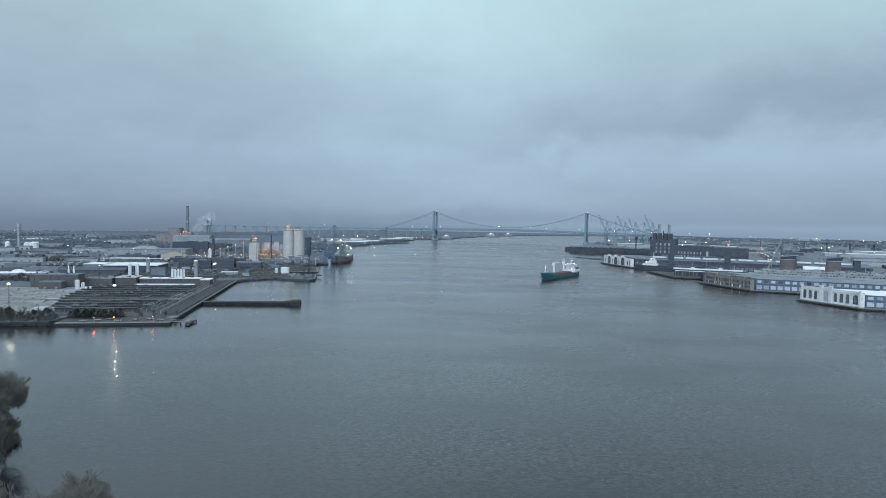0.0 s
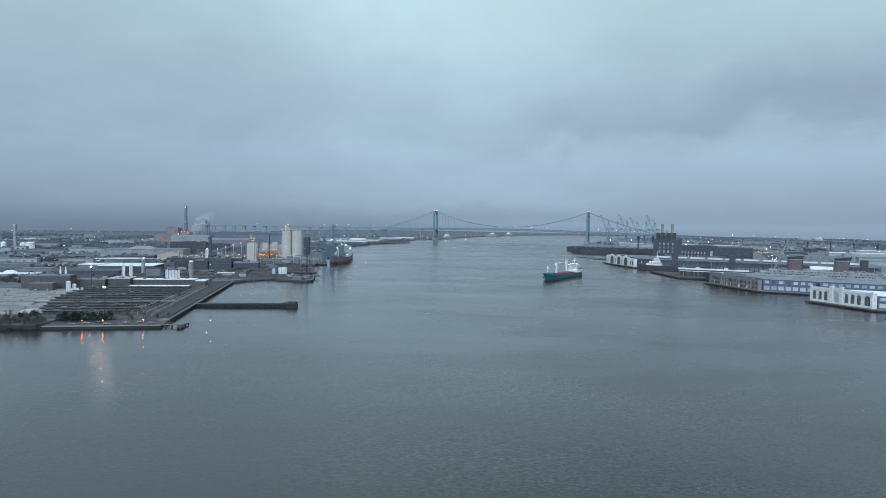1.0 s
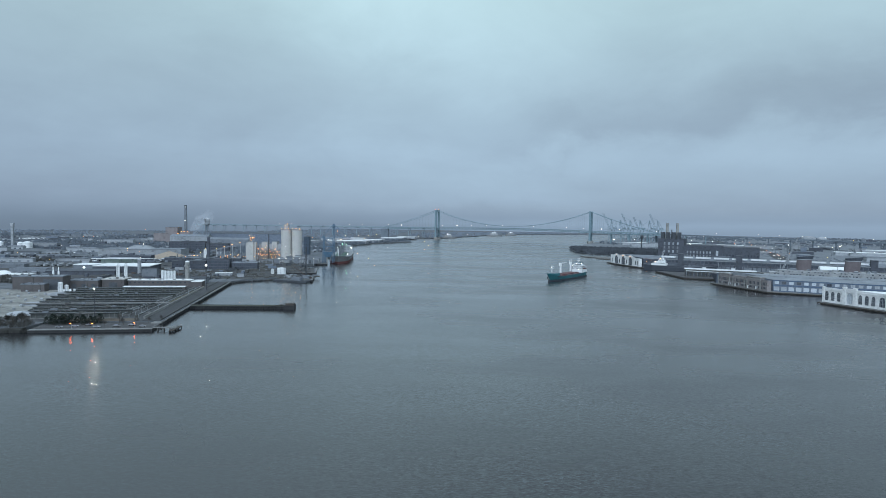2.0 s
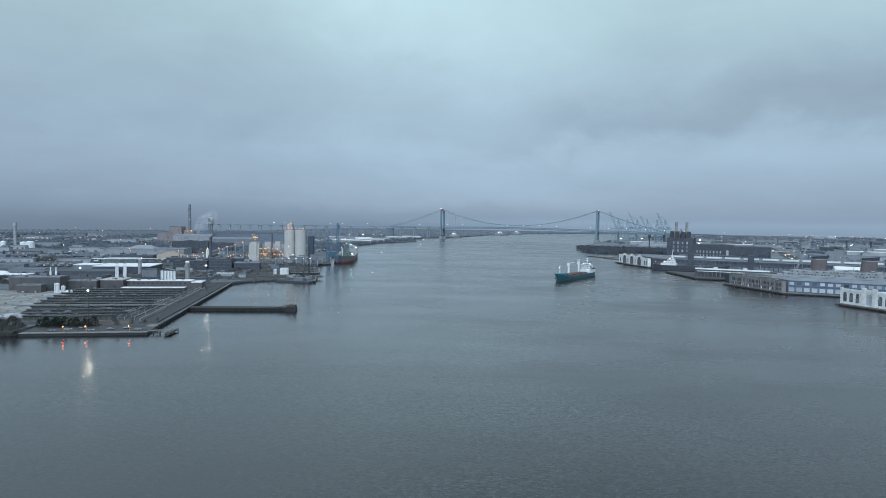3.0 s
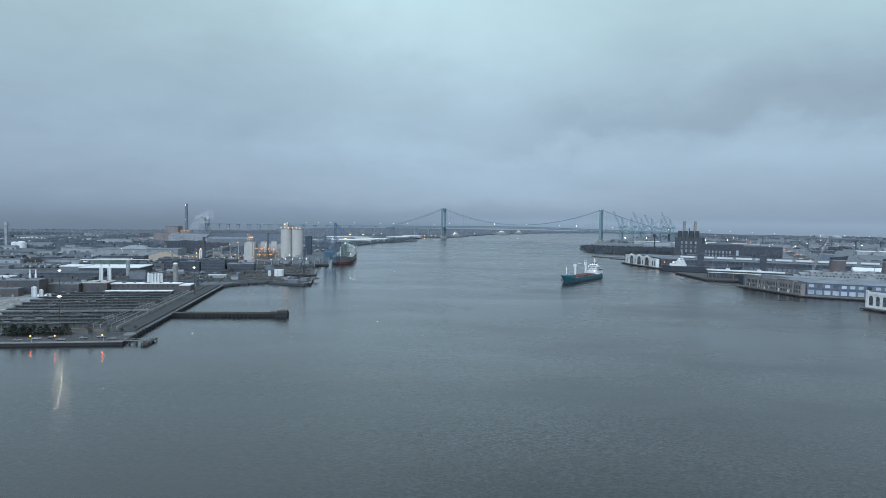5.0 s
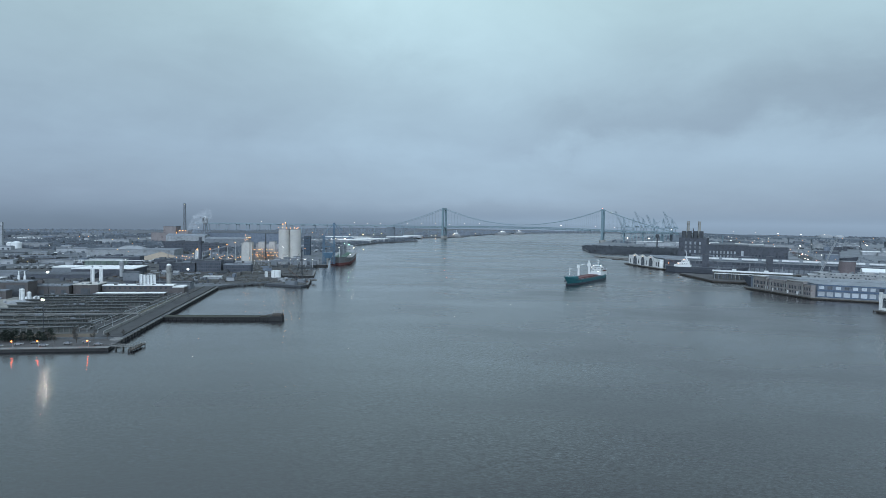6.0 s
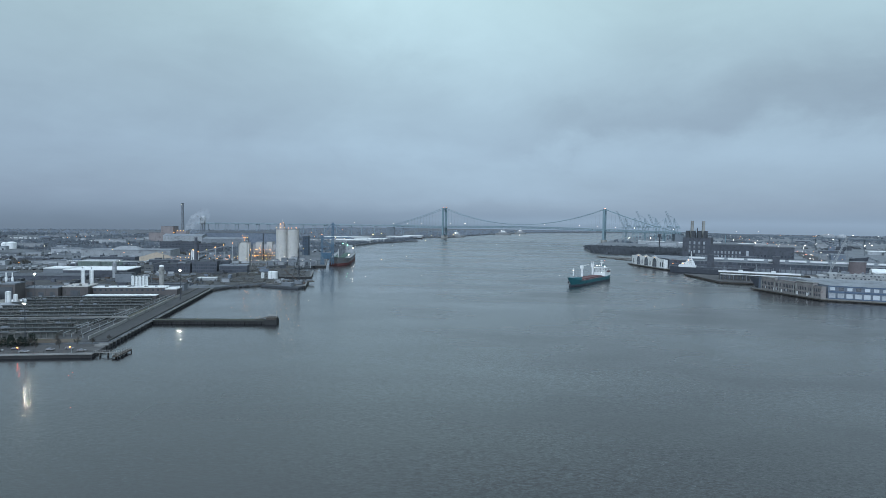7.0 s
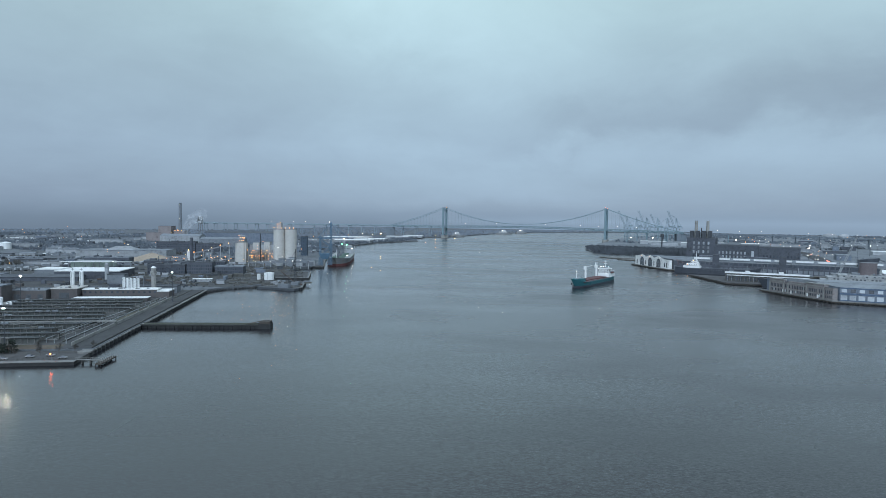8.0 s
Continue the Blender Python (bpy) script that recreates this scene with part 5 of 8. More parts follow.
def pier_deck(label, a, b, length, z=2.7, deck=None):
    a, b = Vector(a), Vector(b)
    ob = thing("pier", label, "pier", b.x, b.y, 0, PR)
    d = a - b
    ax, ay = d.dot(PU), d.dot(PN)
    bm = prism(bmesh.new(), [(0, 0), (length, 0), (length, ay), (ax, ay)], 0.9, z)
    part("deck", bm, deck or PALECAP, ob)
    bm = prism(bmesh.new(), [(1, 1), (length, 1), (length, ay - 1), (ax + 1, ay - 1)], -3, 0.898)
    part("pile_wall", bm, DARKCONC, ob, "dark wet pile wall under the deck")
    bm = bmesh.new()
    beam(bm, (-0.3, -0.3, z - 1.5), (length, -0.3, z - 1.5), 0.6, 0.8)
    beam(bm, (-0.3, -0.3, z - 1.5), (ax - 0.3, ay, z - 1.5), 0.6, 0.8)
    part("fender", bm, TIMBER, ob, "dark timber fender")
    pl_ = bmesh.new()
    cyl(pl_, 0, 0, -3, z - 1.0, 0.4, n=7)
    me_ = mesh_of("fender_post", pl_, TIMBER)
    for j in range(22):
        t = j / 21
        share("fender_post", me_, ob, ax * t - 0.8, ay * t, 0)
    for j in range(24):
        share("fender_post", me_, ob, 2 + j * 4.0, -0.9, 0)
    return ob


def arch_bay(bm, x0, x1, ox0, ox1, z0, zs, zt, y0, y1, n=10):
    """A wall bay with an arched opening from ox0 to ox1, sill z0, spring line zs, wall top zt."""
    box(bm, x0, ox0, y0, y1, 0, zt)
    box(bm, ox1, x1, y0, y1, 0, zt)
    if z0 > 0.05:
        box(bm, ox0, ox1, y0, y1, 0, z0)
    r = (ox1 - ox0) / 2
    cx_ = (ox0 + ox1) / 2
    arc = [(cx_ - r * math.cos(math.pi * i / n), zs + r * math.sin(math.pi * i / n)) for i in range(n + 1)]
    for (xa, za), (xb, zb) in zip(arc, arc[1:]):
        v = [bm.verts.new(p) for p in ((xa, y0, za), (xb, y0, zb), (xb, y0, zt), (xa, y0, zt), (xa, y1, za), (xb, y1, zb), (xb, y1, zt), (xa, y1, zt))]
        for f in ((0, 1, 2, 3), (7, 6, 5, 4), (0, 4, 5, 1), (3, 2, 6, 7)):
            bm.faces.new([v[i] for i in f])


def arch_window(parent, ox0, ox1, z0, zs, y, pane_mat=GLASS, bars=3):
    """A glazed arched window set back in its opening, with bars."""
    r, cx_ = (ox1 - ox0) / 2, (ox0 + ox1) / 2
    bm = bmesh.new()
    pts = [(ox0, z0), (ox1, z0)] + [(cx_ + r * math.cos(math.pi * i / 10), zs + r * math.sin(math.pi * i / 10)) for i in range(11)]
    lo = [bm.verts.new((p[0], y, p[1])) for p in pts]
    hi = [bm.verts.new((p[0], y + 0.15, p[1])) for p in pts]
    bm.faces.new(lo)
    bm.faces.new(hi[::-1])
    w_ = part("arched_window", bm, pane_mat, parent, "tall dark arched window")
    bm = bmesh.new()
    for i in range(1, bars + 1):
        xx = ox0 + (ox1 - ox0) * i / (bars + 1)
        beam(bm, (xx, y - 0.1, z0), (xx, y - 0.1, zs + r * 0.7), 0.18)
    for zz in (zs, (z0 + zs) / 2):
        beam(bm, (ox0, y - 0.1, zz), (ox1, y - 0.1, zz), 0.25 if zz == zs else 0.15)
    part("glazing_bars", bm, OFFWHITE, w_)
    return w_


def front_frame(a, b, inset_a, inset_b, setback):
    a, b = Vector(a), Vector(b)
    d = (b - a).normalized()
    a2 = a + d * inset_a + PU * setback
    b2 = b - d * inset_b + PU * setback
    return a2, (b2 - a2).length, math.degrees(math.atan2(d.y, d.x)), d


def transit_shed(label, a, b, start, length, h, wall, roof, upper, lower, pitch=7.2, rise=4.8, band=True):
    """Long pier shed: two storeys of framed bays on the water side."""
    a, b = Vector(a), Vector(b)
    d = a - b
    ax, ay = d.dot(PU), d.dot(PN) - 6
    o = b + PN * 3.0
    ob = thing("transit_shed", label, "pier shed", o.x, o.y, 2.7, PR)
    k = start
    bm = prism(bmesh.new(), [(k, 0), (length, 0), (length, ay), (ax + k, ay)], 0, h)
    part("wall", bm, wall, ob)
    bm = bmesh.new()
    sec = [(-0.6, h + 0.01), (ay * 0.3, h + rise * 0.6), (ay * 0.302, h + rise * 0.85), (ay * 0.5, h + rise), (ay * 0.698, h + rise * 0.85), (ay * 0.7, h + rise * 0.6), (ay + 0.6, h + 0.01)]
    ra = [bm.verts.new((k + ax * y / ay - 0.3, y, z)) for y, z in sec]
    rb = [bm.verts.new((length, y, z)) for y, z in sec]
    for i in range(len(sec) - 1):
        bm.faces.new((ra[i], rb[i], rb[i + 1], ra[i + 1]))
    bm.faces.new(ra)
    bm.faces.new(rb[::-1])
    part("roof", bm, roof, ob)
    for zz, hh in ((0.0, 0.9), (h * 0.48, 1.3), (h - 1.1, 1.1)):
        bm = bmesh.new()
        box(bm, k, length, -0.35, 0.0, zz + 0.01, zz + hh)
        part("wall_band", bm, BANDBLUE if band else (OFFWHITE if zz > h * 0.8 else BRICK), ob, "painted horizontal wall band")
    nb = int((length - k) / pitch)
    me_p = bmesh.new()
    box(me_p, -0.45, 0.45, -0.3, 0.0, 0.01, h - 0.01)
    pil = mesh_of("pilaster", me_p, wall)
    up_me, lo_me = pane_mesh(pitch * (0.58 if band else 0.86), h * 0.24, upper), pane_mesh(pitch * (0.74 if band else 0.86), h * 0.34, lower)
    up_dark = pane_mesh(pitch * 0.58, h * 0.24, GLASS)
    r_ = random.Random(int(h * 10 + length))
    for i in range(nb):
        xx = k + pitch * (i + 0.5)
        share("pilaster", pil, ob, xx - pitch / 2 + 0.5, 0, 0)
        share("window", up_dark if r_.random() < 0.18 else up_me, ob, xx, -0.05, h * 0.64)
        share("loading_door", lo_me, ob, xx, -0.05, 0.95)
    for i in range(int(length / 26)):
        xx = k + 12 + i * 26 + r_.uniform(-4, 4)
        yy = ay * r_.uniform(0.36, 0.46)
        bm = bmesh.new()
        box(bm, xx, xx + 9, yy, yy + 3, h + rise * 0.7, h + rise * 1.05 + r_.uniform(0, 1))
        part("roof_ventilator", bm, roof, ob)
    return ob


# white arcaded pier house
WA, WB = (369, 653), (391, 590)
pier_deck("old concrete pier with dark timber fenders below the white pier house", WA, WB, 330)
o, fl, frz, fd = front_frame(WA, WB, 3.0, 1.2, 1.5)
wh = thing("pier_house", "white stucco pier house with tall arched windows and a central portal", "pier house", o.x, o.y, 2.7, frz)
ang = radians(PR - frz)
du = Vector((math.cos(ang), math.sin(ang)))
H = 13.6
bm = bmesh.new()
nar = [(0.055, 0.085), (0.155, 0.085), (0.255, 0.085), (0.435, 0.13), (0.60, 0.085), (0.70, 0.085), (0.80, 0.085), (0.93, 0.12)]
edges = [0.0]
for (c0, w0), (c1, w1) in zip(nar, nar[1:]):
    edges.append((c0 + w0 / 2 + c1 - w1 / 2) / 2)
edges.append(1.0)
for i, (c, wd) in enumerate(nar):
    big = i in (3, 7)
    arch_bay(bm, edges[i] * fl, edges[i + 1] * fl, (c - wd * 0.37) * fl, (c + wd * 0.37) * fl, 0.2 if i == 3 else 2.0, 8.2 if big else 8.7, H, 0, 0.9)
part("arcade_wall", bm, STUCCO, wh)
for i, (c, wd) in enumerate(nar):
    big = i in (3, 7)
    arch_window(wh, (c - wd * 0.37) * fl, (c + wd * 0.37) * fl, 0.2 if i == 3 else 2.0, 8.2 if big else 8.7, 0.62, PALEPANE if i == 3 else GLASS)
bm = bmesh.new()
prism(bm, [(0, 0.9), (fl, 0.9), (fl + du.x * 4, du.y * 4), (du.x * 4, du.y * 4)], 0, H - 0.4)
part("rear_block", bm, STUCCO, wh)
bm = bmesh.new()
prism(bm, [(0.5, 0.95), (fl - 0.2, 0.95), (fl + du.x * 3.8, du.y * 3.8), (du.x * 3.8 + 0.5, du.y * 3.8)], H - 0.398, H - 0.1)
part("roof", bm, ROOFGREY, wh)
bm = bmesh.new()
box(bm, -0.4, fl + 0.4, -0.5, 0.0, H - 1.6, H - 0.9)
box(bm, -0.2, fl + 0.2, -0.15, 0.7, H + 0.004, H + 0.7)
box(bm, -0.3, fl + 0.3, -0.25, 0.0, 0.0, 1.4)
part("cornice", bm, STUCCO, wh)
for c in (0.35, 0.52):
    bm = bmesh.new()
    box(bm, c * fl - 1.6, c * fl + 1.6, -0.7, 1.2, 0, H + 2.2)
    box(bm, c * fl - 1.9, c * fl + 1.9, -1.0, 1.5, H + 2.2, H + 2.8)
    part("portal_pylon", bm, STUCCO, wh)
bm = bmesh.new()
box(bm, 0.37 * fl, 0.50 * fl, -0.3, 0.9, H + 0.704, H + 1.9)
part("portal_attic", bm, STUCCO, wh)
for c in (0.0, 1.0):
    bm = bmesh.new()
    box(bm, c * fl - 1.0, c * fl + 1.0, -0.5, 1.0, 0, H + 1.6)
    part("corner_pier", bm, STUCCO, wh)
transit_shed("blue-framed pier shed with pale doors behind the white pier house", WA, WB, 6, 320, 11.6, BLUEGREY, ROOFWHITE, PALEPANE, PALEPANE, rise=2.6)

# brick pier house
KA, KB = (341, 836), (363, 741)
pier_deck("old concrete pier with timber fenders below the brick pier house", KA, KB, 330)
o, fl, frz, fd = front_frame(KA, KB, 11.0, 2.0, 1.5)
kh = thing("pier_house", "weathered brick pier house with tall narrow windows and pale coping", "pier house", o.x, o.y, 2.7, frz)
ang = radians(PR - frz)
du = Vector((math.cos(ang), math.sin(ang)))
bm = bmesh.new()
prism(bm, [(0, 0), (fl, 0), (fl + du.x * 4, du.y * 4), (du.x * 4, du.y * 4)], 0, 11.6)
for x0, x1, hh in ((0.02, 0.26, 13.4), (0.33, 0.58, 12.8), (0.62, 0.88, 13.6)):
    box(bm, x0 * fl, x1 * fl, -0.8, 5, 0, hh)
part("wall", bm, BRICKTAN, kh)
bm = bmesh.new()
for x0, x1, hh in ((0.02, 0.26, 13.4), (0.62, 0.88, 13.6)):
    box(bm, x0 * fl - 0.4, x1 * fl + 0.4, -1.2, 6.2, hh + 0.004, hh + 0.7)
part("coping", bm, CONC, kh, "pale stone coping")
bm = bmesh.new()
prism(bm, [(0.4, 0.4), (fl - 0.3, 0.4), (fl + du.x * 3.8, du.y * 3.8), (du.x * 3.8, du.y * 3.8)], 11.604, 11.9)
part("roof", bm, ROOFDARK, kh)
for x0, x1, hh in ((0.02, 0.26, 13.4), (0.33, 0.58, 12.8), (0.62, 0.88, 13.6)):
    bm = bmesh.new()
    box(bm, x0 * fl - 0.2, x1 * fl + 0.2, -1.0, -0.8, hh - 2.2, hh - 1.7)
    box(bm, x0 * fl - 0.2, x1 * fl + 0.2, -1.0, -0.8, 4.4, 4.8)
    for xx in (x0, x1):
        box(bm, xx * fl - 0.7, xx * fl + 0.7, -1.05, -0.8, 0, hh - 2.2)
    part("stone_band", bm, CONC, kh, "pale stone bands and corner piers")
me_w = pane_mesh(0.95, 3.4, GLASS)
me_s = pane_mesh(0.95, 2.4, GLASS)
me_p = pane_mesh(1.15, 2.6, PALEPANE)
for i in range(38):
    c = (i + 0.7) / 38.5
    inb = any(x0 < c < x1 for x0, x1 in ((0.02, 0.26), (0.33, 0.58), (0.62, 0.88)))
    yy = -0.84 if inb else -0.05
    if i in (9, 14, 24, 30):
        bm = bmesh.new()
        box(bm, c * fl - 1.0, c * fl + 1.0, yy - 0.08, yy + 0.1, 0.2, 3.4)
        part("door", bm, STUCCO, kh, "pale boarded doorway")
    else:
        share("window", me_w, kh, c * fl, yy, 5.6)
        share("window", me_p if i % 7 == 3 else me_s, kh, c * fl, yy, 1.4)
transit_shed("blue-grey pier shed with pale windows behind the brick pier house", KA, KB, 6, 320, 12.8, BLUEGREY, ROOFBLUE, PALEPANE, PALEPANE, rise=3.4)

# low pier with a long white shed roof
LA, LB = (330, 1015), (333, 908)
pier_deck("low wide concrete pier with a long white-edged shed", LA, LB, 330, deck=PAVING)
ls = thing("pier_shed", "long low pier shed with a white parapet and dark bays", "pier shed", 344, 934, 2.7, PR)
bm = bmesh.new()
box(bm, 0, 96, 0, 22, 0, 9.6)
part("wall", bm, DARKCONC, ls)
bm = bmesh.new()
box(bm, -0.6, 92, -0.8, 0.0, 9.6, 11.6)
part("parapet", bm, WHITE, ls, "long white parapet")
bm = bmesh.new()
box(bm, 0, 96, 0, 22, 9.604, 10.0)
part("roof", bm, ROOFGREY, ls)
windows(ls, "f", 92, 22, 18, 1, 3.6, 5.2, 0.8, 1, GLASS)
bm = bmesh.new()
box(bm, 2, 92, -4.5, -0.9, 7.0, 7.6)
part("canopy", bm, WHITE, ls)
for j in range(19):
    bm = bmesh.new()
    box(bm, 2.4 + j * 4.95, 2.8 + j * 4.95, -4.3, -3.9, 0, 7.0)
    part("canopy_post", bm, OFFWHITE, ls)
for i in range(5):
    ob = thing("pier_hut", "small white deck hut and mast on the pier", "hut", 350 + i * 17.0, 938 - i * 8.0, 12.7, PR, group="pier huts")
    bm = bmesh.new()
    box(bm, 0, 5, 4, 8, 0, 2.4)
    part("wall", bm, WHITE if i % 2 else GREYM, ob)
    bm = bmesh.new()
    beam(bm, (2, 5, 2.4), (2, 5, 6.5 + i % 3 * 2), 0.4)
    part("mast", bm, STEEL, ob)
# ---- white gabled pier house and its long sheds ----
GA, GB = (309, 1226), (331, 1106)
pier_deck("concrete pier under the white gabled pier house", GA, GB, 360)
o, fl, frz, fd = front_frame(GA, GB, 11.0, 2.0, 1.5)
gh = thing("pier_house", "white stucco pier house with three arched gables and lamps", "pier house", o.x, o.y, 2.7, frz)
ang = radians(PR - frz)
du = Vector((math.cos(ang), math.sin(ang)))
bm = bmesh.new()
GH = 14.0
cs = (0.21, 0.46, 0.71)
cut = (0.0, 0.335, 0.585, 0.84)
for i in range(3):
    arch_bay(bm, cut[i] * fl, cut[i + 1] * fl, (cs[i] - 0.065) * fl, (cs[i] + 0.065) * fl, 0.2, 7.2, GH + 1.0, 0, 1.0)
box(bm, 0.84 * fl, fl, 0, 1, 0, GH)
part("arcade_wall", bm, STUCCO, gh)
for i in range(3):
    arch_window(gh, (cs[i] - 0.065) * fl, (cs[i] + 0.065) * fl, 0.2, 7.2, 0.7)
    bm = bmesh.new()
    v = [bm.verts.new(p) for p in (((cs[i] - 0.1) * fl, -0.2, GH + 1), ((cs[i] + 0.1) * fl, -0.2, GH + 1), (cs[i] * fl, -0.2, GH + 4.2), ((cs[i] - 0.1) * fl, 0.8, GH + 1), ((cs[i] + 0.1) * fl, 0.8, GH + 1), (cs[i] * fl, 0.8, GH + 4.2))]
    for f in ((0, 1, 2), (5, 4, 3), (0, 3, 4, 1), (1, 4, 5, 2), (2, 5, 3, 0)):
        bm.faces.new([v[k] for k in f])
    part("gable", bm, STUCCO, gh)
    bm = bmesh.new()
    cyl(bm, cs[i] * fl, -0.6, GH + 0.8, GH + 1.4, 0.34, n=8)
    part("wall_lamp", bm, LAMP_WARM, gh, "lit warm wall lamp")
me_n = pane_mesh(2.6, 7.0, GLASS)
for c in (0.06, 0.335, 0.585, 0.89, 0.95):
    share("window", me_n, gh, c * fl, -0.05, 2.0)
bm = bmesh.new()
prism(bm, [(0, 1.0), (fl, 1.0), (fl + du.x * 5, du.y * 5), (du.x * 5, du.y * 5)], 0, GH - 0.6)
part("rear_block", bm, STUCCO, gh)
bm = bmesh.new()
prism(bm, [(0.4, 1.1), (fl, 1.1), (fl + du.x * 5, du.y * 5), (du.x * 5, du.y * 5)], GH - 0.596, GH - 0.2)
part("roof", bm, ROOFGREY, gh)
transit_shed("two-storey pier shed with grey doors and a white roof edge", GA, GB, 7, 355, 15.0, BRICK, ROOFGREY, GLASS, GREYM, pitch=6.4, rise=2.5, band=False)
for i in range(11):
    bm = bmesh.new()
    x = 36 + i * 27
    p = Vector(GB) + PU * x + PN * 8
    ob = thing("roof_monitor", "white roof monitor on the long pier shed", "roof monitor", p.x, p.y, 20.0, PR, group="roof monitors")
    box(bm, 0, 22, 0, 7, 0, 2.6)
    part("monitor_wall", bm, WHITE, ob)
    bm = bmesh.new()
    box(bm, -0.4, 22.4, -0.4, 7.4, 2.604, 2.9)
    part("roof", bm, ROOFGREY, ob)
for x in (62, 150, 245, 330):
    p = Vector(GB) + PU * x + PN * 3
    ob = thing("stair_tower", "dark brick stair tower breaking the long pier shed", "tower", p.x, p.y, 2.7, PR, group="stair towers")
    bm = bmesh.new()
    box(bm, 0, 9, -0.8, 10, 0, 24)
    part("wall", bm, BRICK, ob)
    bm = bmesh.new()
    box(bm, -0.3, 9.3, -1.1, 10.3, 24.004, 24.5)
    part("roof", bm, ROOFDARK, ob)
# black ship alongside
p = Vector(GB) + PU * 12 - PN * 17
bs_ = thing("moored_ship", "moored ship with a black hull and a white lit superstructure", "ship", p.x, p.y, 0, PR)
bm = bmesh.new()
hull_mesh(bm, 112, 18, -2, 8.0, 3.0, rake=6)
part("hull", bm, BLACKHULL, bs_)
bm = bmesh.new()
box(bm, 12, 36, -7.5, 7.5, 8.0, 11.0)
house = part("deck_house", bm, WHITE, bs_)
for k, (x0, x1) in enumerate(((16, 34), (22, 33), (24, 31))):
    bm = bmesh.new()
    box(bm, x0, x1, -6.5 + k, 6.5 - k, 11.504 + 2.8 * k, 14.2 + 2.8 * k)
    part("house_tier", bm, WHITE, house)
    for j in range(5):
        bm = bmesh.new()
        box(bm, x0 + 1 + j * (x1 - x0 - 2) / 5, x0 + 2 + j * (x1 - x0 - 2) / 5, -6.62 + k, -6.4 + k, 12.4 + 2.8 * k, 13.3 + 2.8 * k)
        part("cabin_window", bm, GLASS, house)
mast_pole(bs_, 29, 0, 20, 12, 0.5, 2)
bm = bmesh.new()
beam(bm, (6, -3, 11), (2, -3, 19), 0.5)
beam(bm, (2, -3, 19), (14, -3, 14), 0.4)
part("a_frame", bm, REDDECK, bs_, "red stern derrick")
for x, y, z in ((4, -6, 12.5), (26, -6, 18.5), (18, -7, 13)):
    bm = bmesh.new()
    cyl(bm, x, y, z, z + 0.6, 0.5, n=8)
    part("deck_light", bm, LAMP_WARM, bs_, "lit deck light")
bm = bmesh.new()
for j in range(20):
    box(bm, 40 + j * 3.4, 41 + j * 3.4, -9.1, -8.7, 5.8, 6.5)
part("hull_ports", bm, GREYM, bs_)
# low finger piers near the wooded point
for a, b, ln in (((303, 1434), (318, 1400), 60), ((322, 1365), (338, 1345), 40)):
    pier_deck("low dark derelict finger pier near the wooded point", a, b, ln, 2.0)

# ---- ocean liner ----
ol = thing("ocean_liner", "laid-up ocean liner with peeling white decks and two faded red funnels", "ship", 354 + PU.x * 290, 880 + PU.y * 290, 0, PR + 180)
bm = bmesh.new()
hull_mesh(bm, 281, 30, -3, 9.6, 1.8, rake=9, fore=0.3)
part("hull", bm, BLACKHULL, ol, "black hull")
r_ = random.Random(15)
tiers = ((22, 222, 14.4, 9.6, 14.0), (30, 216, 13.6, 14.0, 17.2), (42, 206, 12.6, 17.2, 20.2))
for x0, x1, hw, z0, z1 in tiers:
    bm = bmesh.new()
    box(bm, x0, x1, -hw, hw, z0 + 0.004, z1 - 0.3)
    t_ = part("deck_tier", bm, LINER, ol)
    bm = bmesh.new()
    box(bm, x0 - 1, x1 + 1, -hw - 0.35, hw + 0.35, z1 - 0.296, z1)
    part("deck_edge", bm, LINER, t_)
    me_o = pane_mesh(1.8, 1.2, GLASS)
    for j in range(int((x1 - x0) / 3.5)):
        if r_.random() < 0.35:
            continue
        share("window", me_o, t_, x0 + 2 + j * 3.5, hw + 0.05, z0 + 0.9)
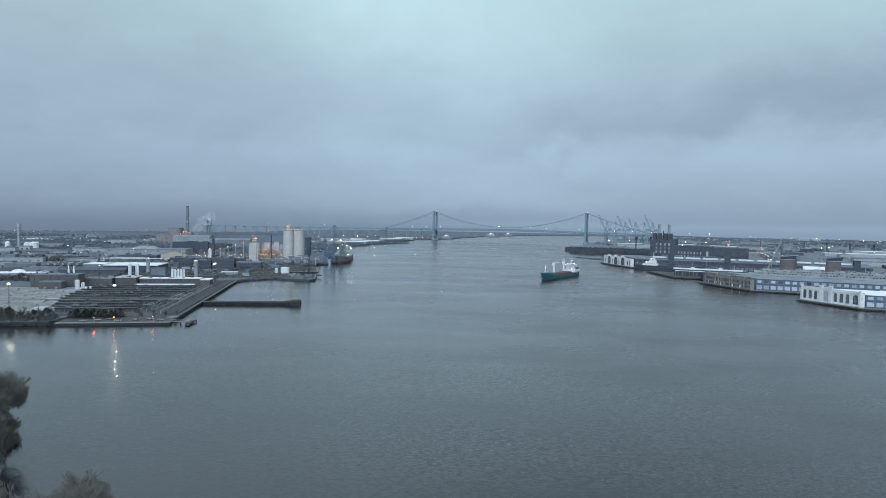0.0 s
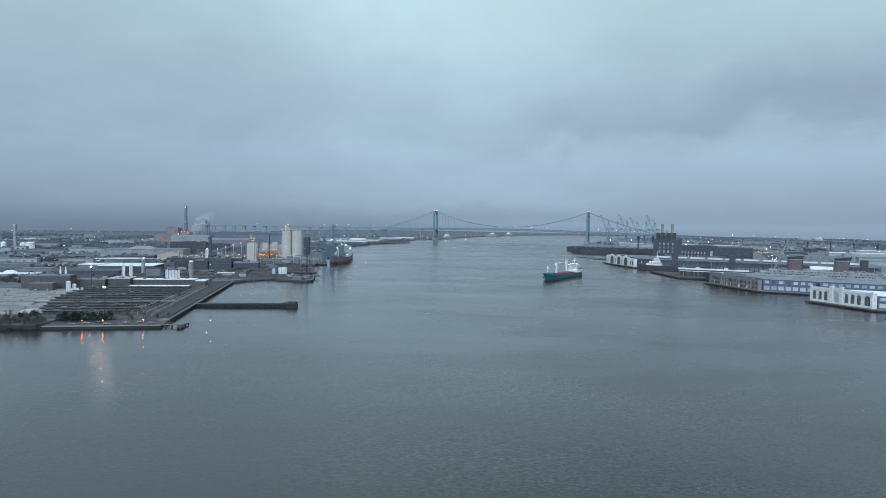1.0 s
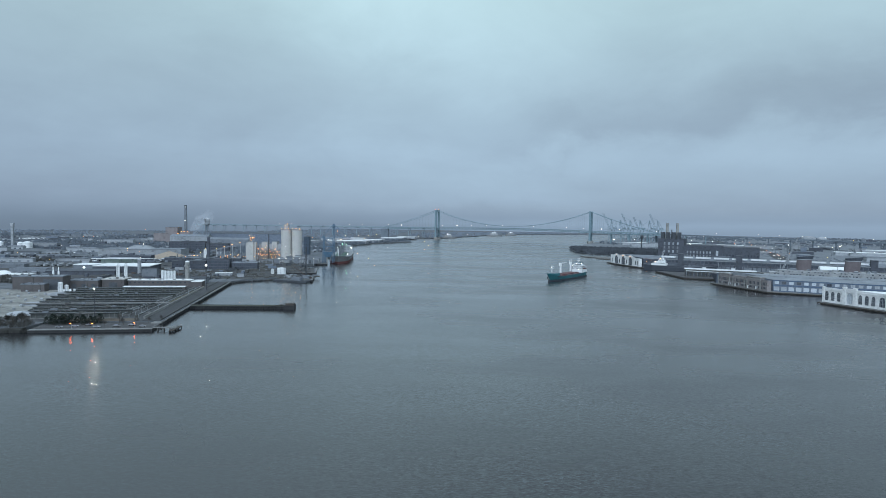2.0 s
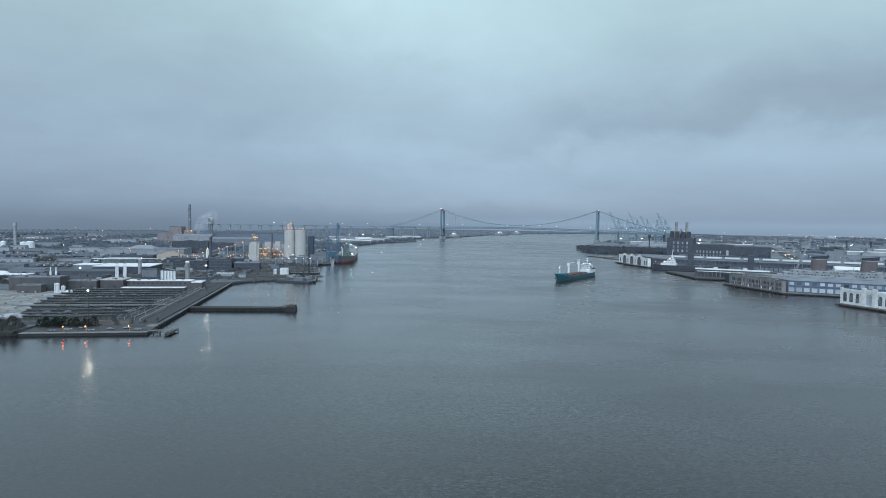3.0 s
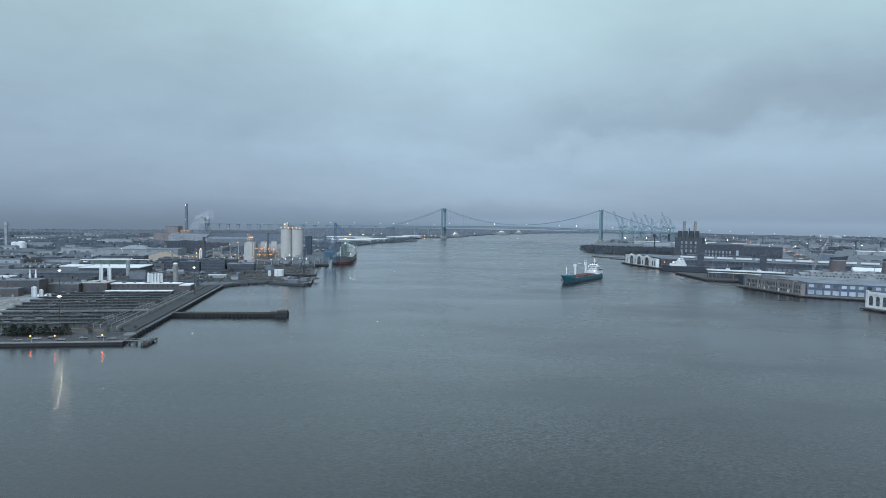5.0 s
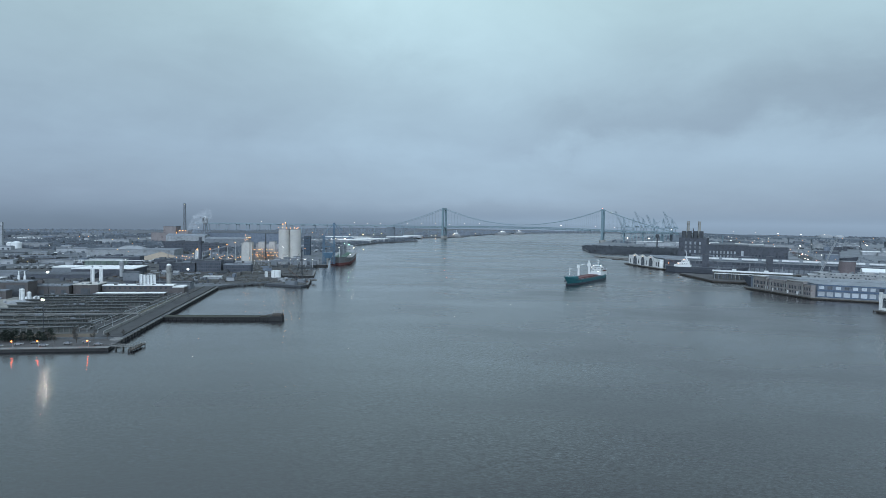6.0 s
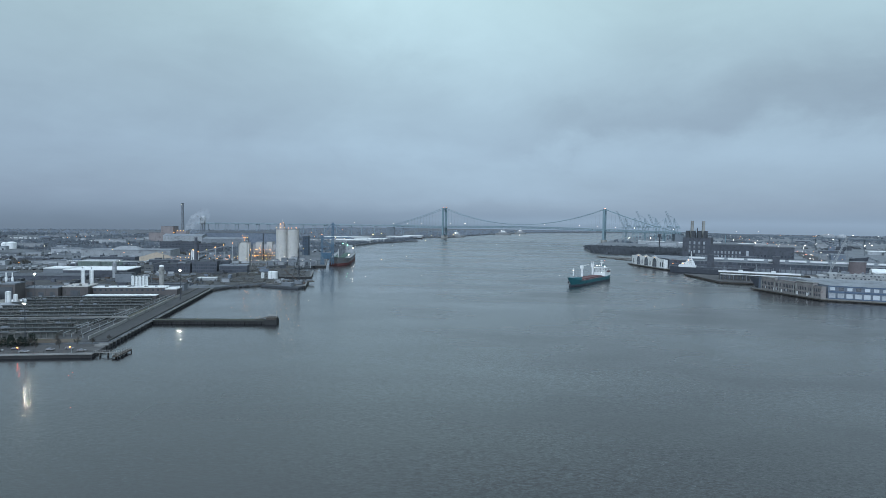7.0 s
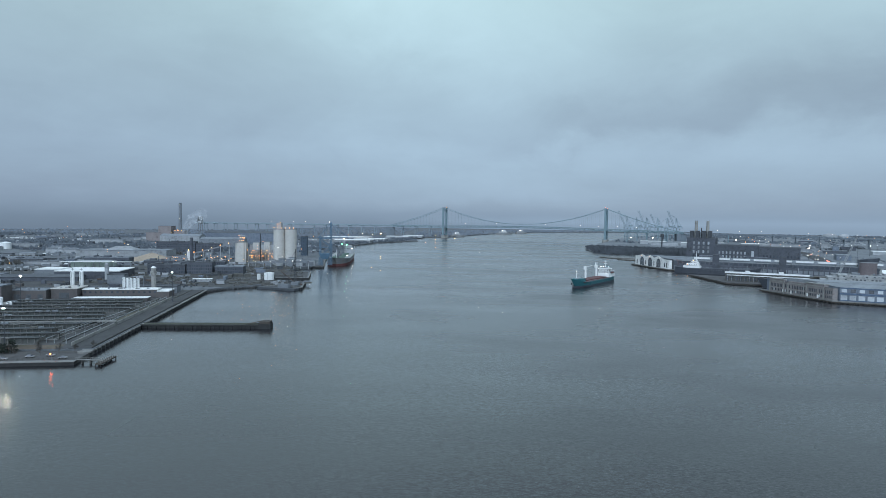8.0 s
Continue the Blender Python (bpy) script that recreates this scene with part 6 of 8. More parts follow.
for fx in (179, 127):
    bm = bmesh.new()
    rings = []
    for z, sc, off in ((20.2, 1.0, 0), (33.6, 0.97, -1.0), (37, 1.05, -1.6)):
        rings.append([bm.verts.new((fx + off + 8.6 * sc * math.cos(2 * math.pi * i / 24), 5.2 * sc * math.sin(2 * math.pi * i / 24), z)) for i in range(24)])
    for a, b in zip(rings[:2], rings[1:2]):
        for i in range(24):
            bm.faces.new((a[i], a[(i + 1) % 24], b[(i + 1) % 24], b[i]))
    bmesh.ops.delete(bm, geom=rings[2], context="VERTS")
    fn = part("funnel", bm, FUNNEL, ol, "faded red oval funnel")
    bm = bmesh.new()
    for z0, z1 in ((33.6, 34.8),):
        lo = [bm.verts.new((fx - 1.2 + 8.4 * math.cos(2 * math.pi * i / 24), 5.1 * math.sin(2 * math.pi * i / 24), z0)) for i in range(24)]
        hi = [bm.verts.new((fx - 1.3 + 8.4 * math.cos(2 * math.pi * i / 24), 5.1 * math.sin(2 * math.pi * i / 24), z1)) for i in range(24)]
        for i in range(24):
            bm.faces.new((lo[i], lo[(i + 1) % 24], hi[(i + 1) % 24], hi[i]))
    part("funnel_band", bm, OFFWHITE, fn, "dull white band")
    bm = bmesh.new()
    lo = [bm.verts.new((fx - 1.4 + 8.9 * math.cos(2 * math.pi * i / 24), 5.6 * math.sin(2 * math.pi * i / 24), 34.8)) for i in range(24)]
    hi = [bm.verts.new((fx - 2.0 + 9.4 * math.cos(2 * math.pi * i / 24), 5.9 * math.sin(2 * math.pi * i / 24), 38.3 - 1.2 * math.cos(2 * math.pi * i / 24))) for i in range(24)]
    for i in range(24):
        bm.faces.new((lo[i], lo[(i + 1) % 24], hi[(i + 1) % 24], hi[i]))
    bm.faces.new(hi)
    bm.faces.new(lo[::-1])
    part("funnel_cap", bm, BLACKHULL, fn, "dark sooty funnel cap")
r_ = random.Random(5)
for j in range(24):
    bm = bmesh.new()
    beam(bm, (44 + j * 6.6, 13.6, 18.2), (46.2 + j * 6.6, 13.6, 18.2), 1.4, 1.6)
    part("davit", bm, LINER, ol)
for j in range(70):
    xx, zz = r_.uniform(46, 198), 20.2
    bm = bmesh.new()
    box(bm, xx, xx + r_.uniform(2, 6), -5, r_.uniform(2, 7), zz + 0.004, zz + r_.choice((0.5, 0.8, 1.2, 2.2)))
    part("deck_locker", bm, r_.choice((LINER, LINER, GREYM, CONC)), ol)
for xx in (66, 92, 142, 196, 204):
    mast_pole(ol, xx, 2, 20.0, r_.uniform(7, 15), 0.3, 2, STEEL)
# round yellow sign board beside the liner
ys = thing("sign_board", "round yellow sign board on a post beside the liner", "sign", 598, 868, 2.7)
bm = bmesh.new()
cyl(bm, 0, 0, 0, 19.6, 0.4, 0.3, n=8)
part("post", bm, STEEL, ys)
bm = bmesh.new()
bmesh.ops.create_cone(bm, cap_ends=True, segments=24, radius1=1.8, radius2=1.8, depth=0.4, matrix=Matrix.Translation((0, 0, 21)) @ Matrix.Rotation(radians(90), 4, "X") @ Matrix.Diagonal((1.2, 1, 1, 1)))
part("disc", bm, YELLOW, ys, "yellow enamel disc")
bm = bmesh.new()
box(bm, -1.1, 1.1, -0.3, -0.21, 20.7, 21.3)
part("dark_bar", bm, DARK, ys)
# white event tent on the far quay
ob = thing("white_tent", "bright white curved tent roof on the far quay", "tent", 513, 897, 2.7, PR)
bm = bmesh.new()
sec = [(25 * (i / 10 - 0.5), 15.2 + 4.0 * math.sin(math.pi * i / 10)) for i in range(11)]
ra = [bm.verts.new((0, y, z)) for y, z in sec]
rb = [bm.verts.new((32, y, z)) for y, z in sec]
for i in range(10):
    bm.faces.new((ra[i], rb[i], rb[i + 1], ra[i + 1]))
bm.faces.new(ra)
bm.faces.new(rb[::-1])
part("tent_roof", bm, ROOFWHITE, ob)
bm = bmesh.new()
box(bm, 0.4, 31.6, -12, 12, 0, 15.2)
part("tent_wall", bm, WHITE, ob)

# lattice crawler crane
ob = thing("crawler_crane", "pale lattice-boom crawler crane beside the liner", "crane", 459, 897, 2.7, -20)
bm = bmesh.new()
box(bm, -5, 5, -3, 3, 1.6, 14)
part("cab", bm, OFFWHITE, ob)
bm = bmesh.new()
box(bm, -6, 6, -4, -2.4, 0, 1.6)
box(bm, -6, 6, 2.4, 4, 0, 1.6)
part("tracks", bm, DARK, ob)
bm = bmesh.new()
A0, A1 = Vector((3, 0, 12)), Vector((22, 6, 58))
for sx, sy in ((-1, -1), (1, -1), (1, 1), (-1, 1)):
    beam(bm, A0 + Vector((sx, sy, 0)), A1 + Vector((sx * 0.6, sy * 0.6, 0)), 0.45)
for j in range(14):
    p, q = A0.lerp(A1, j / 14), A0.lerp(A1, (j + 1) / 14)
    beam(bm, p + Vector((-1, -1, 0)), q + Vector((1, -1, 0)), 0.3)
    beam(bm, p + Vector((1, 1, 0)), q + Vector((-1, 1, 0)), 0.3)
part("boom", bm, OFFWHITE, ob)
bm = bmesh.new()
beam(bm, (-5, 0, 14), A1, 0.2)
beam(bm, A1, (24, 6, 20), 0.15)
part("cables", bm, DARK, ob)

# ---- power station ----
ps = building("power_station", "dark brick power station with tall pale stacks on squat flue boxes", "power station", 418, 1268, 47, 50, 44, -27, BRICK, ROOFDARK)
windows(ps, "f", 47, 50, 4, 3, 3.0, 5.0, 18, 7.5, DULLPANE, 8, 40)
windows(ps, "f", 47, 50, 4, 1, 3.0, 6, 9, 9, GLASS, 8, 40)
for i, xx in enumerate((3.5, 13, 24, 33.5)):
    bm = bmesh.new()
    box(bm, xx, xx + 6.5, 10, 20, 44.3, 57)
    part("flue_box", bm, DARK, ps, "squat dark flue box")
for xx in (12.2, 31.5):
    bm = bmesh.new()
    cyl(bm, xx, 28, 44.3, 75, 3.0, 2.5, n=18)
    part("stack", bm, CONC, ps, "pale cylindrical stack")
bm = bmesh.new()
cyl(bm, 21.8, 22, 44.3, 62, 1.0, 0.8, n=10)
part("vent_pipe", bm, DARK, ps)
ps2 = building("turbine_hall", "long dark brick turbine hall with rows of pale tall windows", "turbine hall", 460, 1246.5, 68, 40, 33, -27, BRICK, ROOFDARK)
windows(ps2, "f", 68, 40, 8, 2, 2.6, 4.5, 11, 7, DULLPANE, 4, 50)
windows(ps2, "f", 68, 40, 1, 1, 4, 14, 10, 8, PALEPANE, 56, 62)
ps3 = building("boiler_annex", "lower dark brick annex beside the turbine hall", "annex", 520.8, 1215.5, 62, 40, 31, -27, BRICK, ROOFDARK)
windows(ps3, "f", 62, 40, 12, 1, 2.6, 4, 14, 8, GLASS)
for x, y in ((430, 1240), (500, 1225)):
    building("switch_house", "low dark brick switch house", "switch house", x, y, 36, 18, 14, -27, BRICK, ROOFGREY, group="switch houses")


# ---- scatter helpers ----
def inside(x, y, poly):
    c = False
    j = len(poly) - 1
    for i in range(len(poly)):
        (xi, yi), (xj, yj) = poly[i], poly[j]
        if (yi > y) != (yj > y) and x < (xj - xi) * (y - yi) / (yj - yi) + xi:
            c = not c
        j = i
    return c


def woods(name, label, count, where, hmin, hmax, seed, material, wide=1.0, base=2.4, spread=1.57):
    """A far wood: spiky uneven clumps of twigs, too many to count."""
    r_ = random.Random(seed)
    vv, ff = [], []
    made = 0
    tries = 0
    while made < count and tries < count * 30:
        tries += 1
        x, y, ok = where(r_)
        if not ok:
            continue
        made += 1
        h = r_.uniform(hmin, hmax)
        for _ in range(16):
            a = r_.uniform(0, 6.283)
            rad = h * 0.36 * r_.random() ** 0.5
            bx, by = x + rad * math.cos(a), y + rad * math.sin(a)
            zt = base + 0.2 + h * (1 - 0.5 * (rad / (h * 0.36)) ** 2) * r_.uniform(0.7, 1.05)
            k_ = len(vv)
            w_ = h * r_.uniform(0.07, 0.16) * wide
            b_ = r_.uniform(-spread, spread)
            cx_, sx_ = math.cos(b_) * w_, math.sin(b_) * w_
            zb = base + h * r_.uniform(0.0, 0.35)
            vv += [(bx - cx_, by - sx_, zb), (bx + cx_, by + sx_, zb), (bx + cx_ * 0.9, by + sx_ * 0.9, (zb + zt) / 2), (bx + r_.uniform(-1, 1), by, zt), (bx - cx_ * 0.9, by - sx_ * 0.9, (zb + zt) / 2)]
            ff.append((k_, k_ + 1, k_ + 2, k_ + 3, k_ + 4))
    me_ = bpy.data.meshes.new(name)
    me_.from_pydata(vv, [], ff)
    me_.materials.append(material)
    return tagged(new(name, me_), label, kind="stuff")


def edge_of(r, pts):
    """A spot close to the waterline along a run of shore points."""
    k = r.randrange(len(pts) - 1)
    t = r.random()
    return pts[k][0] + (pts[k + 1][0] - pts[k][0]) * t + r.uniform(-1.5, 3), pts[k][1] + (pts[k + 1][1] - pts[k][1]) * t + r.uniform(-1.5, 5), True


# ---- left bank: industry behind the dock ----
def lamp_dot(parent, x, y, z, warm=True, r=0.7):
    bm = bmesh.new()
    cyl(bm, x, y, z, z + 2 * r, r, r * 0.7, n=8)
    return part("lamp", bm, LAMP_WARM if warm else LAMP_WHITE, parent, "lit lamp")


w1 = building("warehouse", "low warehouse with a bright white membrane roof", "warehouse", -440, 826, 68, 50, 8.2, 9, BRICK, ROOFWHITE)
building("warehouse", "low white-roofed warehouse wing", "warehouse", -478, 850, 28, 26, 7.6, 9, GREYM, ROOFWHITE)
w2 = building("warehouse", "grey-green sheet-metal warehouse with a pale roof edge", "warehouse", -498, 952, 46, 30, 9.0, 9, ROOFGREEN, OFFWHITE)
bm = bmesh.new()
box(bm, -10, 78, -9, -3, 9.6, 10.1)
part("canopy_roof", bm, ROOFWHITE, w2, "long thin white canopy roof")
for j in range(12):
    bm = bmesh.new()
    box(bm, -8 + j * 7.6, -7.6 + j * 7.6, -6.3, -5.9, 0, 9.6)
    part("canopy_post", bm, GREYM, w2)
w3 = building("warehouse", "large dull white warehouse with a grey roof", "warehouse", -619, 1165, 142, 60, 11.5, 9, OFFWHITE, ROOFGREY)
bm = bmesh.new()
v = [bm.verts.new(p) for p in ((40, 12, 11.9), (86, 12, 11.9), (86, 50, 11.9), (40, 50, 11.9), (52, 31, 17.5), (76, 31, 17.5))]
for f in ((0, 1, 5, 4), (1, 2, 5), (2, 3, 4, 5), (3, 0, 4), (3, 2, 1, 0)):
    bm.faces.new([v[i] for i in f])
part("hipped_roof_light", bm, OFFWHITE, w3, "pale hipped roof light")
ob = thing("water_standpipe", "tall pale blue-white standpipe tank", "standpipe", -379, 822, 2.8)
bm = bmesh.new()
cyl(bm, 0, 0, 0, 17.5, 2.2, n=20)
part("shell", bm, OFFWHITE, ob)
bm = bmesh.new()
cyl(bm, 0, 0, 17.504, 18.4, 2.3, 1.2, n=20)
part("roof", bm, OFFWHITE, ob)


def heap(name, label, x, y, r, h, material):
    bm = bmesh.new()
    rr_ = random.Random(int(x) + int(y))
    n_, k_ = 26, 6
    rings = []
    for j in range(k_):
        t = j / k_
        rings.append([bm.verts.new(((1 - t) * r * math.cos(2 * math.pi * i / n_) * 1.6 * rr_.uniform(0.95, 1.05), (1 - t) * r * math.sin(2 * math.pi * i / n_) * rr_.uniform(0.95, 1.05), h * t ** 0.9 + rr_.uniform(-0.2, 0.2) * (j > 0))) for i in range(n_)])
    top = bm.verts.new((0, 0, h))
    for a, b in zip(rings, rings[1:]):
        for i in range(n_):
            bm.faces.new((a[i], a[(i + 1) % n_], b[(i + 1) % n_], b[i]))
    for i in range(n_):
        bm.faces.new((rings[-1][i], rings[-1][(i + 1) % n_], top))
    ob = whole(name, bm, material, label, "heap", smooth=True)
    ob.matrix_basis = pose(x, y, 2.6)
    return ob


heap("sand_heap", "wide tan heap of sand beside the warehouse", -470, 1118, 25, 13.0, SAND)
heap("salt_heap", "pale heap of bulk salt near the brick mill", -455, 1085, 13, 5.5, OFFWHITE)
building("warehouse", "long low dark warehouse with a shallow grey roof", "warehouse", -478, 792, 78, 22, 4.2, 9, BRICK, ROOFDARK, kind="gable", rise=2.2)

# brick mills
for x, y, w, d, h, lab in ((-372, 900, 44, 18, 11, "long dark brick mill building with rows of windows"), (-326, 905, 30, 20, 14, "taller dark brick mill building with rows of windows"),
                           (-294, 912, 34, 20, 9, "low dark brick workshop with a grey roof"), (-572, 1350, 72, 22, 19, "four-storey dark brick mill with many windows"),
                           (-500, 1362, 46, 20, 16, "three-storey dark brick mill with many windows"), (-352, 935, 60, 16, 12, "dark brick mill range behind the workshop"),
                           (-520, 1020, 60, 20, 10, "dark brick workshop range beside the yard"), (-440, 1030, 52, 18, 6.5, "dark brick workshop with a low roof"),
                           (-640, 1040, 44, 14, 5.5, "dark brick depot building")):
    b = building("brick_mill", lab, "mill", x, y, w, d, h, 9, BRICK, ROOFDARK if h > 10 else ROOFGREY, group="brick mills")
    windows(b, "f", w, d, int(w / 2.6), max(1, int(h / 4)), 1.5, 2.1, 1.3, 3.9, GLASS)
    rm = random.Random(int(w * 7 + h))
    for j in range(max(2, int(w / 12))):
        x0 = rm.uniform(1, w - 8)
        bm = bmesh.new()
        box(bm, x0, x0 + rm.uniform(3, 9), d * 0.25, d * 0.7, h + 0.36, h + rm.uniform(1.4, 3.0))
        part("roof_monitor", bm, rm.choice((ROOFGREY, BRICK, ROOFDARK)), b)
    bm = bmesh.new()
    cyl(bm, rm.uniform(2, w - 2), d * 0.8, h + 0.36, h + rm.uniform(4, 8), 0.5, 0.4, n=8)
    part("chimney", bm, BRICK, b)
# white flat canopy in the yard
building("yard_canopy", "white flat-roofed canopy in the yard", "canopy", -282, 815, 20, 7, 3.2, 9, OFFWHITE, ROOFWHITE, parapet=0)
# brick chimney and white silo
ob = thing("brick_chimney", "tall dark brick chimney beside a white silo", "chimney", -359, 1000, 2.8)
bm = bmesh.new()
cyl(bm, 0, 0, 0, 40, 2.6, 1.9, n=18)
part("shaft", bm, BRICK, ob)
bm = bmesh.new()
cyl(bm, 0, 0, 40, 41.3, 2.2, n=18)
part("rim", bm, BRICK, ob)
t = tank("white_silo", "tall white silo with a lamp on its roof", -372, 1022, 2.8, 2.6, 21.5, WHITE)
lamp_dot(t, 0, -1, 22.4, True, 0.7)
lamp_dot(t, 4, -2, 8, True, 0.6)

# sheds further back
building("long_works_shed", "long white gabled works shed", "works shed", -635, 1500, 84, 40, 26, 5, OFFWHITE, ROOFGREY, kind="gable", rise=4)
building("long_works_shed", "grey gabled works shed", "works shed", -548, 1500, 92, 40, 20, 5, GREYM, ROOFGREY, kind="gable", rise=4)
building("ore_store", "very long dark ore store with a pale ridge line", "store", -598, 1650, 190, 60, 30, 3, BLUEGREY, ROOFDARK, kind="gable", rise=4)
building("plant_block", "faded red and grey plant block with lit lamps", "plant block", -811, 1800, 36, 40, 24, 5, PINK, ROOFGREY)
pk2 = building("plant_block", "tall faded red plant block with a flat roof", "plant block", -773, 1790, 32, 40, 41, 5, PINK, ROOFGREY)
lamp_dot(pk2, 34, -1, 24, True, 0.9)
pk3 = building("plant_block", "low red plant block lit by orange lamps", "plant block", -735, 1795, 26, 30, 30, 5, PINK, ROOFGREY)
for k in range(3):
    lamp_dot(pk3, 4 + k * 8, -1.2, 30, True, 0.8)
# tall concrete stack with two lamps
ob = thing("tall_stack", "very tall slender grey concrete smokestack with warning lamps", "smokestack", -752, 1876, 2.8)
bm = bmesh.new()
cyl(bm, 0, 0, 0, 103, 5.2, 3.6, n=20)
part("shaft", bm, GREYM, ob)
bm = bmesh.new()
cyl(bm, 0, 0, 103, 104.5, 4.0, n=20)
part("rim", bm, DARK, ob)
for z in (60, 101):
    lamp_dot(ob, 0, -4.5, z, False, 0.5)
# water tower
ob = thing("water_tower", "pale water tower on slender legs", "water tower", -586, 1600, 2.8)
for i in range(6):
    bm = bmesh.new()
    beam(bm, (7.5 * math.cos(i * math.pi / 3), 7.5 * math.sin(i * math.pi / 3), 0), (4.2 * math.cos(i * math.pi / 3), 4.2 * math.sin(i * math.pi / 3), 54), 0.9)
    part("leg", bm, GREYM, ob)
bm = bmesh.new()
cyl(bm, 0, 0, 0, 54, 1.0, n=8)
part("riser_pipe", bm, GREYM, ob)
bm = bmesh.new()
cyl(bm, 0, 0, 54, 66, 6.3, n=20)
dome(bm, 0, 0, 66, 6.3, 4, n=20)
cyl(bm, 0, 0, 51, 54, 3.5, 6.3, n=20)
part("tank_bowl", bm, OFFWHITE, ob)
# pale slim tower far left
ob = thing("pale_tower", "slim pale square chimney tower in the far yards", "tower", -932, 1400, 2.8)
bm = bmesh.new()
box(bm, -2.4, 2.4, -2.4, 2.4, 0, 50)
part("shaft", bm, OFFWHITE, ob)
bm = bmesh.new()
box(bm, -2.9, 2.9, -2.9, 2.9, 45, 52)
part("head", bm, OFFWHITE, ob)
for x, y, r, h in ((-880, 1370, 9, 12), (-905, 1385, 6, 10), (-930, 1360, 5, 12), (-955, 1350, 5, 12)):
    t = tank("white_tank", "white domed storage tank in the far yards", x, y, 2.8, r, h, WHITE, "far storage tanks", roof=2.2, ladder=False)

# ---- cement works ----
cw = thing("cement_works", "white cement works with process towers and many orange lamps", "cement works", -337, 1118, 2.8)
bm = bmesh.new()
box(bm, -3, 14, 0, 15, 0, 30)
bmesh.ops.bevel(bm, geom=[e for e in bm.edges if abs(e.verts[0].co.z - e.verts[1].co.z) > 1], offset=3.0, segments=3, affect="EDGES")
part("storage_block", bm, SILO, cw, "pale round-cornered storage block")
bm = bmesh.new()
box(bm, -2, 13, 1, 14, 30.004, 30.8)
part("block_roof", bm, CONC, cw)
for x0, x1, y0, h in ((15, 56, 20, 27), (20, 30, 18, 30), (38, 47, 17, 31)):
    bm = bmesh.new()
    box(bm, x0, x1, y0, y0 + 14, 0, h)
    part("process_block", bm, OFFWHITE if x0 == 15 else SILO, cw)
    bm = bmesh.new()
    box(bm, x0 - 0.3, x1 + 0.3, y0 - 0.3, y0 + 14.3, h + 0.004, h + 0.7)
    part("block_roof", bm, ROOFGREY, cw)
# open steel process frame in front of the blocks
for k in range(9):
    for yy in (4.0, 12.0):
        bm = bmesh.new()
        beam(bm, (17 + k * 4.6, yy, 0), (17 + k * 4.6, yy, 17 + (k * 7) % 11), 0.45)
        part("frame_column", bm, STEEL, cw)
for z in (4.5, 9.0, 13.5, 18.0):
    bm = bmesh.new()
    box(bm, 16 + (z % 2) * 3, 55 - z * 0.6, 3.6, 12.4, z, z + 0.35)
    part("frame_floor", bm, GREYM, cw)
for x, y, z0, r, h in ((24, 8, 4.9, 2.0, 7), (31, 7, 9.4, 1.6, 6), (36, 8, 0, 2.4, 12), (44, 7, 4.9, 1.8, 6), (49, 8, 0, 2.2, 9)):
    bm = bmesh.new()
    cyl(bm, x, y, z0, z0 + h, r, n=14)
    cyl(bm, x, y, z0 + h, z0 + h + 1.2, r, r * 0.3, n=14)
    part("process_vessel", bm, OFFWHITE, cw, "pale process vessel")
for k in range(10):
    bm = bmesh.new()
    x = 18 + k * 3.8
    beam(bm, (x, 3.2, 3 + (k * 5) % 9), (x + 9, 3.2, 8 + (k * 7) % 9), 0.4)
    part("duct", bm, GREYM, cw)
for x, z in ((4, 44), (9, 41)):
    bm = bmesh.new()
    for a, b in ((-1.5, -1.5), (1.5, -1.5), (1.5, 1.5), (-1.5, 1.5)):
        beam(bm, (x + a, 6 + b, 30), (x + a, 6 + b, z), 0.4)
    for k in range(3):
        box(bm, x - 2.2, x + 2.2, 3.8, 8.2, 33 + k * 4, 33.4 + k * 4)
    part("head_frame", bm, STEEL, cw)
bm = bmesh.new()
cyl(bm, 38, -2, 0, 45, 1.0, 0.8, n=10)
part("exhaust_pipe", bm, DARK, cw)
rr = random.Random(21)
for i in range(58):
    if i < 11:
        p = (rr.uniform(1, 11), 3.6, rr.choice((33.4, 37.4, 41.4)))
    else:
        p = (rr.uniform(16, 56), 3.0, rr.choice((4.9, 9.4, 9.4, 13.9, 18.4, rr.uniform(5, 28))))
    lamp_dot(cw, *p, True, rr.choice((0.26, 0.34, 0.45)))
# conveyor gallery with lamps
cg = thing("conveyor_gallery", "inclined conveyor gallery on trestles with a string of orange lamps", "conveyor", 0, 0, 0)
P0, P1 = Vector((-425, 1105, 9)), Vector((-335, 1118, 34))
bm = bmesh.new()
beam(bm, P0, P1, 2.0, 2.0)
part("gallery", bm, GREYM, cg)
for j in range(1, 7):
    q = P0.lerp(P1, j / 7)
    bm = bmesh.new()
    beam(bm, (q.x, q.y, 2.8), (q.x, q.y, q.z - 1.2), 0.9)
    part("trestle", bm, STEEL, cg)
    lamp_dot(cg, q.x, q.y - 2, q.z + 1.2, True, 0.6)
P0, P1 = Vector((-290, 1030, 9.0)), Vector((-200, 1010, 13.0))
cg = thing("quay_conveyor", "long grey quay conveyor with a string of white lamps", "conveyor", 0, 0, 0)
bm = bmesh.new()
beam(bm, P0, P1, 3.4, 2.6)
part("gallery", bm, GREYM, cg)
for j in range(0, 9):
    q = P0.lerp(P1, j / 8)
    bm = bmesh.new()
    beam(bm, (q.x, q.y, 2.6), (q.x, q.y, q.z - 1.2), 0.8)
    part("trestle", bm, STEEL, cg)
    lamp_dot(cg, q.x, q.y - 2, q.z + 1.0, False, 0.3)
rr = random.Random(33)
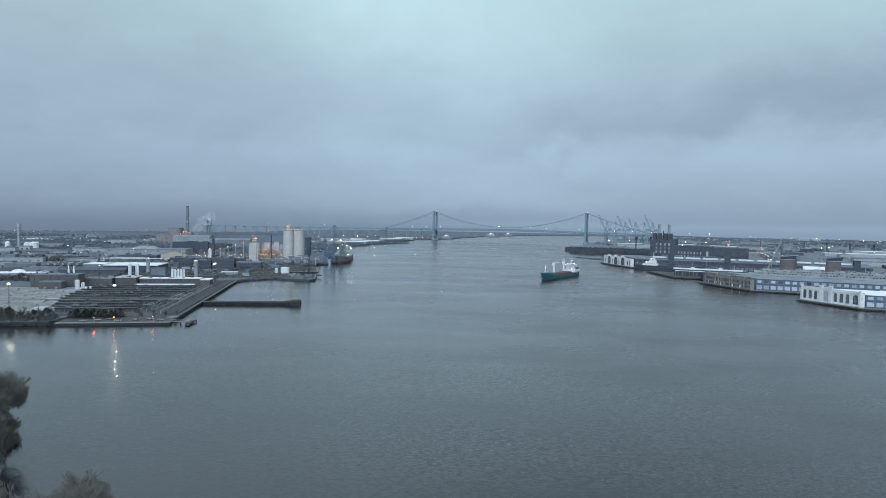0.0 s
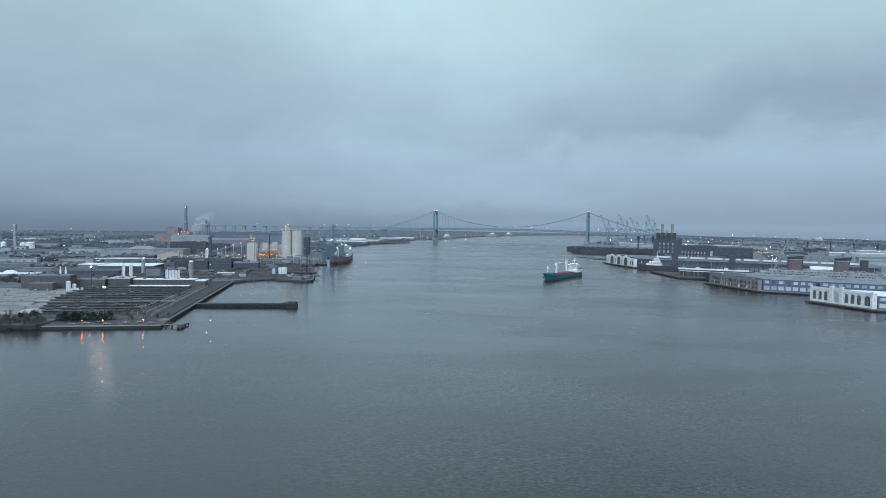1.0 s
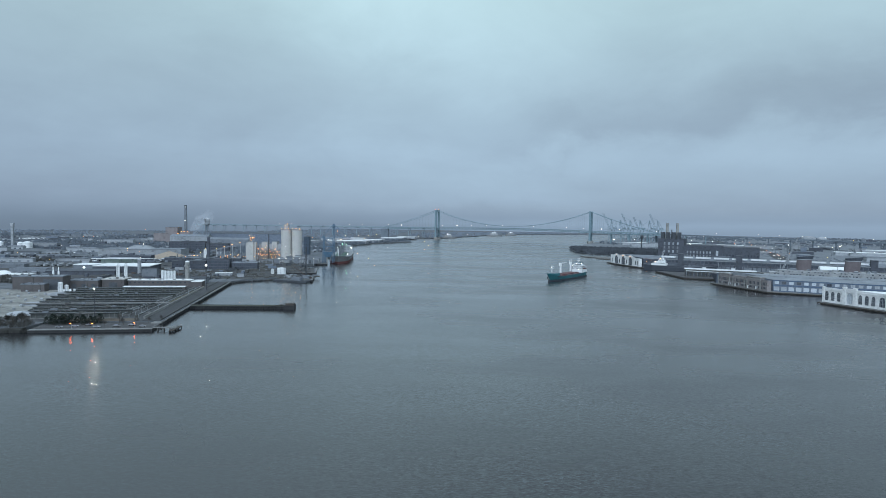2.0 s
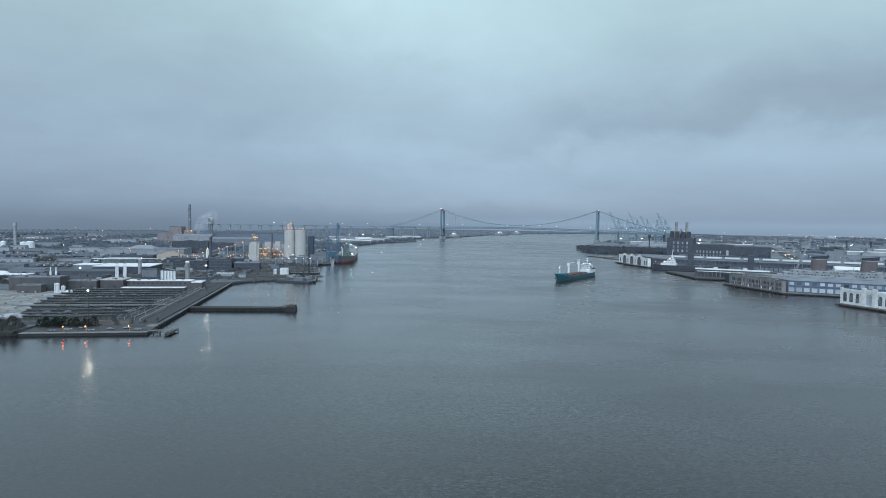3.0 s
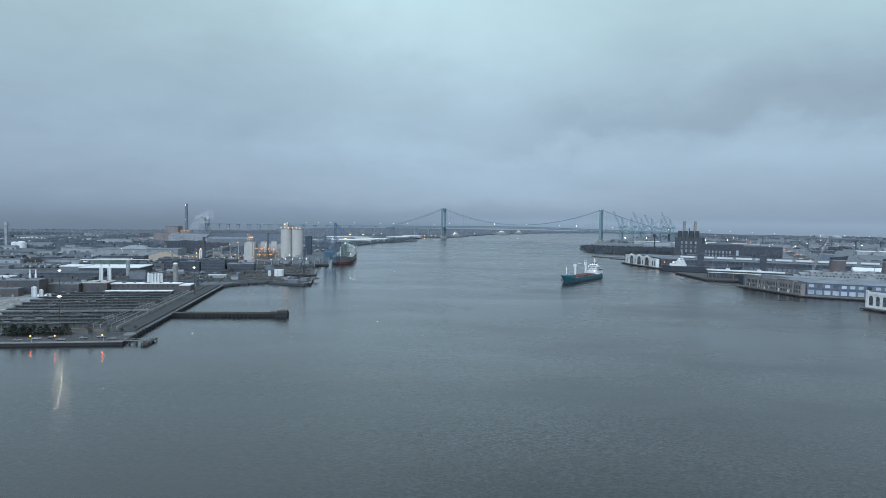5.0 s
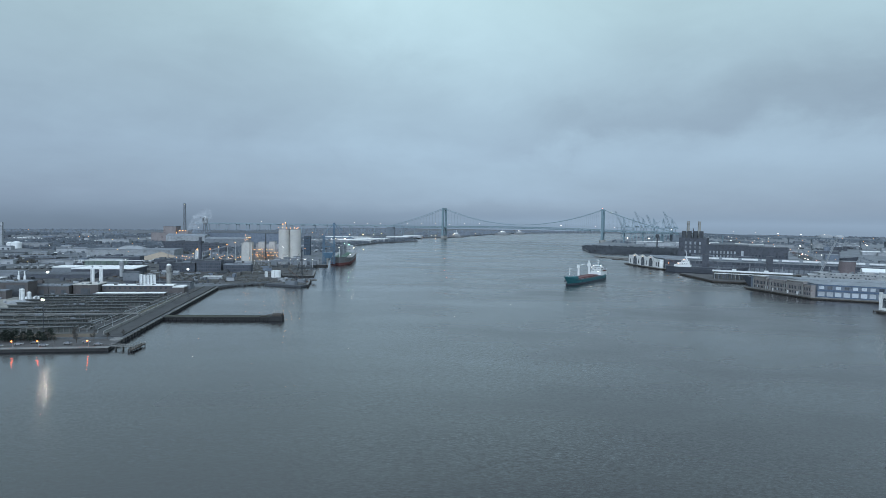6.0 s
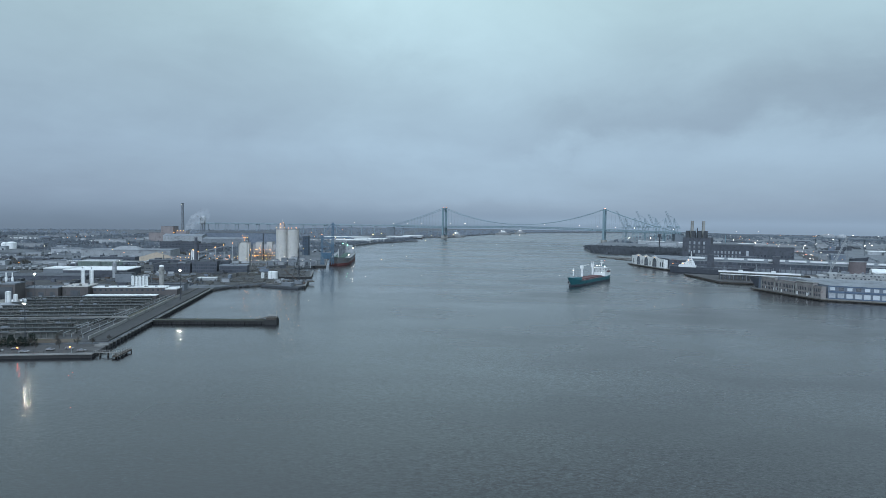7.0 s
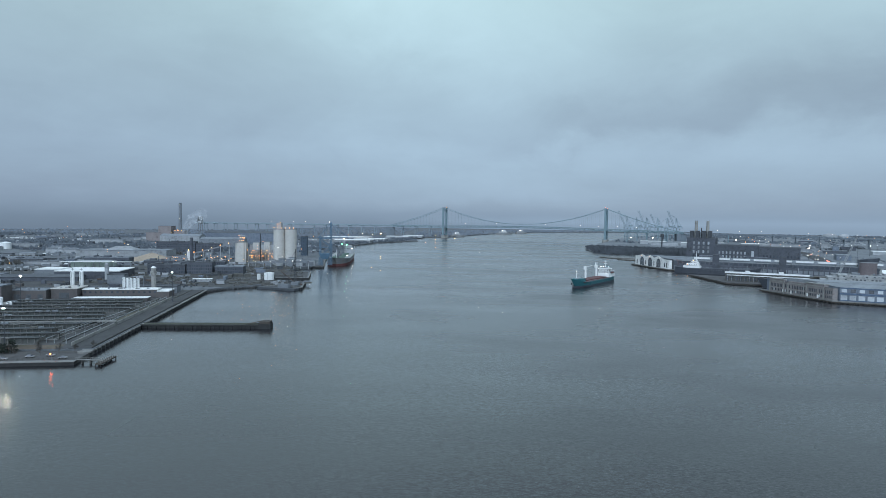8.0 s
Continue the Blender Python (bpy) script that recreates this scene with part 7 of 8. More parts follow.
for i in range(34):
    x = rr.uniform(-405, -285)
    y = 1010 + rr.uniform(0, 90)
    street_lamp(x, y, 2.8, True, rr.uniform(7, 13), 0.75)
# grain silos
gs = thing("grain_silos", "pair of huge pale concrete silos with lamps round the top", "silos", -254, 1092, 2.8)
for i, x in enumerate((-8.7, 8.7)):
    bm = bmesh.new()
    cyl(bm, x, 0, 0, 52.5, 8.6, n=32)
    s_ = part("silo", bm, SILO, gs)
    bm = bmesh.new()
    cyl(bm, x, 0, 52.504, 53.6, 8.9, n=32)
    part("silo_roof", bm, CONC, s_)
    bm = bmesh.new()
    for k in range(6):
        a = -math.pi / 2 + (k - 2.5) * 0.45
        beam(bm, (x + 8.7 * math.cos(a), 8.7 * math.sin(a), 2), (x + 8.7 * math.cos(a), 8.7 * math.sin(a), 52), 0.25)
    part("silo_rib", bm, SILO, s_)
bm = bmesh.new()
box(bm, -12, -5, -4, 4, 53.6, 62)
part("head_house", bm, OFFWHITE, gs)
bm = bmesh.new()
beam(bm, (-8, 0, 62), (-8, 0, 67), 0.5)
part("mast", bm, STEEL, gs)
for a in range(6):
    lamp_dot(gs, -15 + a * 6, -8.5, 54.6, True, 0.5)
lamp_dot(gs, -10, -4.4, 60, True, 0.55)
lamp_dot(gs, -6, -4.4, 62, True, 0.5)
lamp_dot(gs, -8.5, -9.2, 25, False, 0.35)
for x, y in ((-8, -15), (9, -15), (0, -14)):
    bm = bmesh.new()
    cyl(bm, x, y, 0.6, 1.6, 0.6, 0.8, n=8)
    part("floodlight", bm, FLOODFAR, gs, "lit floodlight at the silo foot")
for i in range(10):
    ob = building("silo_outbuilding", "small pale outbuilding at the foot of the silos", "outbuilding", -272 + (i % 5) * 15, 1050 + (i // 5) * 16, 9, 8, 5 + i % 4 * 2, 4, OFFWHITE if i % 2 else GREYM, ROOFGREY, group="silo outbuildings")
bb = building("blue_block", "tall dark blue works block behind the silos", "works block", -280, 1300, 11, 12, 35, 0, DARKBLUE, ROOFDARK)
windows(bb, "f", 11, 12, 3, 5, 2.0, 1.6, 8, 5.6, GLASS)
sheet("yard_ground", [(-232, 772), (-214, 791), (-204, 806), (-200, 799.5), (-157, 782.5), (-168, 843), (-207, 850), (-232, 878), (-330, 870), (-330, 780)], 2.0, 2.87, YARDM, "dark oily ground of the quay yard")
sheet("yard_ground", [(-232, 882), (-174, 887), (-189, 963), (-228, 973), (-217, 1040), (-330, 1040), (-330, 874)], 2.0, 2.87, YARDM, "dark oily ground of the crane quay")
sheet("yard_ground", [(-262, 746), (-331, 760), (-331, 1060), (-236, 1046), (-228, 1066), (-260, 1180), (-560, 1130), (-590, 820), (-540, 700), (-430, 690), (-268, 716)], 2.0, 2.84, YARDM, "dark cinder ground of the old works yard")
woods("yard_scrub", "low dark scrub and debris across the quay yard", 260, lambda r: (lambda x, y: (x, y, inside(x, y, LEFT)))(r.uniform(-330, -175), r.uniform(765, 1040)), 1.2, 3.5, 19, TWIG)
rr = random.Random(60)
for i in range(30):
    heap("spoil_heap", "low dark spoil heap on the quay yard", rr.uniform(-320, -225), rr.uniform(800, 1030), rr.uniform(2, 5), rr.uniform(1.0, 2.6), YARDM)
def wall_run(label, pts, top=2.5):
    ob = thing("quay_wall", label, "quay wall", 0, 0, 0, group="yard quay walls")
    for a, b in zip(pts, pts[1:]):
        bm = bmesh.new()
        beam(bm, (*a, (top - 3) / 2), (*b, (top - 3) / 2), 1.2, top + 3)
        part("wall", bm, WETWALL, ob)
        bm = bmesh.new()
        beam(bm, (*a, top + 0.2), (*b, top + 0.2), 1.5, 0.4)
        part("coping", bm, PALECAP, ob, "worn concrete coping")
    return ob


wall_run("black timber quay wall round the barge quay", [(-200, 797.6), (-154.6, 779.6), (-165.6, 845.2)])
wall_run("black timber quay wall round the oil quay", [(-231, 879.6), (-171.6, 884.6), (-186.6, 965.2)])
wall_run("black timber quay wall below the cranes", [(-206, 1055.6), (-188.6, 1059.6), (-216.6, 1211)])
woods("shore_rubble", "dark rubble and driftwood along the yard shore", 420, lambda r: edge_of(r, ((-241.5, 745), (-237, 762), (-231, 774), (-214, 790), (-204, 804))), 0.9, 2.4, 94, YARDM, 1.2, -0.3)
woods("shore_rubble", "dark rubble in the corner of the barge basin", 260, lambda r: edge_of(r, ((-166, 846), (-206, 853), (-231, 880))), 0.9, 2.4, 95, YARDM, 1.2, -0.3)
# quay tanks
tank("white_tank", "short white oil tank on the quay", -209, 852, 2.6, 5.6, 8.2, WHITE, "quay tanks", roof=0.5)
tank("white_tank", "slim white tank on the quay", -221, 853, 2.6, 1.9, 6.5, WHITE, "quay tanks", roof=0.4)
# derrick barge
ob = thing("derrick_crane", "tall stiff-leg derrick crane on the barge quay", "derrick", -166, 800, 2.6)
bm = bmesh.new()
for a, b in ((-0.8, -0.8), (0.8, -0.8), (0.8, 0.8), (-0.8, 0.8)):
    beam(bm, (a, b, 0), (a * 0.5, b * 0.5, 38.5), 0.28)
for k in range(14):
    beam(bm, (-0.7, -0.8, 1 + k * 2.5), (0.7, -0.8, 3.2 + k * 2.5), 0.2)
part("mast", bm, DARK, ob)
bm = bmesh.new()
beam(bm, (-19, -4, 0.5), (-1, 0, 22), 0.4)
beam(bm, (-10, 8, 0.5), (0, 0, 30), 0.35)
part("stiff_leg", bm, DARK, ob)
bm = bmesh.new()
beam(bm, (0, 0, 3), (-14, -5, 15), 0.8)
beam(bm, (0, 0, 36), (-14, -5, 15), 0.2)
part("boom", bm, RUST, ob)
bm = bmesh.new()
box(bm, -4, 4, -3, 3, 0, 3.6)
part("winch_house", bm, GREYM, ob)
barge = thing("work_barge", "dark steel work barge moored at the quay", "barge", -203, 786, 0, -20)
bm = bmesh.new()
box(bm, 0, 46, 0, 12, -1, 2.2)
bmesh.ops.bevel(bm, geom=bm.edges[:], offset=0.5, segments=1, affect="EDGES")
part("hull", bm, DARK, barge)
bm = bmesh.new()
box(bm, 24, 36, 3, 9, 2.204, 6.0)
part("deck_house", bm, GREYM, barge)
rr = random.Random(8)
for i in range(14):
    bm = bmesh.new()
    box(bm, 0, rr.uniform(2.5, 7), 0, rr.uniform(2, 3.5), 0, rr.uniform(1.2, 3.2))
    ob = whole("deck_crate", bm, rr.choice((RUST, GREYM, DARK, OFFWHITE)), "stacked steel crate and scrap on the barge quay", "crate", group="quay crates")
    ob.matrix_basis = pose(-200 + i * 3.0, 800 + rr.uniform(-2, 30), 2.8, 0, 0, rr.uniform(-20, 20))
for i in range(26):
    bm = bmesh.new()
    box(bm, 0, rr.uniform(4, 12), 0, rr.uniform(2.5, 5), 0, rr.uniform(1.5, 4.5))
    ob = whole("yard_container", bm, rr.choice((GREYM, DARKCONC, DARK, DARK, BLUEGREY)), "steel container standing in the quay yard", "container", group="yard containers")
    ob.matrix_basis = pose(rr.uniform(-300, -215), rr.uniform(805, 1000), 2.8, 0, 0, rr.choice((9, 99, 12)))


# ---- trees ----
def bare_tree_meshes(seed, hgt, twig=FINETWIG, fan=11):
    """Trunk with limbs, and fans of thin twigs that spring from the limb ends."""
    r_ = random.Random(seed)
    tv, tf, cv, cf = [], [], [], []

    def limb(p, q, r0, r1, vv, ff, n_=5):
        d = (q - p).normalized()
        s_ = d.cross(Vector((0.3, 0.2, 1))).normalized()
        u_ = s_.cross(d)
        k_ = len(vv)
        for e, r in ((p, r0), (q, r1)):
            for i in range(n_):
                a = 2 * math.pi * i / n_
                vv.append(e + (s_ * math.cos(a) + u_ * math.sin(a)) * r)
        for i in range(n_):
            ff.append((k_ + i, k_ + (i + 1) % n_, k_ + n_ + (i + 1) % n_, k_ + n_ + i))

    def jitter(k):
        return Vector((r_.uniform(-k, k), r_.uniform(-k, k), r_.uniform(-k * 0.5, k)))

    heart = Vector((0, 0, hgt * 0.5))

    def twigs(p, q, d, count):
        for _ in range(count):
            a = p.lerp(q, r_.uniform(0.2, 1.0))
            out_ = (a - heart).normalized()
            nd = (out_ * 0.7 + d * 0.5 + jitter(0.7)).normalized()
            mid = a + nd * hgt * r_.uniform(0.025, 0.05)
            limb(a, mid, 0.03, 0.022, cv, cf, 3)
            for _ in range(3):
                limb(mid, mid + (nd + jitter(0.6)).normalized() * hgt * r_.uniform(0.025, 0.055), 0.02, 0.009, cv, cf, 3)

    def grow(p, d, ln, r, depth):
        q = p + d * ln
        limb(p, q, r, r * 0.72, tv, tf, 6 if depth < 2 else 4)
        if depth >= 3:
            twigs(p, q, d, fan if depth == 4 else fan // 2)
        if depth == 4:
            return
        for _ in range(4 if depth in (0, 2) else 3):
            nd = (d + jitter(0.95)).normalized()
            grow(p.lerp(q, r_.uniform(0.55, 1.0)), nd, ln * r_.uniform(0.62, 0.8), r * 0.55, depth + 1)
        if depth < 3:
            grow(q, (d + jitter(0.22) + Vector((0, 0, 0.15))).normalized(), ln * 0.8, r * 0.7, depth + 1)

    grow(Vector((0, 0, 0)), Vector((0, 0, 1)), hgt * 0.23, hgt * 0.015, 0)
    # the crown rounds off towards an uneven ellipsoid
    top = max(v_.z for v_ in cv)
    reach = sorted(math.hypot(v_.x, v_.y) for v_ in cv)[int(len(cv) * 0.8)]
    for v_ in tv + cv:
        p = Vector((v_.x * 0.30 * hgt / reach, v_.y * 0.30 * hgt / reach, v_.z * hgt / top))
        e = p - Vector((0, 0, hgt * 0.57))
        far = Vector((e.x / 0.34, e.y / 0.34, e.z / 0.43)).length / hgt
        lim = 1 + 0.12 * noise.noise(e * 0.25 + Vector((seed, 0, 0)))
        if far > lim and p.z > hgt * 0.2:
            p = Vector((0, 0, hgt * 0.57)) + e / far * (lim + 0.10 * (far - lim))
        v_.x, v_.y, v_.z = p
    out = []
    for nm, vv, ff, m in (("trunk", tv, tf, BARK), ("crown", cv, cf, twig)):
        me_ = bpy.data.meshes.new(nm)
        me_.from_pydata([tuple(v_) for v_ in vv], [], ff)
        me_.materials.append(m)
        out.append(me_)
    return out


TREES = [bare_tree_meshes(i, 24.0) for i in range(3)] + [bare_tree_meshes(i + 10, 24.0, DARKTWIG) for i in range(3)] + [bare_tree_meshes(i + 20, 24.0, TWIG, 2) for i in range(3)]


def bare_tree(x, y, z, k, scale, rz, label="bare winter tree with fine dark twigs"):
    ob = thing("bare_tree", label, "tree", x, y, z, rz, group="bare trees")
    ob.scale = (scale, scale, scale)
    share("trunk", TREES[k][0], ob, 0, 0, 0)
    share("crown", TREES[k][1], ob, 0, 0, 0)
    return ob


for x, y, k, sc, rz in ((-139.5, 198, 0, 1.36, 10), (-143, 206, 1, 1.1, 80), (-135.5, 194.5, 2, 0.75, 200), (-135, 192.5, 1, 0.5, 300), (-148, 203, 2, 1.2, 140), (-136, 201, 0, 0.55, 40),
                        (-69.6, 124, 1, 1.06, 20), (-85, 130, 0, 0.74, 120)):
    bare_tree(x, y, 1.5, k, sc, rz, "tall bare tree with dense fine twigs on the near bank")
rr = random.Random(44)
for i in range(20):
    x = -312 + i * 2.2 + rr.uniform(-1.5, 1.5)
    bare_tree(x, 436 + rr.uniform(0, 16), 2.6, (6 + i % 3) if i % 4 else 3, rr.uniform(0.22, 0.46), rr.uniform(0, 360), "small bare shoreline tree beside the apron")

for i, (sx_, sy_, sc) in enumerate(((-40, 20, 0.26), (-33, 12, 0.22), (-27, 22, 0.3), (-22, 14, 0.24), (-15, 19, 0.27), (-46, 24, 0.25), (-8, 21, 0.22), (-2, 30, 0.18))):
    bare_tree(*site(sx_, sy_), 1.9 if sy_ < 25 else 2.8, 6 + i % 3, sc, i * 70, "small bare tree on the waterfront apron")


def evergreen_mesh(seed):
    r_ = random.Random(seed)
    vv, ff = [], []
    for j in range(420):
        t = r_.random() ** 0.8
        z = 0.4 + 5.6 * t
        rad = (1.6 * math.sqrt(max(0.0, 1 - t * t)) + 0.1) * r_.uniform(0.4, 1.05)
        a = r_.uniform(0, 6.283)
        c = Vector((rad * math.cos(a), rad * math.sin(a), z))
        k_ = len(vv)
        s_ = r_.uniform(0.25, 0.5)
        for _ in range(3):
            vv.append(tuple(c + Vector((r_.uniform(-s_, s_), r_.uniform(-s_, s_), r_.uniform(-s_, s_)))))
        ff.append((k_, k_ + 1, k_ + 2))
    me_ = bpy.data.meshes.new("crown")
    me_.from_pydata(vv, [], ff)
    me_.materials.append(EVERGREEN)
    return me_


EV = [evergreen_mesh(i) for i in range(3)]
bm = bmesh.new()
cyl(bm, 0, 0, 0, 2.0, 0.18, 0.1, n=6)
EVT = mesh_of("trunk", bm, BARK)
for i in range(13):
    px, py = site(-72 + i * 2.7 + rr.uniform(-0.9, 0.9), 19 + rr.uniform(-2, 4))
    ob = thing("evergreen_tree", "dark evergreen tree in a row behind the apron", "tree", px, py, 1.9, rr.uniform(0, 360), group="evergreen row")
    sc = rr.uniform(0.75, 1.15)
    ob.scale = (sc * 1.5, sc * 1.5, sc)
    share("trunk", EVT, ob, 0, 0, 0)
    share("crown", EV[i % 3], ob, 0, 0, 0)


POINT = [(333, 1614), (352, 1572), (389, 1554), (560, 1502), (640, 1560), (640, 1700), (480, 1780), (370, 1830), (355, 1812)]
woods("bare_woods", "dense grey-brown bare woods on the river point", 2100, lambda r: (lambda x, y: (x, y, inside(x, y, POINT)))(r.uniform(330, 640), r.uniform(1500, 1815)), 7, 11, 1, POINTWOOD, 1.5)


def patchy(r, poly, x0, x1, y0, y1, cut, sc=0.004):
    x, y = r.uniform(x0, x1), r.uniform(y0, y1)
    return x, y, abs(x) < y * 0.80 + 60 and inside(x, y, poly) and noise.noise((x * sc, y * sc * 0.6, 5.5)) > cut


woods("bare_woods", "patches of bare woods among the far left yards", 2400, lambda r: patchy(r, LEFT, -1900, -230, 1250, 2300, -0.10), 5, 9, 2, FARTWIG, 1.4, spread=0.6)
woods("bare_woods", "unbroken low bare woods out on the far left plain", 6500, lambda r: patchy(r, LEFT, -3400, -230, 2250, 4450, -0.45), 4, 6.0, 22, HAZEWOOD, 3.6, spread=0.5)
woods("bare_woods", "patches of bare scrub between the near yards", 900, lambda r: patchy(r, LEFT, -900, -420, 690, 1300, 0.10, 0.009), 4, 8, 3, TWIG, 0.4)
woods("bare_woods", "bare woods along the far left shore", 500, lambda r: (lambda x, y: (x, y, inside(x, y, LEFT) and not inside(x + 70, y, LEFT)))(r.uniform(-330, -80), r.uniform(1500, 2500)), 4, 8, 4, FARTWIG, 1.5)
woods("bare_woods", "bare woods behind the far shore under the bridge", 700, lambda r: (lambda x, y: (x, y, inside(x, y, LEFT) and inside(x - 90, y + 60, LEFT) and not inside(x + 320, y - 220, LEFT)))(r.uniform(-160, 900), r.uniform(2500, 4200)), 6, 12, 14, HAZEWOOD, 1.6, spread=0.6)
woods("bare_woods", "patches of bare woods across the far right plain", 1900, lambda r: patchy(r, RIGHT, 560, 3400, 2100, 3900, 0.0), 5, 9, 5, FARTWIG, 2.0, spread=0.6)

woods("shore_scrub", "dark overhanging scrub at the water's edge", 650, lambda r: edge_of(r, ((-421, 405), (-360, 416), (-300, 429), (-266, 435))), 1.4, 3.6, 91, DARKTWIG, 0.35, -0.3)
woods("shore_scrub", "dark brush at the foot of the near bank", 300, lambda r: edge_of(r, ((-150, 216), (-141, 207), (-138, 193), (-124, 173), (-100, 151))), 2.0, 4.5, 93, FINETWIG, 0.2, -0.2)
woods("shore_scrub", "dark brush along the foot of the wooded point", 420, lambda r: edge_of(r, ((331, 1612), (351, 1569), (388, 1551), (470, 1526), (560, 1499))), 4.0, 7.0, 92, POINTWOOD, 1.2, -0.3)
woods("shore_scrub", "dark tangled scrub along the dock shoreline", 300, lambda r: (lambda x, y: (x, y, inside(x, y, LEFT)))(r.uniform(-335, -262), r.uniform(424, 452)), 1.8, 5.0, 9, TWIG, 0.25)

# yard buildings near the dock
YARD = ((-675, 971, 60, 12, 5.5, OFFWHITE, ROOFGREY, "long pale transit shed in the near yard"), (-693, 1072, 66, 12, 5, OFFWHITE, ROOFGREY, "long pale low shed behind the yard road"),
        (-600, 1010, 50, 10, 4, OFFWHITE, ROOFGREY, "low pale shed beside the yard road"), (-531, 806, 42, 16, 5, GREYM, ROOFGREY, "low grey store beside the dome"),
        (-359, 786, 17, 12, 9, GREYM, ROOFDARK, "dark grey plant room behind the long building"),
        (-296, 712, 40, 14, 6.0, GREYM, ROOFDARK, "low grey site office with ribbon windows"), (-862, 1635, 70, 20, 10, OFFWHITE, ROOFGREY, "pale shed in the far yards"),
        (-729, 1258, 64, 18, 7, OFFWHITE, ROOFGREY, "pale low shed in the far yards"), (-918, 1428, 60, 18, 8, OFFWHITE, ROOFGREY, "pale tank-side shed in the far yards"),
        (-860, 1215, 40, 14, 8, OFFWHITE, ROOFGREY, "pale plant hall beside white tanks"), (-600, 872, 40, 14, 4.5, GREYM, ROOFGREY, "low grey depot in the near yard"),
        (-650, 905, 36, 12, 4.5, OFFWHITE, ROOFGREY, "low pale depot in the near yard"), (-250, 800, 8, 6, 3.5, OFFWHITE, ROOFGREY, "small pale gatehouse by the basin"))
for x, y, w, d, h, wl, rf, lab in YARD:
    b = building("yard_shed", lab, "shed", x, y, w, d, h, 9, wl, rf, kind="gable" if "gabled" in lab else "flat", rise=3, group="near yard sheds")
    if w > 58:
        windows(b, "f", w, d, max(1, int(w / 11)), 1, 3.4, 2.6, 0.4, 4, GREYM, name="loading_door")
# parked trailers in the yard
for i in range(34):
    r2 = random.Random(900 + i)
    ob = thing("parked_trailer", "white box trailer parked in the yard", "trailer", -560 + (i % 17) * 9.5 - (i // 17) * 40, 905 + (i // 17) * 110 + r2.uniform(-2, 2) + (i % 17) * 1.5, 2.8, 95 + r2.uniform(-3, 3), group="parked trailers")
    bm = bmesh.new()
    box(bm, 0, 13, 0, 2.6, 1.1, 3.9)
    part("box_body", bm, OFFWHITE, ob)
    bm = bmesh.new()
    box(bm, 9, 12, 0.1, 2.5, 0, 1.09)
    part("bogie", bm, TYRE, ob)
    bm = bmesh.new()
    box(bm, 1.5, 1.9, 0.3, 2.3, 0, 1.09)
    part("landing_leg", bm, DARK, ob)

# small stores, trailers and scrap in the yard behind the process halls
rr = random.Random(313)
for i in range(70):
    x, y = rr.uniform(-520, -285), rr.uniform(702, 824)
    if -450 < x < -285 and y > 812 or (-530 < x < -480 and 730 < y < 785) or (-300 < x < -252 and y < 730) or -490 < x < -385 and y > 780:
        continue
    bm = bmesh.new()
    w_, d_, h_ = rr.uniform(2.5, 13), rr.uniform(2.4, 5), rr.uniform(1.4, 3.6)
    box(bm, 0, w_, 0, d_, 0, h_)
    box(bm, -0.1, w_ + 0.1, -0.1, d_ + 0.1, h_ + 0.004, h_ + 0.18)
    ob = whole("yard_store", bm, rr.choice((GREYM, BRICK, DARK, OFFWHITE, ROOFDARK, RUST, BROWN)), "small low store or stack in the cluttered works yard", "store", group="works yard stores")
    ob.matrix_basis = pose(x, y, 2.8, 0, 0, rr.choice((9, 9, 99, 15, 4)))
woods("yard_scrub", "dark scrub between the works yard stores", 300, lambda r: patchy(r, LEFT, -520, -262, 700, 826, -0.05, 0.02), 1.5, 4.5, 61, POINTWOOD, 0.7)

# ---- scattered far buildings ----
KEEP = [(-453, 850, 130), (-560, 1190, 130), (-370, 920, 110), (-590, 1520, 140), (-520, 1690, 170), (-770, 1800, 80), (-330, 1120, 110), (-254, 1092, 60), (-540, 1360, 90),
        (-470, 1150, 60), (-330, 700, 110), (-440, 650, 80), (-520, 750, 70), (-920, 1380, 60), (-460, 975, 70)]
rr = random.Random(77)
made = 0
tries = 0
PAL = ((OFFWHITE, ROOFGREY), (GREYM, ROOFGREY), (BRICK, ROOFDARK), (BRICK, ROOFDARK), (GREYM, ROOFDARK), (BRICK, ROOFGREY), (OFFWHITE, ROOFGREY), (BLUEGREY, ROOFGREY))
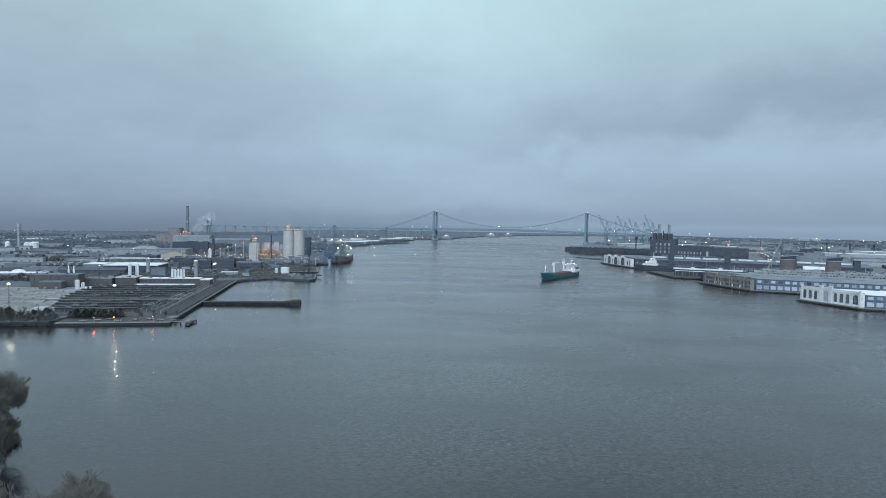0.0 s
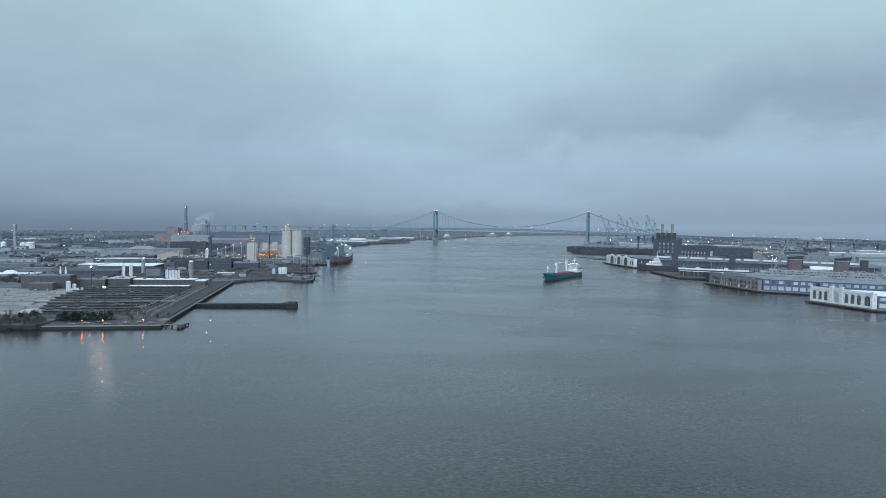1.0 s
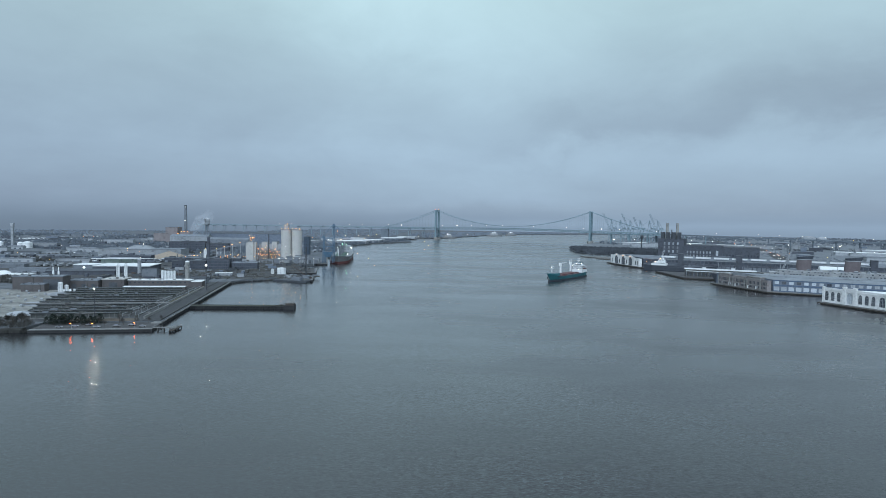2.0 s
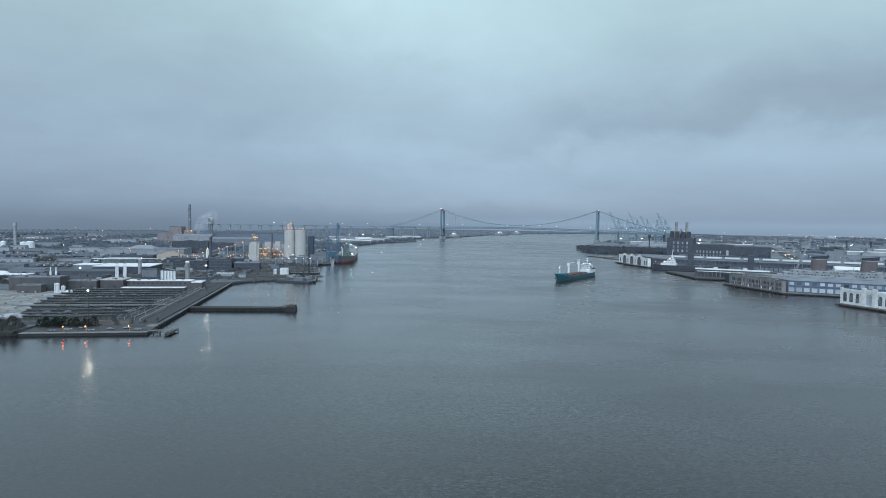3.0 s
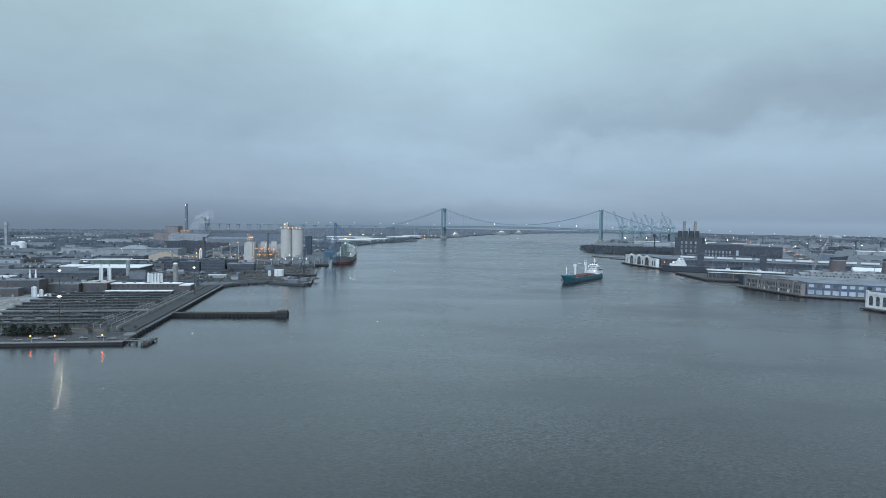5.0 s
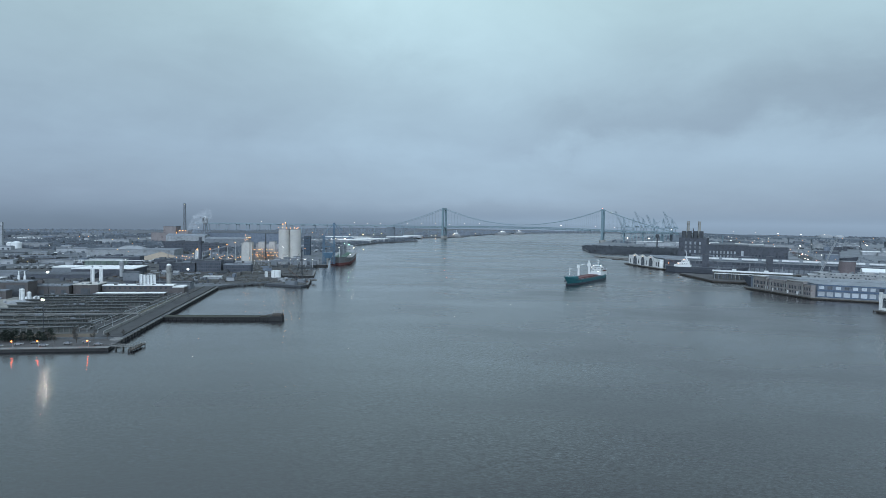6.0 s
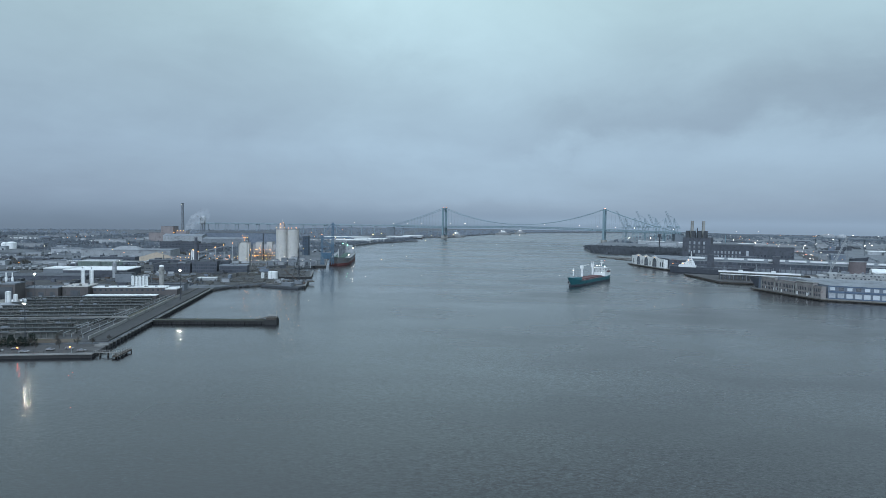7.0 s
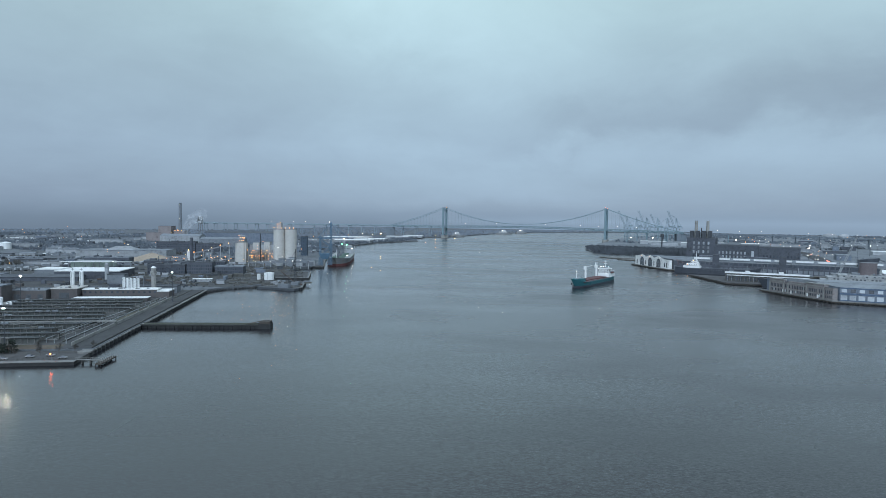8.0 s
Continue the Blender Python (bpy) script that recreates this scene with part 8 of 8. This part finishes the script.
while made < 170 and tries < 4000:
    tries += 1
    left = made < 110
    if left:
        y = 1030 + 1300 * rr.random() ** 1.6
        x = -rr.uniform(0.22, 0.80) * y
        poly = LEFT
    else:
        y = 950 + 2400 * rr.random() ** 1.3
        x = rr.uniform(0.40, 0.82) * y
        poly = RIGHT
    w, d = (rr.uniform(9, 38), rr.uniform(7, 15)) if left else (rr.uniform(16, 62), rr.uniform(12, 26))
    if not all(inside(x + a, y + b, poly) for a, b in ((0, 0), (w, 0), (w, d), (0, d + 20))):
        continue
    if left and any((x + w / 2 - kx) ** 2 + (y - ky) ** 2 < (kr + w / 3) ** 2 for kx, ky, kr in KEEP):
        continue
    if left and x > -335 and y < 1350:
        continue
    if not left and (y < 1420 and x < 720 or -90 < x - (655 + (y - 1215) * 0.36) < 70):
        continue
    wall_, roof_ = PAL[rr.randrange(len(PAL))]
    h = rr.uniform(3, 6.5) if left or rr.random() < 0.85 else rr.uniform(9, 13)
    pitched = rr.random() < 0.35
    lab = {"dull_white_sheet": "low pale metal warehouse", "grey_paint": "low grey industrial building", "soot_brick": "low dark brick works building", "blue_grey_panel": "low blue-grey clad warehouse"}[wall_.name]
    lab += " with a pitched roof in the yards" if pitched else " with a flat roof in the yards"
    b = building("yard_building", lab, "building", x, y, w, d, h, 9 if left else -27 + rr.choice((0, 90)), wall_, roof_, kind="gable" if pitched else "flat", rise=min(4, d * 0.12), group="yard buildings")
    KEEP.append((x + w / 2, y + d / 2, max(w, d) * 0.55))
    if y < 1500:
        windows(b, "f", w, d, max(2, int(w / 9)), 1, 3.0, min(3.0, h * 0.5), 0.4, 4, rr.choice((GLASS, PALEPANE)), name="loading_door")
    made += 1
def clutter(name, label, count, where, seed, material, long_=(3, 12), high=(1.5, 3.6), rz=9.0):
    """Parked trailers, boxes and stacks in loose rows, too small and many to count."""
    r_ = random.Random(seed)
    vv, ff = [], []
    made_ = 0
    for _ in range(count * 25):
        if made_ >= count:
            break
        x, y, ok = where(r_)
        if not ok:
            continue
        row = r_.randrange(1, 7)
        a = radians(rz + r_.choice((0, 0, 90)) + r_.uniform(-3, 3))
        c, s_ = math.cos(a), math.sin(a)
        for k in range(row):
            made_ += 1
            l, w, h = r_.uniform(*long_), r_.uniform(2.2, 3.4), r_.uniform(*high)
            ox, oy = (x + (k * 13.5) * c, y + (k * 13.5) * s_)
            n_ = len(vv)
            for z in (2.75, 2.8 + h):
                for px, py in ((0, 0), (l, 0), (l, w), (0, w)):
                    vv.append((ox + px * c - py * s_, oy + px * s_ + py * c, z))
            ff += [(n_ + 4, n_ + 5, n_ + 6, n_ + 7)] + [(n_ + i, n_ + (i + 1) % 4, n_ + 4 + (i + 1) % 4, n_ + 4 + i) for i in range(4)]
    me_ = bpy.data.meshes.new(name)
    me_.from_pydata(vv, [], ff)
    me_.materials.append(material)
    return tagged(new(name, me_), label, kind="stuff")


for k, (m_, n_, lab) in enumerate(((OFFWHITE, 420, "rows of pale parked trailers across the left yards"), (GREYM, 420, "grey stacks and trailers across the left yards"), (DARK, 300, "dark scrap and wagons across the left yards"), (WHITE, 60, "white box trailers across the left yards"))):
    clutter("yard_clutter", lab, n_, lambda r: patchy(r, LEFT, -1500, -265, 830, 2100, -0.25, 0.006), 700 + k, m_)
for k, (m_, n_, lab) in enumerate(((OFFWHITE, 240, "pale trailers parked across the right plain"), (GREYM, 260, "grey cars and stacks across the right plain"), (DARK, 160, "dark parked wagons across the right plain"))):
    clutter("yard_clutter", lab, n_, lambda r: patchy(r, RIGHT, 640, 2000, 1150, 2600, -0.25, 0.006), 720 + k, m_, rz=-22.0)
clutter("yard_clutter", "dark rubble and timber stacks on the quay yard", 260, lambda r: (lambda x, y: (x, y, inside(x + 60, y, LEFT) and inside(x, y, LEFT)))(r.uniform(-420, -190), r.uniform(770, 1040)), 740, DARKCONC, (2, 9), (0.6, 2.2))
# lamps across the yards
for i in range(120):
    left = i < 62
    y = 850 + 2600 * rr.random() ** 1.1
    x = -rr.uniform(0.16, 0.72) * y if left else rr.uniform(0.42, 0.74) * y
    if not inside(x, y, LEFT if left else RIGHT) or (not left and y < 1300 and x < 700):
        continue
    street_lamp(x, y, 2.8, rr.random() < 0.65, rr.uniform(9, 16), 0.5 + y / 3000)
# lights along the far shore under the bridge
for x, y, wm, hh, sz in ((-290, 2180, True, 18, 4.0), (-258, 2190, True, 17, 3.6), (-232, 2200, True, 20, 4.0), (-330, 2150, True, 18, 3.4), (-60, 2520, True, 8, 2.6), (-75, 2530, True, 8, 2.6),
                         (-100, 2500, True, 8, 2.2), (-30, 2590, True, 9, 2.2), (10, 2640, True, 9, 2.2), (110, 3000, True, 8, 2.4), (-290, 1820, True, 15, 2.4), (-320, 1850, True, 15, 2.4), (-300, 1900, False, 12, 2.0)):
    sl = street_lamp(x, y, 2.6, wm, hh, sz, "bright sodium lamp on the far shore")
    for c in sl.children:
        if c.name.startswith("lamp_head"):
            c.data.materials[0] = LAMP_SHORE
for x, y in ((560, 2120), (640, 2160), (760, 2150), (800, 2080), (860, 2060), (735, 2210)):
    light_mast(x, y, 2.8, 22, "bright floodlight mast on the container terminal", FLOODFAR, 5.5)
for x, y in ((625, 1640), (640, 1500), (700, 1480), (905, 1700), (1010, 1650), (800, 1560), (960, 1600), (720, 1420)):
    light_mast(x, y, 2.8, 24, "bright floodlight mast beside the power station", FLOODFAR, 2.4)

for x, y, w in ((-350, 1930, 120), (-300, 2060, 95), (-420, 2200, 150), (-230, 2330, 80), (-180, 2450, 70)):
    building("shore_shed", "long white-roofed shed on the far shore", "shed", x, y, w, 46, 7, -6, OFFWHITE, ROOFWHITE, group="far shore sheds")
# far white ships below the bridge
for x, y, L, rz in ((-10, 2690, 62, 4), (215, 3230, 80, 10), (330, 3420, 60, 12)):
    ob = thing("ferry", "small white ship moored on the far shore", "ship", x, y, 0, rz, group="far ships")
    bm = bmesh.new()
    hull_mesh(bm, L, 14, -2, 7, 2, rake=4)
    part("hull", bm, GREYHULL, ob)
    bm = bmesh.new()
    box(bm, L * 0.2, L * 0.7, -5, 5, 7, 14)
    part("deck_house", bm, LINER, ob)
    bm = bmesh.new()
    box(bm, L * 0.35, L * 0.6, -4, 4, 14.004, 19)
    part("upper_deck", bm, WHITE, ob)
    mast_pole(ob, L * 0.5, 0, 19, 11, 0.7, 1)
    lamp_dot(ob, L * 0.4, -4, 16, False, 1.2)

# container terminal beyond the bridge
for i, (x, y) in enumerate(((645, 2470), (676, 2455), (708, 2440), (742, 2425), (772, 2410), (800, 2400))):
    gantry_crane(x, y, 2.8, 205, 66.0, HAZESTEEL, "pale container crane with its boom raised", i not in (1, 4), 69.0 if i != 3 else 56.0, group="container cranes")
for i in range(9):
    building("terminal_shed", "long pale terminal shed with a white roof", "terminal shed", 600 + (i % 5) * 90, 2050 + (i // 5) * 110, 78, 26, 9, -25, OFFWHITE, ROOFWHITE if i % 2 else ROOFGREY, group="terminal sheds")
# round water tank on a stem by the terminal
ob = thing("water_tower", "dark round water tower by the terminal", "water tower", 585, 1905, 2.8)
bm = bmesh.new()
cyl(bm, 0, 0, 0, 30, 1.8, n=10)
part("stem", bm, DARK, ob)
bm = bmesh.new()
cyl(bm, 0, 0, 28, 36, 4.5, n=16)
dome(bm, 0, 0, 36, 4.5, 2.5, n=16)
part("tank_bowl", bm, DARK, ob)
# domed gas holders on the plain
for x, y, r, h in ((1994, 3500, 36, 21), (2068, 3500, 25, 18)):
    ob = thing("gas_holder", "large pale domed gas holder on the plain", "gas holder", x, y, 2.8, group="gas holders")
    bm = bmesh.new()
    cyl(bm, 0, 0, 0, h * 0.3, r, n=28)
    part("shell", bm, OFFWHITE, ob)
    bm = bmesh.new()
    dome(bm, 0, 0, h * 0.3, r, h * 0.7, n=28)
    part("dome_roof", bm, OFFWHITE, ob, smooth=True)
# long pale roofs on the plain
for x, y, w, d in ((1000, 1650, 150, 30), (1080, 1500, 120, 40), (900, 1380, 90, 30), (1180, 1820, 170, 30), (820, 1240, 70, 26), (930, 1200, 80, 30), (800, 1120, 60, 24)):
    b = building("distribution_shed", "long low distribution shed with a pale roof on the plain", "shed", x, y, w, d, 8, -22, OFFWHITE, ROOFWHITE if w > 100 else ROOFGREY, group="distribution sheds")
# highway with queueing vans and lamps
HW = [Vector((655, 1215)), Vector((786, 1518)), Vector((1010, 2079)), Vector((1135, 2545)), Vector((1300, 3200))]
bm = bmesh.new()
for a, b in zip(HW, HW[1:]):
    beam(bm, (*a, 2.72), (*b, 2.72), 30, 0.5)
whole("road", bm, ASPHALT, "wide asphalt highway leading away across the plain", kind="structure")


def along(t):
    k_ = min(int(t * 4), 3)
    return HW[k_].lerp(HW[k_ + 1], t * 4 - k_)


for i in range(30):
    t = i / 30
    p = along(t)
    street_lamp(p.x + 17 * (-1) ** i, p.y, 2.8, i % 3 == 0, 12, 0.45 + 0.7 * t)
for i in range(34):
    rv = random.Random(500 + i)
    p = along(rv.uniform(0.0, 0.75))
    lane = rv.choice((-10, -6, 6, 10))
    ob = thing("delivery_van", "van with lit lamps queueing on the highway", "van", p.x + lane, p.y, 2.97, 67, group="highway vans")
    bm = bmesh.new()
    box(bm, -2.6, 2.6, -1.0, 1.0, 0.5, 2.4)
    bmesh.ops.bevel(bm, geom=bm.edges[:], offset=0.25, segments=1, affect="EDGES")
    part("body", bm, CARPAINT, ob)
    for wx in (-1.8, 1.8):
        for wy in (-0.9, 0.9):
            bm = bmesh.new()
            bmesh.ops.create_cone(bm, cap_ends=True, segments=8, radius1=0.4, radius2=0.4, depth=0.25, matrix=Matrix.Translation((wx, wy, 0.4)) @ Matrix.Rotation(radians(90), 4, "X"))
            part("wheel", bm, TYRE, ob)
    for ly in (-0.75, 0.75):
        bm = bmesh.new()
        box(bm, -2.85, -2.58, ly - 0.3, ly + 0.3, 0.8, 1.5)
        part("tail_lamp", bm, LAMP_RED if lane > 0 else LAMP_WHITE, ob)


# ---- steam from the works ----
def steam_material():
    m = bpy.data.materials.new("white_steam")
    m.use_nodes = True
    nt = m.node_tree
    bs = nt.nodes["Principled BSDF"]
    bs.inputs["Base Color"].default_value = (0.85, 0.87, 0.9, 1)
    bs.inputs["Roughness"].default_value = 1.0
    bs.inputs["Specular IOR Level"].default_value = 0.0
    geo = nt.nodes.new("ShaderNodeNewGeometry")
    no = nt.nodes.new("ShaderNodeTexNoise")
    no.inputs["Scale"].default_value = 0.09
    no.inputs["Detail"].default_value = 5
    nt.links.new(geo.outputs["Position"], no.inputs["Vector"])
    mr = nt.nodes.new("ShaderNodeMapRange")
    mr.inputs["From Min"].default_value, mr.inputs["From Max"].default_value = 0.38, 0.75
    mr.inputs["To Min"].default_value, mr.inputs["To Max"].default_value = 0.0, 0.13
    nt.links.new(no.outputs[0], mr.inputs["Value"])
    nt.links.new(mr.outputs[0], bs.inputs["Alpha"])
    return m


STEAM = steam_material()
bm = bmesh.new()
for i in range(7):
    t = i / 6
    bmesh.ops.create_icosphere(bm, subdivisions=3, radius=1.0, matrix=Matrix.Translation((-618 + 40 * t ** 1.4, 1580, 34 + 42 * t)) @ Matrix.Diagonal((6 + 9 * t, 6 + 6 * t, 10 + 5 * t, 1)))
for v in bm.verts:
    v.co += Vector((noise.noise(v.co * 0.11), noise.noise(v.co * 0.11 + Vector((9, 0, 0))), noise.noise(v.co * 0.13 + Vector((0, 7, 0))))) * 5.0
tagged(new("steam_plume", mesh_of("steam_plume", bm, STEAM, True)), "thin white steam plume drifting from the works", "steam", kind="stuff")
